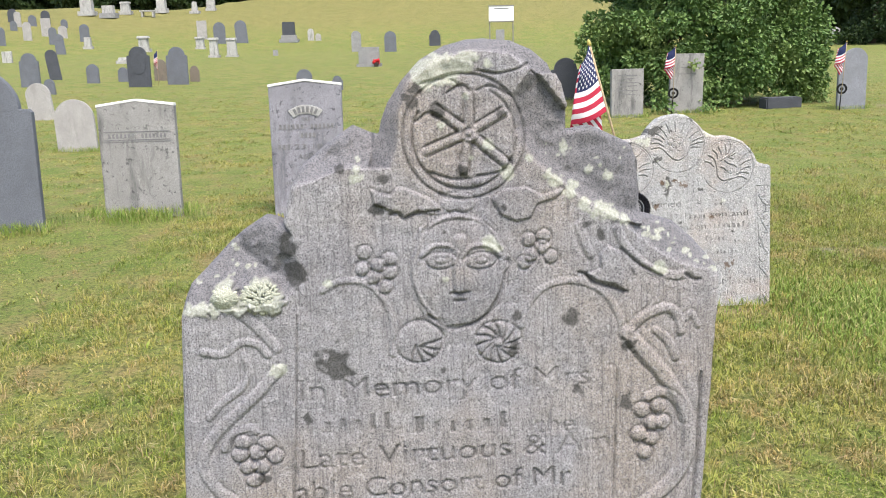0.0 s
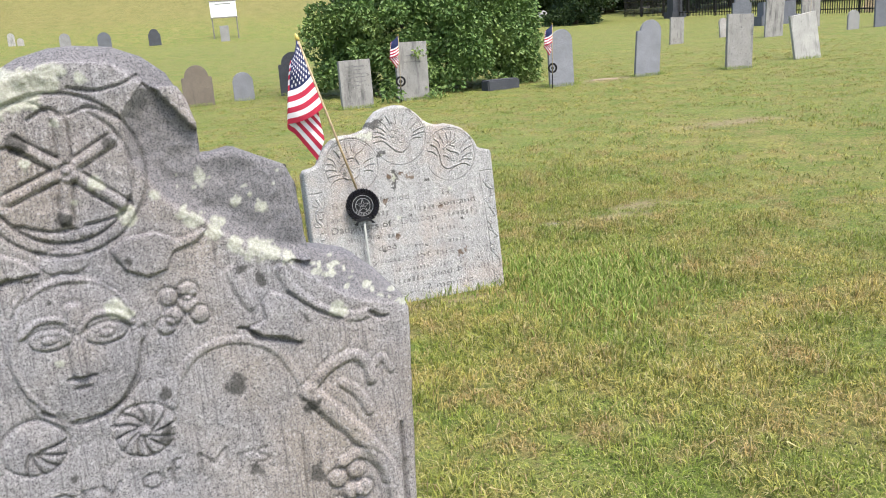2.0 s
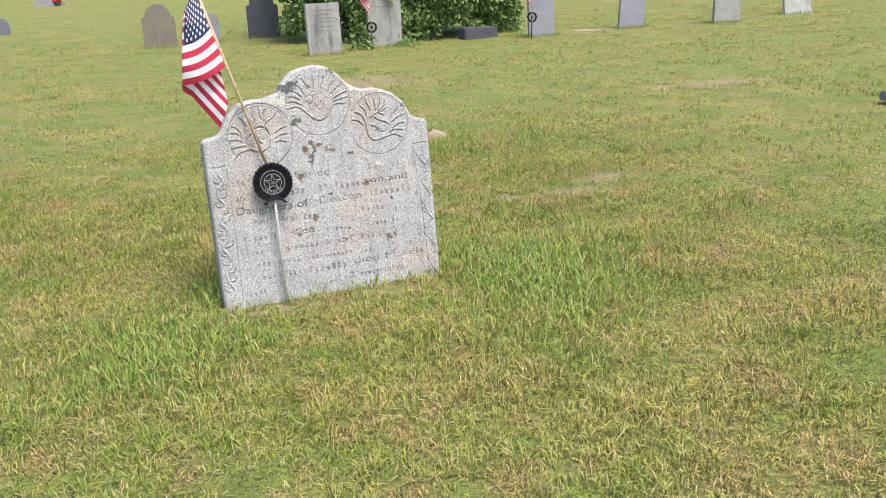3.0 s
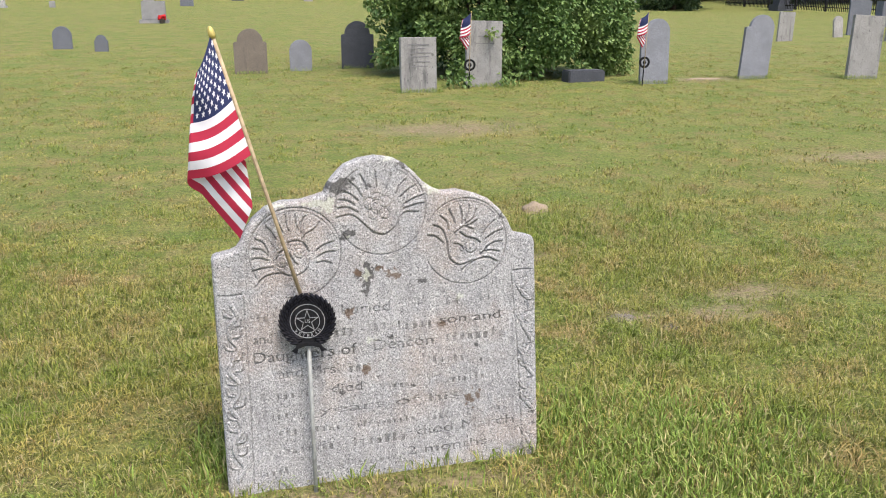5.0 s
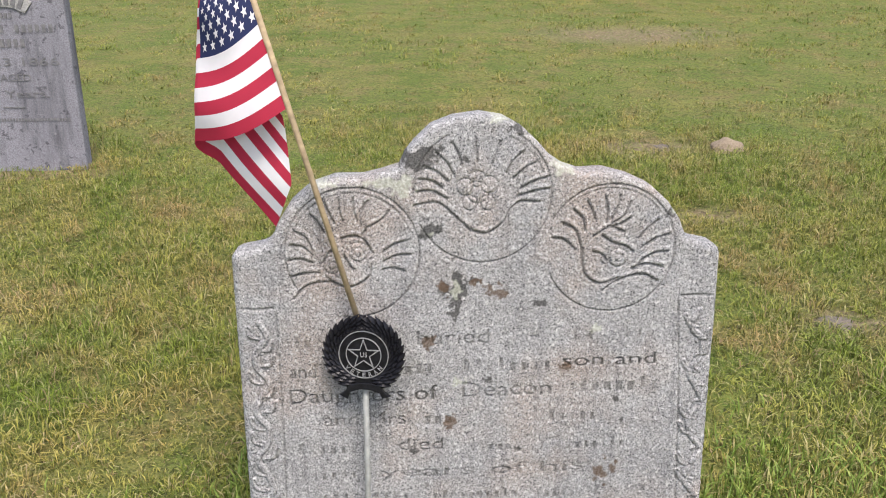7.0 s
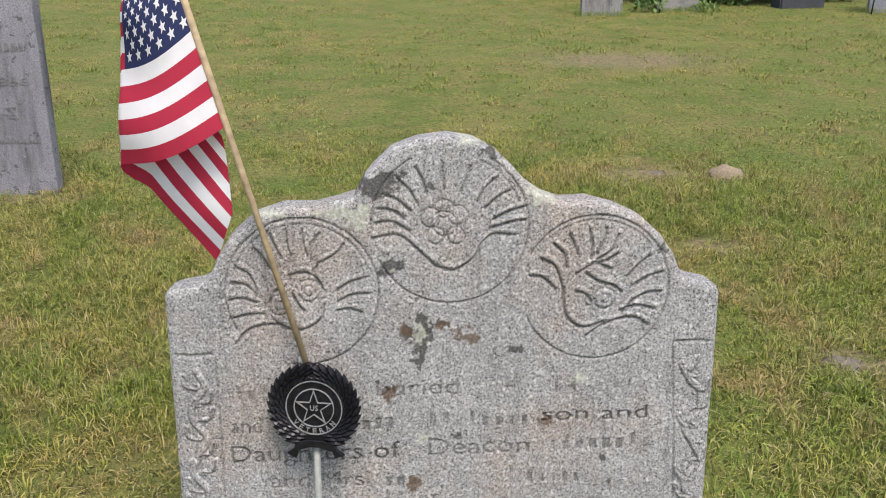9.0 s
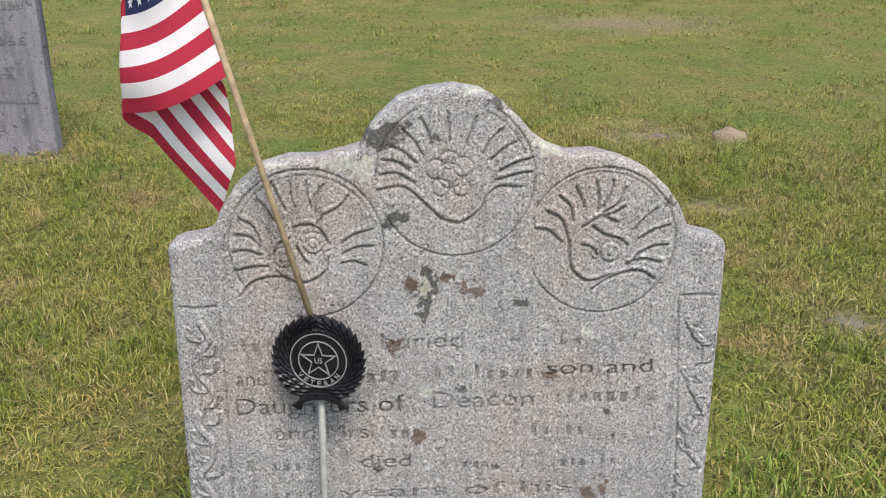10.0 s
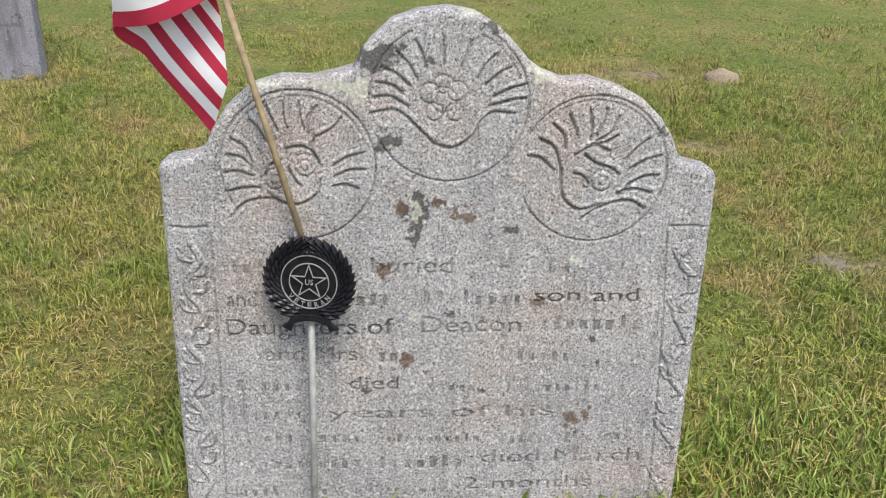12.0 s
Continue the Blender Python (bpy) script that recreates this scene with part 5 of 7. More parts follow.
    face.groove([(0.129, 0.731), (0.094, 0.733), (0.075, 0.719), (0.063, 0.697), (0.033, 0.677), (0.005, 0.683)], 0.003, 0.0032)
    face.ridge([(0.121, 0.808), (0.104, 0.8), (0.083, 0.782)], 0.0042, 0.0014)
    face.groove([(0.119, 0.801), (0.102, 0.793), (0.081, 0.775)], 0.003, 0.0032)
    face.ridge([(0.099, 0.828), (0.084, 0.814), (0.07, 0.79)], 0.0042, 0.0014)
    face.groove([(0.097, 0.822), (0.082, 0.807), (0.068, 0.784)], 0.003, 0.0032)
    face.ridge([(0.06, 0.846), (0.053, 0.827), (0.044, 0.806)], 0.0042, 0.0014)
    face.groove([(0.058, 0.84), (0.051, 0.821), (0.042, 0.8)], 0.003, 0.0032)
    face.ridge([(0.018, 0.852), (0.019, 0.831), (0.019, 0.81)], 0.0042, 0.0014)
    face.groove([(0.016, 0.846), (0.017, 0.825), (0.017, 0.804)], 0.003, 0.0032)
    face.ridge([(0.154, 0.672), (0.174, 0.668), (0.196, 0.648)], 0.0044, 0.0018)
    face.groove([(0.152, 0.665), (0.172, 0.661), (0.194, 0.642)], 0.0032, 0.004)
    face.ridge([(0.172, 0.698), (0.194, 0.686), (0.207, 0.65), (0.212, 0.609), (0.227, 0.59), (0.246, 0.584), (0.273, 0.593)], 0.0044, 0.0018)
    face.groove([(0.17, 0.692), (0.192, 0.679), (0.205, 0.644), (0.21, 0.603), (0.225, 0.584), (0.244, 0.578), (0.271, 0.587)], 0.0032, 0.004)
    face.ridge([(0.191, 0.722), (0.208, 0.705), (0.212, 0.684)], 0.0044, 0.0018)
    face.groove([(0.189, 0.716), (0.206, 0.699), (0.21, 0.677)], 0.0032, 0.004)
    face.ridge([(0.216, 0.737), (0.225, 0.717), (0.229, 0.703)], 0.0044, 0.0018)
    face.groove([(0.214, 0.731), (0.223, 0.711), (0.227, 0.697)], 0.0032, 0.004)
    face.ridge([(0.247, 0.745), (0.252, 0.721), (0.251, 0.7)], 0.0044, 0.0018)
    face.groove([(0.245, 0.739), (0.25, 0.715), (0.249, 0.694)], 0.0032, 0.004)
    face.ridge([(0.273, 0.747), (0.27, 0.727), (0.26, 0.705)], 0.0044, 0.0018)
    face.groove([(0.271, 0.741), (0.268, 0.721), (0.258, 0.699)], 0.0032, 0.004)
    face.ridge([(0.293, 0.736), (0.281, 0.71), (0.261, 0.696)], 0.0044, 0.0018)
    face.groove([(0.291, 0.73), (0.279, 0.704), (0.259, 0.69)], 0.0032, 0.004)
    face.ridge([(0.292, 0.705), (0.273, 0.694), (0.252, 0.692)], 0.0044, 0.0018)
    face.groove([(0.29, 0.699), (0.271, 0.687), (0.25, 0.685)], 0.0032, 0.004)
    face.ridge([(0.228, 0.674), (0.247, 0.686), (0.265, 0.688), (0.282, 0.68)], 0.0044, 0.0018)
    face.groove([(0.226, 0.667), (0.245, 0.679), (0.263, 0.681), (0.28, 0.674)], 0.0032, 0.004)
    face.ridge([(0.244, 0.674), (0.263, 0.66), (0.286, 0.654), (0.301, 0.642)], 0.0044, 0.0018)
    face.groove([(0.242, 0.667), (0.261, 0.654), (0.284, 0.647), (0.299, 0.636)], 0.0032, 0.004)
    face.ridge([(0.228, 0.644), (0.242, 0.64), (0.253, 0.628)], 0.0044, 0.0018)
    face.groove([(0.226, 0.637), (0.24, 0.634), (0.251, 0.621)], 0.0032, 0.004)
    face.ridge([(0.364, 0.642), (0.342, 0.64), (0.32, 0.628), (0.304, 0.609)], 0.0044, 0.0018)
    face.groove([(0.362, 0.636), (0.34, 0.634), (0.318, 0.622), (0.302, 0.603)], 0.0032, 0.004)
    face.ridge([(0.354, 0.613), (0.326, 0.619), (0.301, 0.612)], 0.0044, 0.0018)
    face.groove([(0.352, 0.607), (0.324, 0.613), (0.299, 0.606)], 0.0032, 0.004)
    face.ridge([(0.347, 0.586), (0.323, 0.599), (0.296, 0.597), (0.265, 0.584), (0.246, 0.57)], 0.0044, 0.0018)
    face.groove([(0.345, 0.58), (0.321, 0.593), (0.294, 0.591), (0.263, 0.578), (0.244, 0.564)], 0.0032, 0.004)
    face.ridge([(0.365, 0.674), (0.339, 0.666), (0.318, 0.652)], 0.0044, 0.0018)
    face.groove([(0.363, 0.668), (0.337, 0.659), (0.316, 0.645)], 0.0032, 0.004)
    face.ridge([(0.344, 0.701), (0.326, 0.686), (0.312, 0.668)], 0.0044, 0.0018)
    face.groove([(0.342, 0.695), (0.324, 0.68), (0.31, 0.662)], 0.0032, 0.004)
    face.groove([(-0.402, 0.548), (-0.376, 0.546), (-0.35, 0.548)], 0.0036, 0.003)
    face.groove([(0.391, 0.55), (0.423, 0.551), (0.454, 0.549)], 0.0036, 0.003)
    face.groove([(-0.344, 0.54), (-0.344, 0.313), (-0.35, 0.034)], 0.0027, 0.0018)
    face.groove([(0.388, 0.546), (0.402, 0.305), (0.41, 0.016)], 0.0027, 0.0018)
    face.ridge([(-0.375, 0.522), (-0.364, 0.493), (-0.384, 0.464), (-0.384, 0.435), (-0.365, 0.405), (-0.38, 0.375), (-0.391, 0.344), (-0.371, 0.313), (-0.374, 0.282), (-0.395, 0.25), (-0.38, 0.217), (-0.371, 0.184), (-0.394, 0.151), (-0.391, 0.117), (-0.372, 0.082), (-0.39, 0.047)], 0.0062, 0.0042)
    face.ridge([(-0.376, 0.493), (-0.391, 0.497), (-0.396, 0.512)], 0.0058, 0.0034)
    face.groove([(-0.375, 0.494), (-0.388, 0.5), (-0.396, 0.512)], 0.0027, 0.003)
    face.ridge([(-0.376, 0.464), (-0.361, 0.468), (-0.353, 0.483)], 0.0058, 0.0034)
    face.groove([(-0.376, 0.464), (-0.359, 0.465), (-0.353, 0.483)], 0.0027, 0.003)
    face.ridge([(-0.377, 0.435), (-0.361, 0.439), (-0.354, 0.454)], 0.0058, 0.0034)
    face.groove([(-0.377, 0.434), (-0.359, 0.436), (-0.354, 0.454)], 0.0027, 0.003)
    face.ridge([(-0.378, 0.405), (-0.393, 0.409), (-0.398, 0.425)], 0.0058, 0.0034)
    face.groove([(-0.377, 0.406), (-0.391, 0.412), (-0.398, 0.425)], 0.0027, 0.003)
    face.ridge([(-0.379, 0.375), (-0.363, 0.379), (-0.355, 0.395)], 0.0058, 0.0034)
    face.groove([(-0.378, 0.374), (-0.361, 0.376), (-0.355, 0.395)], 0.0027, 0.003)
    face.ridge([(-0.379, 0.344), (-0.363, 0.348), (-0.355, 0.365)], 0.0058, 0.0034)
    face.groove([(-0.379, 0.344), (-0.361, 0.345), (-0.355, 0.365)], 0.0027, 0.003)
    face.ridge([(-0.38, 0.313), (-0.396, 0.317), (-0.401, 0.334)], 0.0058, 0.0034)
    face.groove([(-0.38, 0.314), (-0.393, 0.32), (-0.401, 0.334)], 0.0027, 0.003)
    face.ridge([(-0.381, 0.282), (-0.397, 0.286), (-0.402, 0.303)], 0.0058, 0.0034)
    face.groove([(-0.38, 0.282), (-0.394, 0.289), (-0.402, 0.303)], 0.0027, 0.003)
    face.ridge([(-0.382, 0.25), (-0.365, 0.254), (-0.357, 0.271)], 0.0058, 0.0034)
    face.groove([(-0.381, 0.249), (-0.363, 0.25), (-0.357, 0.271)], 0.0027, 0.003)
    face.ridge([(-0.382, 0.217), (-0.398, 0.222), (-0.404, 0.239)], 0.0058, 0.0034)
    face.groove([(-0.382, 0.218), (-0.396, 0.225), (-0.404, 0.239)], 0.0027, 0.003)
    face.ridge([(-0.383, 0.184), (-0.399, 0.189), (-0.405, 0.207)], 0.0058, 0.0034)
    face.groove([(-0.383, 0.185), (-0.397, 0.192), (-0.405, 0.207)], 0.0027, 0.003)
    face.ridge([(-0.384, 0.151), (-0.367, 0.155), (-0.359, 0.173)], 0.0058, 0.0034)
    face.groove([(-0.384, 0.15), (-0.365, 0.151), (-0.359, 0.173)], 0.0027, 0.003)
    face.ridge([(-0.385, 0.117), (-0.368, 0.121), (-0.36, 0.139)], 0.0058, 0.0034)
    face.groove([(-0.385, 0.116), (-0.366, 0.117), (-0.36, 0.139)], 0.0027, 0.003)
    face.ridge([(-0.386, 0.082), (-0.402, 0.087), (-0.408, 0.106)], 0.0058, 0.0034)
    face.groove([(-0.385, 0.083), (-0.4, 0.09), (-0.408, 0.106)], 0.0027, 0.003)
    face.ridge([(0.429, 0.522), (0.416, 0.492), (0.438, 0.462), (0.438, 0.432), (0.417, 0.401), (0.432, 0.369), (0.445, 0.337), (0.423, 0.305), (0.426, 0.272), (0.448, 0.239), (0.432, 0.205), (0.422, 0.171), (0.446, 0.135), (0.442, 0.1), (0.422, 0.064), (0.44, 0.027)], 0.0062, 0.0042)
    face.ridge([(0.429, 0.492), (0.412, 0.496), (0.404, 0.512)], 0.0058, 0.0034)
    face.groove([(0.43, 0.493), (0.414, 0.499), (0.404, 0.512)], 0.0027, 0.003)
    face.ridge([(0.43, 0.462), (0.446, 0.466), (0.451, 0.482)], 0.0058, 0.0034)
    face.groove([(0.43, 0.462), (0.449, 0.463), (0.451, 0.482)], 0.0027, 0.003)
    face.ridge([(0.43, 0.432), (0.447, 0.436), (0.452, 0.452)], 0.0058, 0.0034)
    face.groove([(0.431, 0.431), (0.449, 0.433), (0.452, 0.452)], 0.0027, 0.003)
    face.ridge([(0.431, 0.401), (0.414, 0.405), (0.404, 0.422)], 0.0058, 0.0034)
    face.groove([(0.431, 0.401), (0.416, 0.408), (0.404, 0.422)], 0.0027, 0.003)
    face.ridge([(0.431, 0.369), (0.448, 0.373), (0.453, 0.39)], 0.0058, 0.0034)
    face.groove([(0.432, 0.369), (0.451, 0.37), (0.453, 0.39)], 0.0027, 0.003)
    face.ridge([(0.432, 0.337), (0.449, 0.341), (0.454, 0.359)], 0.0058, 0.0034)
    face.groove([(0.432, 0.337), (0.451, 0.338), (0.454, 0.359)], 0.0027, 0.003)
    face.ridge([(0.432, 0.305), (0.415, 0.309), (0.405, 0.327)], 0.0058, 0.0034)
    face.groove([(0.433, 0.306), (0.417, 0.313), (0.405, 0.327)], 0.0027, 0.003)
    face.ridge([(0.433, 0.272), (0.415, 0.277), (0.406, 0.294)], 0.0058, 0.0034)
    face.groove([(0.433, 0.273), (0.417, 0.28), (0.406, 0.294)], 0.0027, 0.003)
    face.ridge([(0.434, 0.239), (0.451, 0.243), (0.456, 0.261)], 0.0058, 0.0034)
    face.groove([(0.434, 0.238), (0.453, 0.24), (0.456, 0.261)], 0.0027, 0.003)
    face.ridge([(0.434, 0.205), (0.416, 0.21), (0.407, 0.228)], 0.0058, 0.0034)
    face.groove([(0.434, 0.205), (0.418, 0.213), (0.407, 0.228)], 0.0027, 0.003)
    face.ridge([(0.435, 0.171), (0.416, 0.175), (0.407, 0.194)], 0.0058, 0.0034)
    face.groove([(0.435, 0.171), (0.419, 0.179), (0.407, 0.194)], 0.0027, 0.003)
    face.ridge([(0.435, 0.136), (0.453, 0.14), (0.458, 0.159)], 0.0058, 0.0034)
    face.groove([(0.436, 0.135), (0.456, 0.136), (0.458, 0.159)], 0.0027, 0.003)
    face.ridge([(0.436, 0.1), (0.453, 0.104), (0.459, 0.123)], 0.0058, 0.0034)
    face.groove([(0.436, 0.1), (0.456, 0.101), (0.459, 0.123)], 0.0027, 0.003)
    face.ridge([(0.436, 0.064), (0.418, 0.069), (0.408, 0.089)], 0.0058, 0.0034)
    face.groove([(0.437, 0.065), (0.42, 0.073), (0.408, 0.089)], 0.0027, 0.003)
    face.letters('buried', -0.094, 0.469, 0.133, 0.0291, 0.0036, 0.9)
    face.bars(-0.322, -0.261, 0.468, 0.0255, 0.0024)
    face.bars(0.075, 0.236, 0.469, 0.0273, 0.0024)
    face.bars(0.286, 0.395, 0.471, 0.0273, 0.0024)
    face.letters('and', -0.327, 0.411, 0.049, 0.0273, 0.0026, 0.7)
    face.bars(-0.12, -0.062, 0.413, 0.0255, 0.0024)
    face.bars(-0.034, 0.158, 0.413, 0.0255, 0.0024)
    face.letters('son and', 0.176, 0.418, 0.177, 0.0255, 0.0036, 0.9)
    face.letters('Daughters of', -0.33, 0.36, 0.273, 0.0309, 0.0036, 0.9)
    face.letters('Deacon', -0.01, 0.362, 0.166, 0.0309, 0.0036, 0.9)
    face.bars(0.184, 0.363, 0.365, 0.0291, 0.0024)
    face.letters('and Mrs', -0.269, 0.312, 0.152, 0.0273, 0.0026, 0.7)
    face.bars(-0.086, 0.072, 0.31, 0.0255, 0.0024)
    face.bars(0.11, 0.246, 0.308, 0.0237, 0.0024)
    face.bars(-0.323, -0.186, 0.255, 0.0237, 0.0024)
    face.letters('died', -0.131, 0.257, 0.084, 0.0255, 0.0026, 0.7)
    face.bars(0.001, 0.103, 0.251, 0.0200, 0.0024)
    face.bars(0.132, 0.32, 0.249, 0.0200, 0.0024)
    face.bars(-0.321, -0.207, 0.2, 0.0218, 0.0024)
    face.letters('years of his', -0.168, 0.201, 0.393, 0.0237, 0.0026, 0.7)
    face.bars(-0.319, -0.091, 0.154, 0.0237, 0.0024)
    face.bars(-0.071, 0.097, 0.15, 0.0200, 0.0024)
    face.bars(0.127, 0.258, 0.146, 0.0200, 0.0024)
    face.bars(0.299, 0.38, 0.15, 0.0218, 0.0024)
    face.bars(-0.307, -0.111, 0.101, 0.0237, 0.0024)
    face.bars(-0.086, 0.069, 0.099, 0.0255, 0.0024)
    face.letters('died March', 0.099, 0.107, 0.286, 0.0273, 0.0026, 0.7)
    face.bars(-0.34, -0.152, 0.046, 0.0218, 0.0024)
    face.letters('2 months', 0.07, 0.053, 0.232, 0.0255, 0.0026, 0.7)
    face.bars(-0.122, 0.04, 0.043, 0.0200, 0.0024)
    face.blob(face.stain_cut, -0.017, 0.577, 0.0126, 0.0440, 0.75, 0)
    face.blob(face.stain_cut, -0.021, 0.533, 0.0105, 0.0180, 0.75, 0)
    face.blob(face.stain_cut, -0.042, 0.573, 0.0126, 0.0110, 0.75, 0)
    face.blob(face.stain_cut, 0.01, 0.591, 0.0136, 0.0070, 0.75, 0)
    face.blob(face.stain_cut, -0.068, 0.685, 0.0188, 0.0150, 0.75, 0)
    face.blob(face.stain_cut, -0.084, 0.808, 0.0356, 0.0160, 0.75, 0)
    face.blob(face.stain_cut, -0.063, 0.823, 0.0209, 0.0140, 0.75, 0)
    face.blob(face.stain_cut, -0.003, 0.81, 0.0084, 0.0070, 0.75, 0)
    face.blob(face.stain_cut, 0.04, 0.397, 0.0105, 0.0090, 0.75, 0)
    face.blob(face.stain_cut, -0.103, 0.257, 0.0115, 0.0080, 0.75, 0)
    face.blob(face.stain_cut, 0.366, 0.707, 0.0105, 0.0090, 0.75, 0)
    face.blob(face.stain_cut, 0.091, 0.859, 0.0147, 0.0080, 0.75, 0)
    face.blob(face.stain_cut, 0.078, 0.863, 0.0084, 0.0060, 0.75, 0)
    face.blob(face.stain_cut, -0.024, 0.524, 0.0094, 0.0090, 0.75, 0)
    face.blob(face.stain_cut, 0.132, 0.543, 0.0188, 0.0060, 0.75, 0)
    face.blob(face.stain_cut, 0.282, 0.349, 0.0052, 0.0050, 0.75, 0)
    face.blob(face.stain_cut, 0.096, 0.254, 0.0063, 0.0050, 0.75, 0)
    face.blob(face.stain_cut, 0.293, 0.306, 0.0063, 0.0050, 0.75, 0)
    face.blob(face.rust, 0.049, 0.565, 0.0178, 0.0136, 0.8, 0)
    face.blob(face.rust, -0.072, 0.475, 0.0126, 0.0115, 0.8, 0)
    face.blob(face.rust, -0.032, 0.31, 0.0115, 0.0136, 0.8, 0)
    face.blob(face.rust, 0.257, 0.196, 0.0272, 0.0209, 0.8, 0)
    face.blob(face.rust, 0.01, 0.588, 0.0126, 0.0084, 0.8, 0)
    face.blob(face.rust, -0.043, 0.575, 0.0105, 0.0115, 0.8, 0)
    face.blob(face.rust, 0.186, 0.417, 0.0105, 0.0084, 0.8, 0)
    face.blob(face.pale, -0.023, 0.571, 0.0091, 0.0127, 0.7, 0)
    face.blob(face.pale, -0.139, 0.771, 0.0364, 0.0082, 0.7, 0)
    face.blob(face.pale, -0.11, 0.76, 0.0146, 0.0200, 0.7, 0)
    face.blob(face.pale, -0.248, 0.771, 0.0309, 0.0073, 0.7, 0)
    face.blob(face.pale, 0.069, 0.878, 0.0364, 0.0064, 0.7, 0)
    face.blob(face.pale, 0.375, 0.722, 0.0127, 0.0237, 0.7, 0)
    face.blob(face.pale, 0.242, 0.491, 0.0127, 0.0091, 0.7, 0)
    face.blob(face.pale, -0.016, 0.393, 0.0109, 0.0073, 0.7, 0)
    face.blob(face.pale, 0.166, 0.802, 0.0200, 0.0273, 0.7, 0)
    face.blob(face.pale, -0.063, 0.678, 0.0055, 0.0036, 0.7, 0)
    me = face.mesh("headstone", 0.095, SECOND_STONE, 0.014)
    stone = new("headstone", me)
    stone.matrix_basis = SECOND
    tagged(stone, "speckled grey gravestone with three carved roundels and leafy borders", "gravestone", "gravestones on the lawn")


carve_first()
carve_second()


# ---- small flag, its staff, and the veterans' marker that holds it ----
def tube(path, radii, sides=8, bm=None):
    """A round bar along a path of points."""
    bm = bm or bmesh.new()
    rings = []
    for i, p in enumerate(path):
        p = Vector(p)
        d = (Vector(path[min(i + 1, len(path) - 1)]) - Vector(path[max(i - 1, 0)])).normalized()
        a = d.orthogonal().normalized()
        if abs(d.z) < 0.999:
            a = d.cross(Vector((0, 0, 1))).normalized()
        b = d.cross(a)
        r = radii[i] if isinstance(radii, (list, tuple)) else radii
        rings.append([bm.verts.new(p + r * (math.cos(t) * a + math.sin(t) * b)) for t in [2 * math.pi * k / sides for k in range(sides)]])
    for r0, r1 in zip(rings, rings[1:]):
        for k in range(sides):
            bm.faces.new((r0[k], r0[(k + 1) % sides], r1[(k + 1) % sides], r1[k]))
    bm.faces.new(rings[0][::-1])
    bm.faces.new(rings[-1])
    bmesh.ops.recalc_face_normals(bm, faces=bm.faces)
    return bm


def cloth_material(name, col):
    m, nt, bsdf = material(name, 0.75)
    weave = noise_tex(nt, coords(nt), 900, 2)
    fold = noise_tex(nt, coords(nt), 22, 3)
    c = mix(nt, ramp(nt, fold, (0.3, 0.0), (0.7, 1.0)), tuple(k * 0.88 for k in col), col)
    nt.links.new(c, bsdf.inputs["Base Color"])
    bump(nt, bsdf, weave, 0.25, 0.0006)
    # thin cloth lets some daylight through
    out = nt.nodes["Material Output"]
    tr = nt.nodes.new("ShaderNodeBsdfTranslucent")
    nt.links.new(c, tr.inputs["Color"])
    both = nt.nodes.new("ShaderNodeMixShader")
    both.inputs[0].default_value = 0.15
    nt.links.new(bsdf.outputs[0], both.inputs[1])
    nt.links.new(tr.outputs[0], both.inputs[2])
    nt.links.new(both.outputs[0], out.inputs["Surface"])
    return m


RED = cloth_material("red_cloth", (0.46, 0.03, 0.065))
WHITE = cloth_material("white_cloth", (0.82, 0.81, 0.83))
BLUE = cloth_material("navy_cloth", (0.03, 0.04, 0.115))
WOOD = plain("pale_wooden_staff", (0.37, 0.285, 0.175), 0.6, 0, 0.3, 60)
GOLD = plain("gold_tip", (0.5, 0.4, 0.12), 0.4, 0.3)
IRON = plain("black_painted_metal", (0.016, 0.016, 0.019), 0.24, 0.2, 0.4, 120)
WORN = plain("worn_bare_metal", (0.35, 0.35, 0.36), 0.45, 0.4, 0.3, 160)
ROD = plain("weathered_metal_stake", (0.31, 0.32, 0.3), 0.6, 0.2, 0.25, 60)


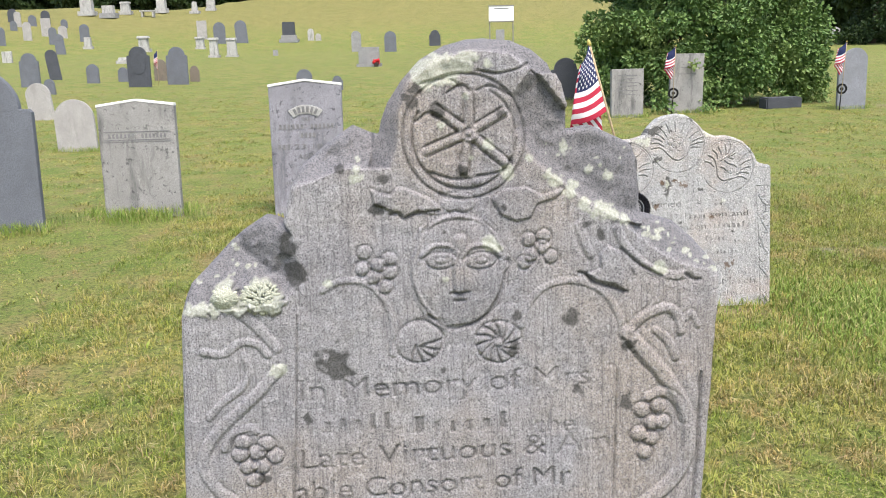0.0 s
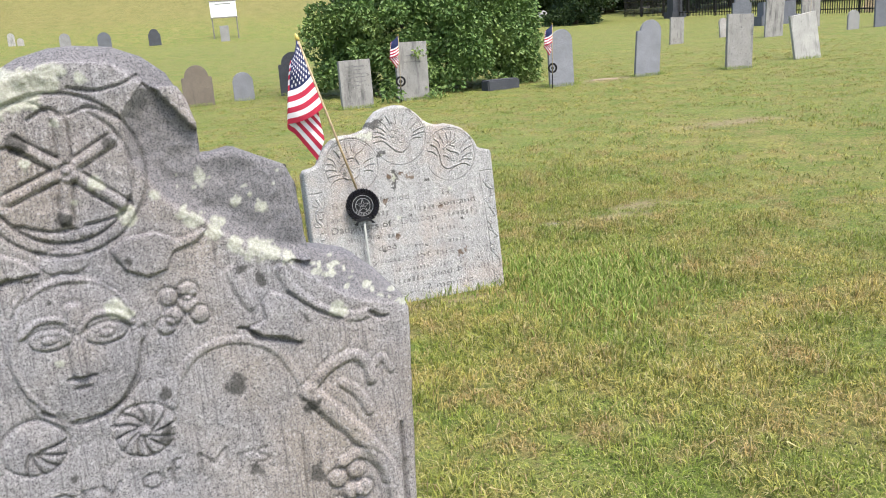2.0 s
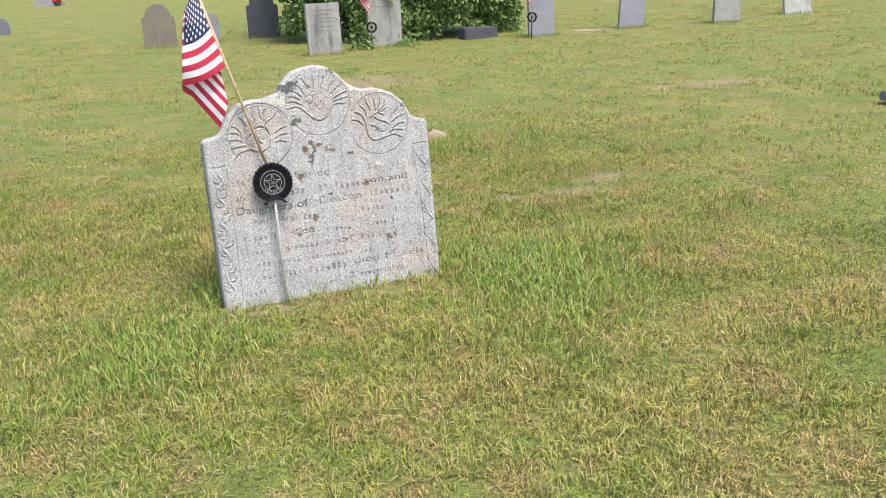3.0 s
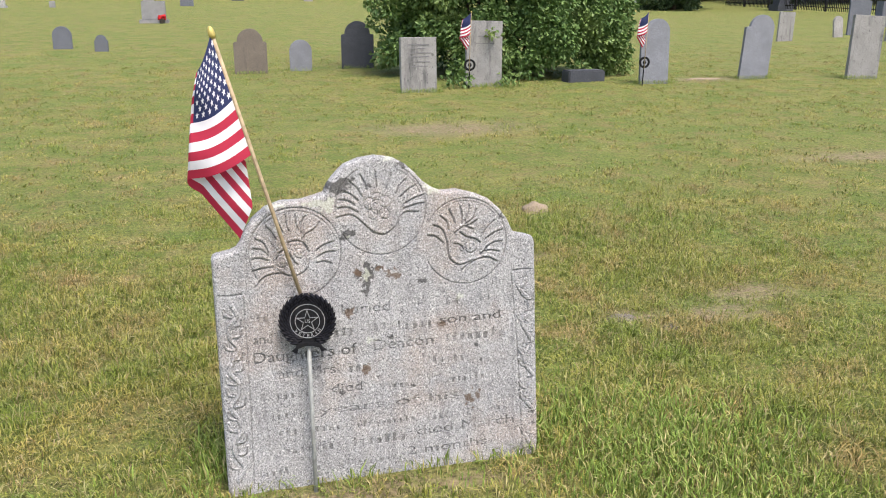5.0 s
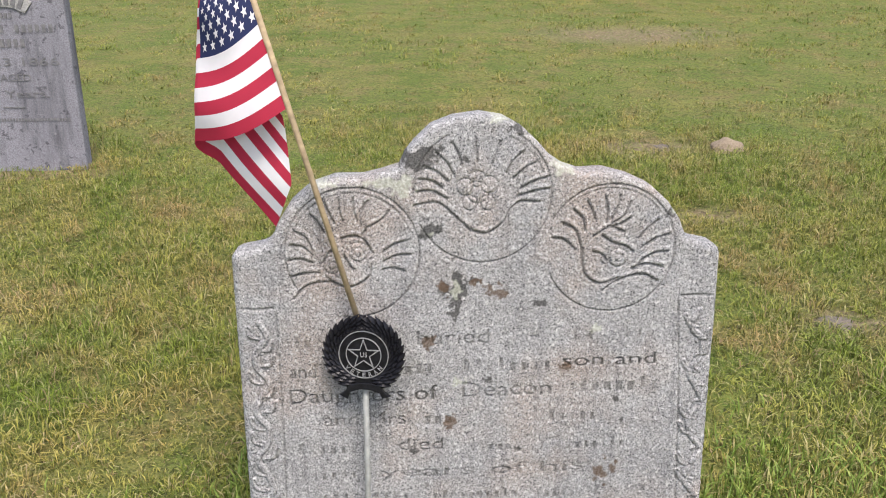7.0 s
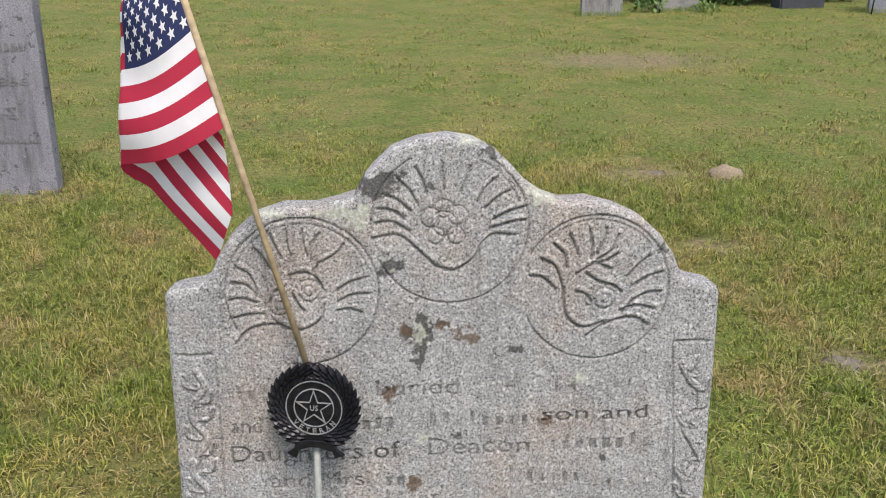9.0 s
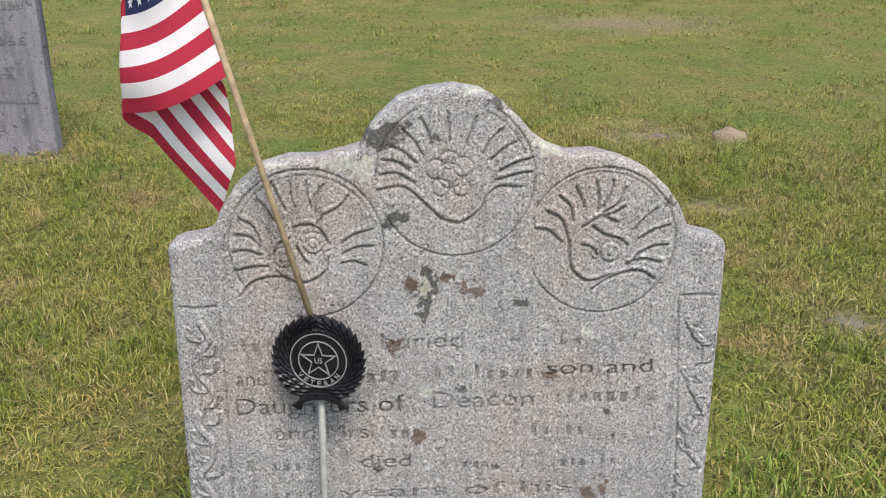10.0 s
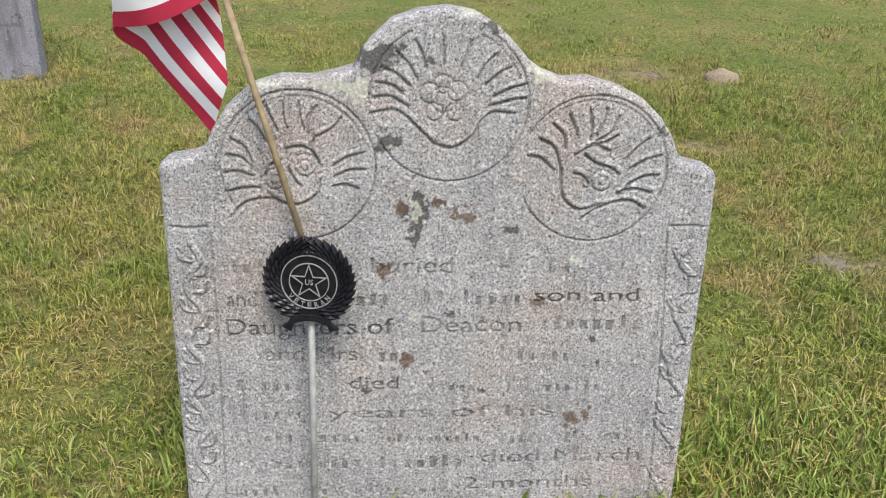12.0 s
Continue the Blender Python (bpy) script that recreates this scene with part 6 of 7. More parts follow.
def flag_on_staff(size, foot, staff_top, label, stars=True, close=1.0):
    """A limp cotton flag of stars and stripes on a leaning staff. size: hoist in metres."""
    root = new("flag", None)
    root.location = foot
    base, top = Vector(foot), Vector(staff_top)
    up = (top - base).normalized()
    length = (top - base).length
    pole = part("staff", tube([(0, 0, 0), up * length * 0.5, up * (length - 0.03 * size)], [0.0052 * size / 0.305] * 3, 10), WOOD, root, smooth=True)
    t = up * length
    part("finial", tube([t - up * 0.1 * size, t - up * 0.07 * size, t - up * 0.02 * size, t], [0.007 * size / 0.3, 0.009 * size / 0.3, 0.007 * size / 0.3, 0.002 * size / 0.3], 10), GOLD, root, "small gilt tip", True)
    h0 = up * (length - 0.05 * size)
    k = size / 0.305

    foot_ = h0 - up * size
    crease = ((-0.12, 0.2), (-0.135, 0.14), (-0.15, 0.04), (-0.161, -0.058))
    fly_end = ((-0.03, 0.04), (-0.018, -0.03), (-0.008, -0.14), (-0.045, -0.228))

    def along(line, u):
        q = min(u * 3, 2.9999)
        a, b = line[int(q)], line[int(q) + 1]
        f = q - int(q)
        return foot_ + Vector(((a[0] + (b[0] - a[0]) * f) * k * close, 0, (a[1] + (b[1] - a[1]) * f) * k))

    def at(u, v):
        """The upper half hangs out to a soft crease, from which the fly falls back behind it."""
        hoist, fold, end = h0 - up * (u * size), along(crease, u), along(fly_end, u)
        if v < 0.44:
            w = v / 0.44
            p = hoist.lerp(fold, w)
            p.z -= 0.012 * k * math.sin(math.pi * w)
            p.y += k * (-0.022 * math.sin(math.pi * w) + 0.008 * math.sin(11 * u + 2.5 * w) * w)
        else:
            w = (v - 0.44) / 0.56
            p = fold.lerp(end, w)
            p.x -= 0.012 * k * math.sin(math.pi * min(1, 4 * w))
            p.y += k * (0.034 * math.sin(math.pi / 2 * min(1, 3.5 * w)) + 0.01 * math.sin(10 * u + 3 * w + 1) * min(1, 2 * w))
        return p

    rows, cols = 52, 44
    V = [tuple(at(i / rows, j / cols)) for i in range(rows + 1) for j in range(cols + 1)]
    F, mats = [], []
    for i in range(rows):
        for j in range(cols):
            a = i * (cols + 1) + j
            F.append((a, a + 1, a + cols + 2, a + cols + 1))
            stripe = i * 13 // rows
            mats.append(2 if stripe < 7 and j < 0.4 * cols else stripe % 2)
    me = bpy.data.meshes.new("cloth")
    me.from_pydata(V, [], F)
    for m in (RED, WHITE, BLUE):
        me.materials.append(m)
    me.polygons.foreach_set("material_index", mats)
    me.polygons.foreach_set("use_smooth", [True] * len(F))
    cloth = new("cloth", me)
    cloth.parent = root
    tagged(cloth, "limp red, white and blue cotton cloth")
    if stars:
        bm = bmesh.new()
        for r in range(9):
            for c in range(6 if r % 2 == 0 else 5):
                cu, cv = (r + 1) / 10 * 7 / 13, (c * 2 + (1 if r % 2 == 0 else 2)) / 12 * 0.4
                for side in (-1, 1):
                    ring = []
                    mid = at(cu, cv)
                    n = (at(cu + 0.01, cv) - mid).cross(at(cu, cv + 0.01) - mid).normalized() * (0.0011 * k * side)
                    for q in range(10):
                        rad = 0.0095 if q % 2 == 0 else 0.0042
                        ang = math.pi * q / 5
                        ring.append(bm.verts.new(at(cu - rad * math.cos(ang) / 0.305, cv + rad * math.sin(ang) / 0.457) + n))
                    hub = bm.verts.new(mid + n)
                    for q in range(10):
                        bm.faces.new((ring[q], ring[(q + 1) % 10], hub))
        tagged(part("star_field", bm, WHITE, cloth, "white printed stars on navy"), kind="stuff")
    return tagged(root, label, "flag", "small flags at graves")


flag_on_staff(0.305, (0.869, 3.802, 0.5), (0.674, 3.868, 1.212), "small striped and starred flag hanging limp from a wooden staff")


def words_mesh(words, width, tall, depth):
    cu = bpy.data.curves.new("words", "FONT")
    cu.body, cu.size, cu.resolution_u, cu.align_x = words, 1.0, 2, "CENTER"
    cu.extrude = 0.5
    ob = bpy.data.objects.new("words", cu)
    me = bpy.data.meshes.new_from_object(ob)
    xs = [v.co.x for v in me.vertices]
    sx = width / (max(xs) - min(xs))
    for v in me.vertices:
        v.co = (v.co.x * sx, -v.co.z * depth * 2 - 0.001, v.co.y * tall / 0.73)
    bpy.data.objects.remove(ob)
    return me


def ring(r0, r1, y0, y1, cx=0.0, cz=0.0, sides=48):
    bm = bmesh.new()
    loops = [[bm.verts.new((cx + r * math.cos(2 * math.pi * i / sides), y, cz + r * math.sin(2 * math.pi * i / sides))) for i in range(sides)] for r, y in ((r0, y0), (r1, y0), (r1, y1), (r0, y1))]
    for a, b in zip(loops, loops[1:] + loops[:1]):
        for i in range(sides):
            bm.faces.new((a[i], a[(i + 1) % sides], b[(i + 1) % sides], b[i]))
    bmesh.ops.recalc_face_normals(bm, faces=bm.faces)
    return bm


def leaf_bm(length, width, lift):
    """A pointed cast leaf with a raised midrib."""
    bm = bmesh.new()
    rib, lo, hi = [], [], []
    for i in range(6):
        t = i / 5
        w = width * math.sin(math.pi * min(1, 0.12 + 0.88 * t)) * (1 - 0.15 * t)
        rib.append(bm.verts.new((length * t, -lift * math.sin(math.pi * (0.15 + 0.8 * t)), 0)))
        lo.append(bm.verts.new((length * t, 0.0, -w)))
        hi.append(bm.verts.new((length * t, 0.0, w)))
    for i in range(5):
        bm.faces.new((lo[i], lo[i + 1], rib[i + 1], rib[i]))
        bm.faces.new((rib[i], rib[i + 1], hi[i + 1], hi[i]))
    under = [bm.verts.new((v.co.x, 0.003, v.co.z)) for v in lo + hi[::-1]]
    edge = lo + hi[::-1]
    for i in range(len(edge)):
        bm.faces.new((edge[i], edge[(i + 1) % len(edge)], under[(i + 1) % len(edge)], under[i]))
    bmesh.ops.recalc_face_normals(bm, faces=bm.faces)
    return bm


def grave_marker():
    root = new("grave_marker", None)
    root.matrix_basis = pose(0.87, 3.722, 0.0, -7.3, -0.6, -6)
    C = 0.478
    part("stake", tube([(0, 0.006, -0.08), (0, 0.006, 0.2), (0, 0.006, C - 0.05)], 0.0055, 10), ROD, root, "pale weathered metal stake", True)
    disc = bmesh.new()
    bmesh.ops.create_cone(disc, cap_ends=True, segments=48, radius1=0.0585, radius2=0.0565, depth=0.008)
    bmesh.ops.rotate(disc, verts=disc.verts, matrix=Matrix.Rotation(radians(90), 3, "X"))
    bmesh.ops.translate(disc, verts=disc.verts, vec=(0, 0.0, C))
    medal = part("medallion", disc, IRON, root)
    part("rim", ring(0.0435, 0.045, -0.0035, -0.0062, 0, C), WORN, medal, "worn bright raised rim")
    part("rim", ring(0.0305, 0.032, -0.0035, -0.0062, 0, C), WORN, medal, "worn bright raised rim")
    star = bmesh.new()
    for r_out, r_in, y in ((0.0305, 0.0118, -0.0062),):
        outer = [star.verts.new((r * math.sin(math.pi * i / 5), y, C + r * math.cos(math.pi * i / 5))) for i, r in enumerate([r_out, r_in] * 5)]
        inner = [star.verts.new((r * math.sin(math.pi * i / 5), y, C + r * math.cos(math.pi * i / 5))) for i, r in enumerate([r_out - 0.005, r_in - 0.0016] * 5)]
        low_o = [star.verts.new((v.co.x, -0.0035, v.co.z)) for v in outer]
        low_i = [star.verts.new((v.co.x, -0.0035, v.co.z)) for v in inner]
        for i in range(10):
            j = (i + 1) % 10
            star.faces.new((outer[i], outer[j], inner[j], inner[i]))
            star.faces.new((outer[i], low_o[i], low_o[j], outer[j]))
            star.faces.new((inner[i], inner[j], low_i[j], low_i[i]))
    bmesh.ops.recalc_face_normals(star, faces=star.faces)
    part("star", star, WORN, medal, "worn bright star outline")
    us = words_mesh("US", 0.0125, 0.0095, 0.0008)
    us.materials.append(WORN)
    ob = new("lettering", us)
    ob.parent, ob.location = medal, (0, -0.0045, C - 0.0045)
    tagged(ob, "raised letters US")
    for i, ch in enumerate("VETERAN"):
        me = words_mesh(ch, 0.0062 if ch != "V" else 0.007, 0.0088, 0.0008)
        me.materials.append(WORN)
        a = radians(-90 + (i - 3) * 16.5)
        ob = new("letter", me)
        ob.parent = medal
        ob.matrix_basis = pose(0.0425 * math.cos(a), -0.0045, C + 0.0425 * math.sin(a), 0, -math.degrees(a) - 90, 0)
    wreath = leaf_bm(0.03, 0.0062, 0.006)
    me = bpy.data.meshes.new("leaf")
    wreath.to_mesh(me)
    wreath.free()
    me.materials.append(IRON)
    for side in (-1, 1):
        for i in range(15):
            for row, (r, tilt) in enumerate(((0.0475, 10), (0.0545, 16), (0.061, 25))):
                a = -76 + i * 11.2 + row * 4
                if a > 84:
                    continue
                ob = new("leaf", me)
                ob.parent = root
                ra = radians(a)
                heading = a + 90 - tilt
                if side > 0:
                    ob.matrix_basis = pose(r * math.cos(ra), -0.003 - 0.0012 * row, C + r * math.sin(ra), 0, -heading, 0)
                else:
                    ob.matrix_basis = pose(-r * math.cos(ra), -0.003 - 0.0012 * row, C + r * math.sin(ra), 0, heading - 180, 0)
                ob.scale = (0.85, 1, 0.9)
    bow = slab([(-0.045, -0.012), (-0.034, -0.004), (-0.03, 0.008), (-0.012, 0.012), (0.012, 0.012), (0.03, 0.008), (0.036, -0.004), (0.047, -0.012), (0.032, -0.016), (0.028, -0.006), (0.008, -0.0), (-0.008, -0.0), (-0.026, -0.006), (-0.03, -0.02)], 0.008, 0.0015)
    ribbon = part("ribbon", bow, IRON, root)
    ribbon.location = (0, -0.008, C - 0.066)
    tagged(root, "black metal veterans marker with wreath, star and stake", "grave marker")


grave_marker()


# ---- leaves, bushes and trees ----
def leaf_material(name, a, b, c):
    m, nt, bsdf = material(name, 0.5)
    geo = nt.nodes.new("ShaderNodeNewGeometry")
    pick = geo.outputs["Random Per Island"]
    patch = noise_tex(nt, geo.outputs["Position"], 1.1, 3)
    col = mix(nt, pick, a, b)
    col = mix(nt, ramp(nt, patch, (0.5, 0.0), (0.68, 0.7)), col, c)
    nt.links.new(col, bsdf.inputs["Base Color"])
    return m


LEAF = leaf_material("bush_leaves", (0.065, 0.13, 0.034), (0.145, 0.225, 0.065), (0.2, 0.26, 0.075))
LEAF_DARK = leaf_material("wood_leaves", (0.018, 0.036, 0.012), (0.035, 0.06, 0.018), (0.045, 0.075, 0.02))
BARK = plain("bark", (0.09, 0.07, 0.055), 0.95, 0, 0.4, 20)


def foliage(name, centres, radii, count, size, mat, seed, droop=0.35):
    """Folded leaves scattered over and inside a crowd of clumps."""
    rng = np.random.default_rng(seed)
    C, Rr = np.array(centres), np.array(radii)
    weight = Rr ** 2
    pick = rng.choice(len(C), count, p=weight / weight.sum())
    d = rng.normal(size=(count, 3))
    d /= np.linalg.norm(d, axis=1)[:, None]
    r = Rr[pick] * rng.uniform(0.55, 1.12, count)
    p = C[pick] + d * r[:, None] * [1, 1, 0.85]
    keep = p[:, 2] > 0.03
    p, d = p[keep], d[keep]
    n = len(p)
    axis_ = d + rng.normal(scale=0.7, size=(n, 3)) - [0, 0, droop]
    axis_ /= np.linalg.norm(axis_, axis=1)[:, None]
    other = np.cross(axis_, rng.normal(size=(n, 3)))
    other /= np.linalg.norm(other, axis=1)[:, None]
    s = size * rng.uniform(0.6, 1.3, n)[:, None]
    fold = np.cross(axis_, other) * s * 0.14
    v = np.stack([p, p + axis_ * s * 0.5 + other * s * 0.33 + fold, p + axis_ * s, p + axis_ * s * 0.5 - other * s * 0.33 + fold], 1).reshape(-1, 3)
    b = np.arange(n)[:, None] * 4
    t = np.concatenate([b + [0, 1, 2], b + [0, 2, 3]], 1).reshape(-1, 3)
    return raw_mesh(name, v, t, mat)


def bush():
    root = new("bush", None)
    root.location = (4.85, 16.3, gz(4.85, 16.3))
    rng = random.Random(12)
    centres, radii = [], []
    while len(centres) < 165:
        x, y, z = rng.uniform(-1, 1), rng.uniform(-1, 1), rng.uniform(0, 1)
        wide = 1.0 - 0.12 * z
        q = (x / wide) ** 2 + y ** 2
        if q > 1 or q + z ** 3 * 0.3 < 0.25:
            continue
        centres.append((x * 1.95 + 0.12, y * 1.25, 0.22 + z * 3.6))
        radii.append(rng.uniform(0.2, 0.42))
    for k in range(75):
        a = rng.uniform(math.pi * 0.97, math.pi * 2.03)
        centres.append((0.15 + math.cos(a) * rng.uniform(1.5, 2.12), math.sin(a) * rng.uniform(1.05, 1.4), rng.uniform(0.12, 1.5)))
        radii.append(rng.uniform(0.15, 0.32))
    for k in range(26):
        a = rng.uniform(0, 2 * math.pi)
        centres.append((math.cos(a) * rng.uniform(1.7, 2.25), math.sin(a) * 1.4, rng.uniform(0.2, 3.4)))
        radii.append(rng.uniform(0.12, 0.24))
    crown = new("crown", foliage("crown", centres, radii, 100000, 0.078, LEAF, 5))
    crown.parent = root
    for k in range(11):
        a = rng.uniform(0, 2 * math.pi)
        r = rng.uniform(0.2, 1.5)
        x, y = math.cos(a) * r, math.sin(a) * r * 0.7
        part("stem", tube([(x * 0.6, y * 0.6, -0.1), (x * 0.8, y * 0.8, 1.0), (x, y, 2.2), (x * 1.15, y * 1.2, 3.2)], [0.035, 0.028, 0.018, 0.006], 7), BARK, root, smooth=True)
    tagged(root, "tall dense green bush overgrown with vines", "bush")


bush()


def tree(name, height, spread, seed, count, size, mat, label, trunk=1.8, conifer=False):
    root = new(name, None)
    rng = random.Random(seed)
    part("trunk", tube([(0, 0, -0.3), (0.05, 0, height * 0.25), (0.1, 0.08, height * 0.6), (0.12, 0.1, height * 0.92)], [0.028 * height, 0.022 * height, 0.013 * height, 0.004 * height], 9), BARK, root, smooth=True)
    centres, radii = [], []
    for k in range(70):
        z = rng.uniform(trunk / height, 1.0)
        s = (1.05 - z) if conifer else math.sqrt(max(0.05, 1 - (2 * (z - 0.45)) ** 2 * 0.8))
        a, r = rng.uniform(0, 2 * math.pi), spread * s * math.sqrt(rng.uniform(0.08, 1))
        centres.append((math.cos(a) * r, math.sin(a) * r, z * height))
        radii.append(rng.uniform(0.1, 0.2) * spread + 0.15)
        if k % 9 == 0:
            part("limb", tube([(0.05, 0, z * height * 0.8), (math.cos(a) * r * 0.5, math.sin(a) * r * 0.5, z * height * 0.92), (math.cos(a) * r, math.sin(a) * r, z * height)], [0.008 * height, 0.005 * height, 0.002 * height], 6), BARK, root, smooth=True)
    crown = new("crown", foliage("crown", centres, radii, count, size, mat, seed))
    crown.parent = root
    return tagged(root, label, "tree", "trees round the churchyard")


def plant(model, x, y, turn=0.0, scale=1.0, first=False):
    m = pose(x, y, gz(x, y), 0, 0, turn)
    if first:
        model.matrix_basis = m
        return model
    ob = copy_thing(model, m)
    ob.scale = (scale, scale, scale)
    return ob


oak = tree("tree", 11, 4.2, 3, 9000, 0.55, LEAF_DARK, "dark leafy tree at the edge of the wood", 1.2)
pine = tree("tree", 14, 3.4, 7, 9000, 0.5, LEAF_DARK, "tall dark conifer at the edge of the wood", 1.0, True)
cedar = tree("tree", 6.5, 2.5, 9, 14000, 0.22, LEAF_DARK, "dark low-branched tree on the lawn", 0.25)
plant(cedar, 26.3, 53.0, first=True)
plant(oak, -34, 84, first=True)
plant(pine, -29, 86, first=True)
rng = random.Random(31)
for k in range(15):
    plant(rng.choice((oak, pine, oak)), -47 + k * 3.6 + rng.uniform(-1, 1), 88 + rng.uniform(-3, 6), rng.uniform(0, 360), rng.uniform(0.8, 1.2))
for k in range(17):
    plant(rng.choice((oak, pine, oak)), 22 + k * 2.4 + rng.uniform(-1, 1), 74 - k * 2.4 + rng.uniform(-3, 4), rng.uniform(0, 360), rng.uniform(0.8, 1.15))
for k in range(12):
    plant(rng.choice((oak, pine)), -30 + k * 9 + rng.uniform(-2, 2), 106 + rng.uniform(-4, 6), rng.uniform(0, 360), rng.uniform(0.9, 1.3))


# ---- monuments, sign, fences and small things ----
def monument(x, y, parts, label, yaw=0.0, name="monument"):
    """A stone monument of stacked blocks: (part name, width, depth, height, taper, material)."""
    root = new(name, None)
    root.matrix_basis = pose(x, y, gz(x, y) - 0.03, 0, 0, yaw)
    z = 0.0
    for pname, w, d, h, taper, mat in parts:
        bm = bmesh.new()
        bmesh.ops.create_cube(bm, size=1.0)
        for v in bm.verts:
            k = taper if v.co.z > 0 else 1.0
            v.co = Vector((v.co.x * w * k, v.co.y * d * k, z + (v.co.z + 0.5) * h))
        bmesh.ops.bevel(bm, geom=list(bm.edges), offset=0.012, segments=2, affect="EDGES", clamp_overlap=True)
        part(pname, bm, mat, root)
        z += h
    return tagged(root, label, "monument", "monuments up the slope")


W, G, D = MARBLE_WHITE, GRANITE, SLATE_DARK
monument(-12.9, 37.0, (("base", 0.52, 0.4, 0.16, 1, W), ("cap", 0.4, 0.3, 0.12, 0.8, W)), "low white marble base without its stone")
monument(-16.1, 49.7, (("base", 0.72, 0.5, 0.2, 1, W), ("die", 0.5, 0.36, 0.55, 0.95, W), ("cap", 0.66, 0.46, 0.14, 0.85, W)), "white marble block monument with a cap")
monument(-19.5, 50.5, (("base", 0.5, 0.4, 0.18, 1, W), ("die", 0.36, 0.3, 0.5, 0.9, W)), "small white marble monument")
monument(-13.6, 52.1, (("base", 0.56, 0.4, 0.12, 1, W), ("die", 0.46, 0.3, 0.5, 0.95, W), ("cap", 0.56, 0.4, 0.1, 0.9, W)), "white marble monument with a cap")
monument(-10.8, 43.9, (("base", 0.54, 0.4, 0.14, 1, W), ("die", 0.4, 0.3, 0.72, 0.88, W), ("cap", 0.48, 0.36, 0.12, 0.9, W)), "white marble monument with a cap")
monument(-10.1, 44.7, (("base", 0.6, 0.44, 0.12, 1, W), ("die", 0.48, 0.34, 0.72, 0.88, W), ("cap", 0.52, 0.38, 0.12, 0.9, W)), "white marble monument with a cap")
monument(-9.0, 55.9, (("base", 1.17, 0.7, 0.22, 1, G), ("plinth", 0.95, 0.5, 0.24, 0.97, G), ("die", 0.78, 0.32, 0.8, 0.97, D)), "dark polished monument on a grey stepped base")
flowered = monument(-2.4, 33.1, (("base", 0.93, 0.5, 0.14, 1, G), ("die", 0.78, 0.28, 0.6, 0.97, G)), "grey granite monument with red flowers at its foot")
monument(-23.8, 62.2, (("base", 1.1, 0.8, 0.3, 1, W), ("die", 0.8, 0.55, 0.75, 0.95, W), ("cap", 0.5, 0.4, 0.25, 0.7, W)), "broad white marble monument on the crest")
monument(-22.2, 61.8, (("base", 1.1, 0.8, 0.35, 1, G), ("die", 0.75, 0.5, 0.5, 0.97, W)), "pale monument on a stone base")
monument(-21.6, 63.5, (("base", 0.84, 0.6, 0.25, 1, W), ("die", 0.62, 0.42, 0.5, 0.95, W), ("cap", 0.7, 0.5, 0.14, 0.9, W)), "white marble monument with a cap")
monument(-19.5, 65.0, (("base", 0.8, 0.8, 0.35, 1, W), ("die", 0.6, 0.6, 0.7, 0.95, W), ("shaft", 0.48, 0.48, 2.0, 0.6, W)), "white marble obelisk on the crest")
monument(-17.3, 65.6, (("base", 0.7, 0.5, 0.2, 1, W), ("shaft", 0.4, 0.4, 0.65, 0.7, W)), "small white marble obelisk on the crest")
monument(-16.5, 67.2, (("base", 0.72, 0.5, 0.2, 1, W), ("die", 0.6, 0.36, 0.95, 0.95, W)), "white marble monument on the crest")
monument(31.3, 49.2, (("base", 1.0, 1.0, 0.4, 1, D), ("die", 0.7, 0.7, 1.6, 0.95, D), ("cap", 0.95, 0.95, 0.3, 0.8, D)), "tall dark monument beside the fence")
monument(24.5, 31.0, (("base", 1.9, 0.6, 0.4, 1, SLATE), ("die", 1.6, 0.4, 0.55, 0.98, SLATE)), "long low slate monument before the fence")


def bench():
    root = new("bench", None)
    root.matrix_basis = pose(-19.9, 63.0, gz(-19.9, 63.0), 0, 0, 0)
    part("seat", box(0, 0, 0.42, 1.1, 0.4, 0.09, 0.01), MARBLE_WHITE, root)
    for x in (-0.38, 0.38):
        part("leg", box(x, 0, 0.19, 0.14, 0.34, 0.4, 0.01), MARBLE_WHITE, root)
    tagged(root, "white stone bench on the crest", "bench")


bench()


def flower_pot():
    root = new("flowers", None)
    root.matrix_basis = pose(-2.12, 32.72, gz(-2.12, 32.72))
    bm = bmesh.new()
    rng = random.Random(2)
    for k in range(26):
        c = Vector((rng.uniform(-0.11, 0.11), rng.uniform(-0.1, 0.1), rng.uniform(0.12, 0.27)))
        made = bmesh.ops.create_icosphere(bm, subdivisions=1, radius=rng.uniform(0.03, 0.05))["verts"]
        for v in made:
            v.co += c
    part("blooms", bm, plain("red_petals", (0.5, 0.02, 0.025), 0.6), root, "bright red blooms")
    part("pot", tube([(0, 0, 0), (0, 0, 0.16)], [0.07, 0.1], 12), plain("dark_pot", (0.06, 0.05, 0.045)), root)
    tagged(root, "pot of red flowers before a granite monument", "flowers")


flower_pot()


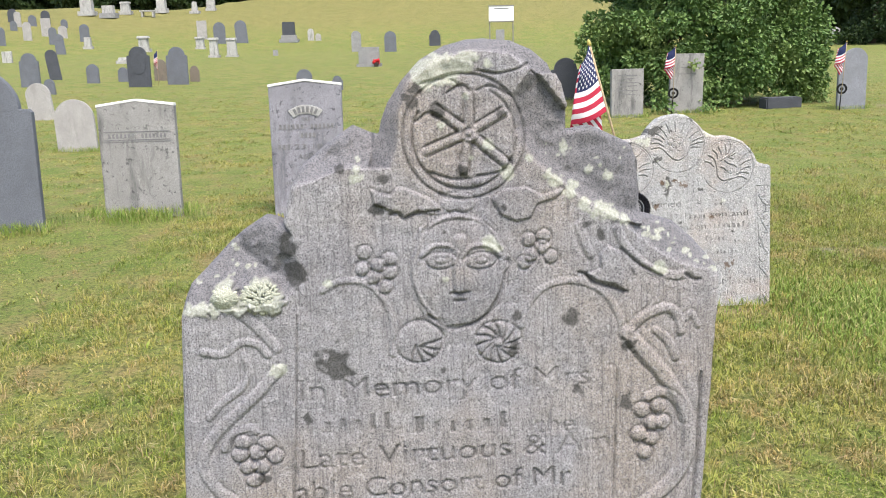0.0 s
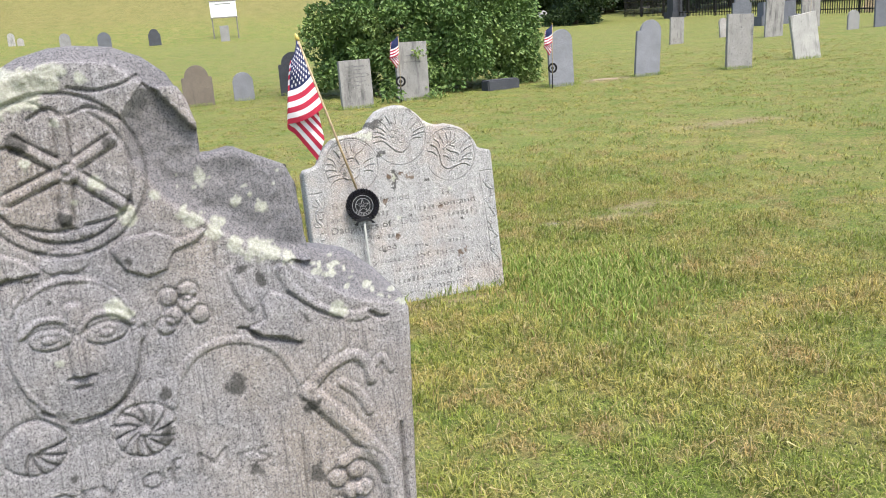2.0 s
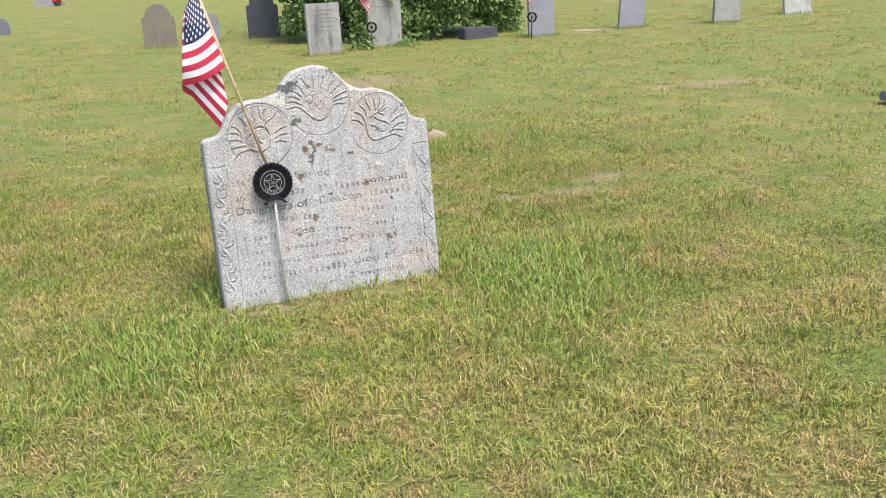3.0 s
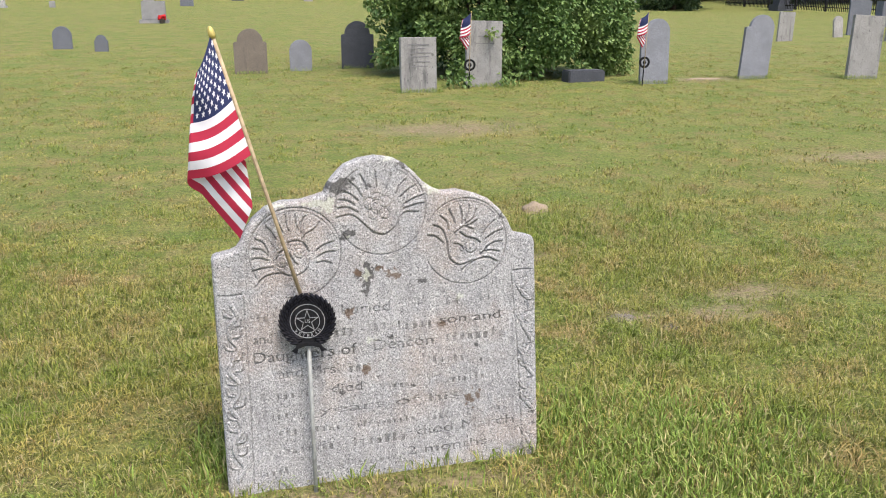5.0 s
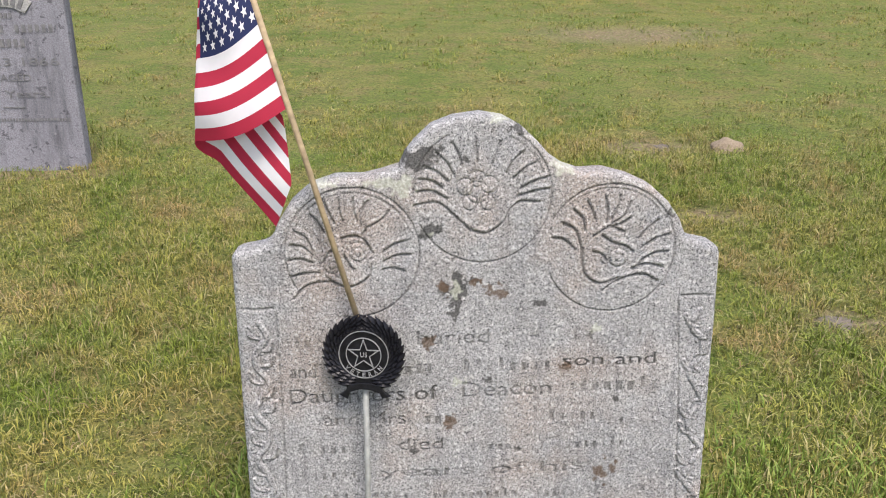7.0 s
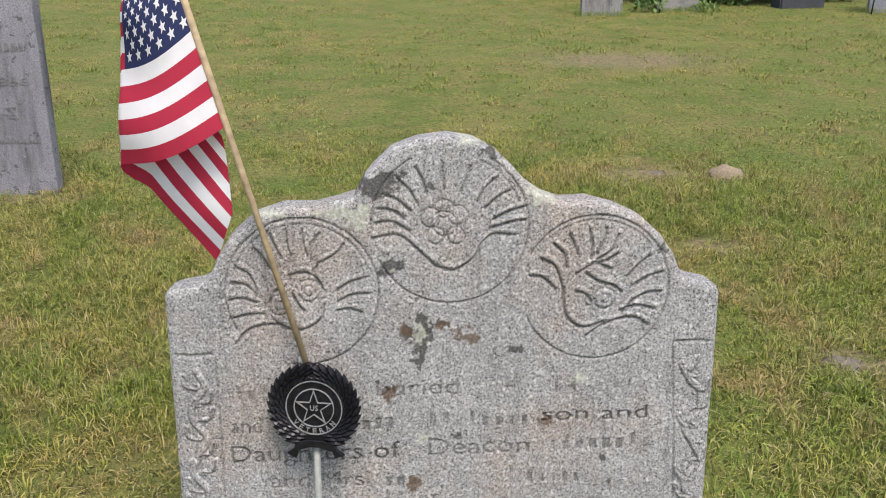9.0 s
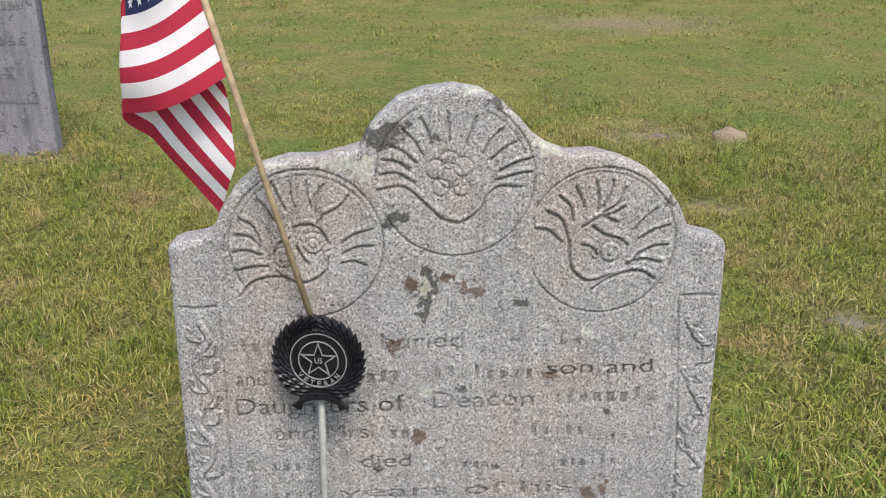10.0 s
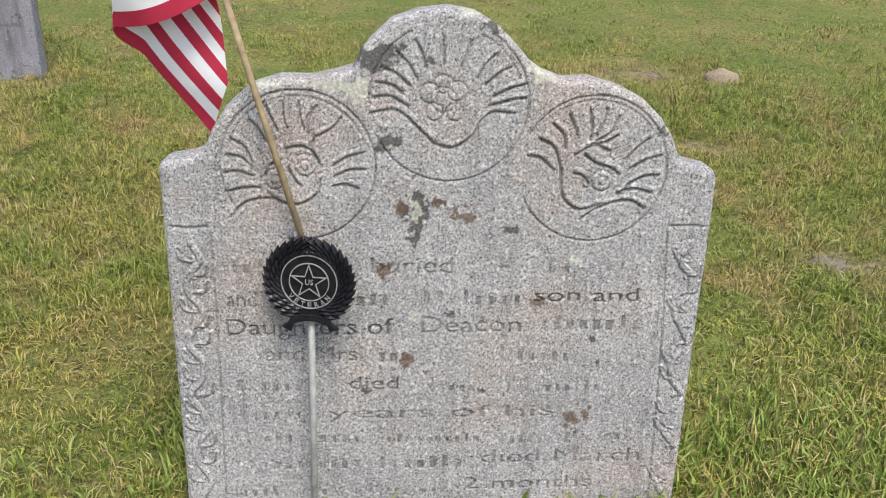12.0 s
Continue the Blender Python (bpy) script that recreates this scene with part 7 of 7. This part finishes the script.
def sign():
    root = new("notice_board", None)
    root.matrix_basis = pose(4.15, 54.0, gz(4.15, 54.0), 0, 0, -4)
    white = plain("white_sign_paint", (0.85, 0.85, 0.84), 0.5, 0, 0.05, 4)
    post = plain("grey_post", (0.22, 0.21, 0.2), 0.8, 0, 0.25, 12)
    panel = part("panel", box(0, 0, 1.68, 1.5, 0.06, 0.86, 0.01), white, root)
    part("frame", box(0, -0.002, 2.14, 1.58, 0.1, 0.06, 0.008), post, root)
    part("frame", box(0, -0.002, 1.22, 1.58, 0.1, 0.06, 0.008), post, root)
    for x in (-0.7, 0.7):
        part("post", tube([(x, 0.06, -0.2), (x, 0.06, 1.3), (x, 0.06, 2.16)], 0.035, 8), post, root)
    part("inscription", box(0, -0.035, 1.98, 0.9, 0.006, 0.05), INK, panel, "dark line of small lettering")
    tagged(root, "white notice board on two thin posts", "sign")


sign()


def small_marker(x, y, label, h=0.42):
    """A stake with a dark ring badge that carries a small flag."""
    root = new("grave_marker", None)
    root.matrix_basis = pose(x, y, gz(x, y) - 0.02, 0, 2, 0)
    part("stake", tube([(0, 0, -0.05), (0, 0, h)], 0.009, 8), IRON, root)
    part("badge", ring(0.055, 0.085, -0.012, 0.004, 0, h, 24), IRON, root)
    part("star", ring(0.0, 0.03, -0.01, 0.004, 0, h, 5), IRON, root)
    tagged(root, label, "grave marker")
    g = gz(x, y)
    flag_on_staff(0.3, (x, y - 0.03, g + h - 0.12), (x + 0.02, y - 0.04, g + 1.02 + h * 0.2), "small striped flag standing beside a gravestone", False, 1.0)


small_marker(3.8, 14.0, "dark metal badge on a stake beside a marble tablet", 0.36)
small_marker(6.5, 14.0, "dark ring badge on a stake beside a slate stone", 0.36)
flag_on_staff(0.3, (22.2, 26.3, gz(22.2, 26.3)), (22.25, 26.3, gz(22.2, 26.3) + 1.5), "small striped flag standing beside a marble tablet", False, 0.9)
flag_on_staff(0.3, (-7.55, 24.2, gz(-7.55, 24.2)), (-7.5, 24.2, gz(-7.5, 24.2) + 0.95), "small faded striped flag between two slate stones", False, 0.7)


def ledger():
    root = new("table_tomb", None)
    root.matrix_basis = pose(6.68, 5.88, -0.04, 0, 0, 10)
    bm = box(0, 0, 0.02, 1.1, 0.66, 0.12, 0.015)
    for v in bm.verts:
        v.co += 0.006 * noise.noise_vector(v.co * 6)
    part("base", bm, PALE, root, "pale stone base, chipped")
    part("slab", box(0, 0, 0.118, 1.2, 0.74, 0.07, 0.012), SLATE, root, "dark flat slate slab")
    tagged(root, "low slate ledger slab on a pale stone base", "tomb")
    STANDS.append((6.6, 5.48, 0.6, 1500, 0.09))


ledger()


def rock(x, y, sx, sy, sz, mat, label, seed):
    bm = bmesh.new()
    bmesh.ops.create_icosphere(bm, subdivisions=3, radius=1.0)
    for v in bm.verts:
        n = 1 + 0.3 * noise.noise(v.co * 1.4 + Vector((seed, 0, 0))) + 0.1 * noise.noise(v.co * 4 + Vector((seed, 3, 0)))
        v.co = Vector((v.co.x * sx * n, v.co.y * sy * n, v.co.z * sz * n))
    ob = part("rock", bm, mat, None, smooth=True)
    ob.location = (x, y, gz(x, y) + sz * 0.1)
    return tagged(ob, label, "rock")


TAN = weathered("tan_fieldstone", (0.34, 0.27, 0.19), (0.17, 0.14, 0.1), (0.45, 0.4, 0.33), 90, 0.3)
rock(2.43, 6.66, 0.085, 0.07, 0.055, TAN, "small tan fieldstone lying in the grass", 1)
rock(2.2, 4.79, 0.06, 0.045, 0.015, BROWN, "small grey-brown stone sunk in the grass", 5)
rock(2.36, 4.66, 0.03, 0.025, 0.01, BROWN, "small tan stone sunk in the grass", 8)
rock(7.87, 14.69, 0.3, 0.1, 0.02, TAN, "flat tan stone sunk in the lawn", 9)
rock(27.4, 60.8, 0.75, 0.6, 0.6, GRANITE, "grey boulder before the wood", 11)
block = part("stone_block", box(0, 0, 0, 0.62, 0.3, 0.24, 0.02), SLATE_DARK, None)
block.matrix_basis = pose(5.85, 14.78, gz(5.85, 14.78) + 0.06, 0, 0, 5)
tagged(block, "low dark stone block under the bush", "stone")
rock(2.12, 6.72, 0.05, 0.04, 0.01, BROWN, "small tan stone sunk in the grass", 15)


def picket_fence(x0, y0, x1, y1, h, gap, thick, mat, label, post_every):
    root = new("fence", None)
    a, b = Vector((x0, y0, gz(x0, y0))), Vector((x1, y1, gz(x1, y1)))
    root.location = a
    run = b - a
    n = int(run.length / gap)
    for z in (0.18 * h, 0.88 * h):
        part("rail", tube([(0, 0, z), run * 0.5 + Vector((0, 0, z)), run + Vector((0, 0, z))], thick * 0.9, 6), mat, root)
    side = run.normalized()
    bars = bmesh.new()
    for k in range(n):
        p = run * (k / n)
        box(p.x, p.y, p.z + h * 0.5, thick, thick, h, 0, bars)
    tagged(part("pickets", bars, mat, root), kind="stuff")
    for k in range(0, n, post_every):
        p = run * (k / n)
        part("post", box(p.x, p.y, p.z + h * 0.55, thick * 3, thick * 3, h * 1.15, 0.01), mat, root)
    tagged(root, label, "fence")


picket_fence(30.6, 27.5, 31.5, 56.0, 1.1, 0.16, 0.03, IRON, "black iron picket fence round a plot", 18)
picket_fence(37.0, 28.0, 33.5, 36.0, 1.3, 0.14, 0.07, plain("bare_wood", (0.5, 0.38, 0.24), 0.8), "pale wooden picket fence behind the iron one", 16)

# pale crests, name bands and carved panels of the nearer tablets
for stone, w, h in ((banded, 0.56, 0.885), (arched, 0.53, 1.0)):
    crest = slab([(-w / 2 - 0.002, h - 0.052), (-w / 2 - 0.002, h - 0.033), (0, h + 0.003), (w / 2 + 0.002, h - 0.033), (w / 2 + 0.002, h - 0.052), (0, h - 0.014)], 0.079, 0.003, 0.002)
    part("crest", crest, CREST, stone, "pale bleached crest").location = (0, -0.003, 0)
def worn_word(stone, cx, z, width, tall, mat=INK):
    """A word past reading: plain upright bars, one for each letter."""
    count = max(2, round(width / (tall * 0.95)))
    bm = bmesh.new()
    for q in range(count):
        box(cx + (q + 0.5 - count / 2) * width / count, -0.0005, z + tall / 2, width / count * 0.55, 0.004, tall, 0, bm)
    tagged(part("inscription", bm, mat, stone, "worn illegible lettering"), kind="stuff")


def cut_words(stone, words, cx, z, width, tall):
    me = words_mesh(words, width, tall, 0.0012)
    me.materials.append(INK)
    ob = new("inscription", me)
    ob.parent, ob.location = stone, (cx, 0, z)
    tagged(ob, "worn letters cut into the marble", kind="stuff")


arch_top, arch_low = arc(0.0, 0.61, 0.205, 128, 52, 12), arc(0.0, 0.61, 0.142, 52, 128, 12)
panel = part("name_panel", slab(arch_top + arch_low, 0.012, 0.003), MARBLE_WHITE, arched, "pale arched name panel")
panel.location = (0, -0.006, 0)
for q in range(6):
    a = radians(116 - q * 10.4)
    letter = part("inscription", box(0, 0, 0, 0.019, 0.004, 0.042), INK, arched, "worn illegible lettering")
    letter.matrix_basis = pose(0.174 * math.cos(a), -0.0075, 0.61 + 0.174 * math.sin(a), 0, 90 - math.degrees(a), 0)
worn_word(arched, 0.0, 0.705, 0.06, 0.022)
worn_word(arched, -0.11, 0.642, 0.19, 0.034)
worn_word(arched, 0.115, 0.642, 0.18, 0.034)
worn_word(arched, 0.01, 0.577, 0.12, 0.036)
worn_word(arched, -0.17, 0.495, 0.1, 0.036)
cut_words(arched, "23 1866", 0.055, 0.495, 0.3, 0.038)
cut_words(arched, "AGED", 0.0, 0.425, 0.14, 0.034)
cut_words(arched, "Years.", 0.04, 0.35, 0.2, 0.036)
part("inscription", box(-0.03, -0.0005, 0.305, 0.1, 0.004, 0.005), INK, arched, "short carved rule")
worn_word(arched, 0.02, 0.24, 0.4, 0.014)
worn_word(banded, -0.115, 0.606, 0.2, 0.03)
worn_word(banded, 0.12, 0.606, 0.19, 0.03)
ovalm = part("oval_panel", ring(0.0, 0.2, -0.012, 0.01, 0, 0, 28), SLATE_DARK, oval, "raised carved oval")
ovalm.matrix_basis = pose(0, 0, 0.62) @ Matrix.Diagonal((1, 1, 1.35, 1))


def ivy(x, y, z, r, count, seed, label):
    """A sprig of climbing leaves."""
    ob = new("ivy", foliage("ivy", [(0, 0, r * 1.2), (r, -0.02, r * 0.9), (-r * 0.8, 0, r)], [r, r * 0.7, r * 0.8], count, 0.07, LEAF, seed))
    ob.location = (x, y, gz(x, y) + z)
    tagged(ob, label, "ivy", kind="stuff")


ivy(4.18, 14.12, 0.7, 0.07, 40, 3, "sprig of green ivy on a marble tablet")
ivy(3.62, 14.05, 0.0, 0.14, 110, 4, "yellow-green weeds at the foot of the bush")
ivy(4.45, 14.2, 0.0, 0.12, 80, 6, "green weeds at the foot of a tablet")
ivy(6.0, 5.62, 0.0, 0.12, 160, 9, "green weeds beside the ledger slab")


grow_lawn()
grow_edges()
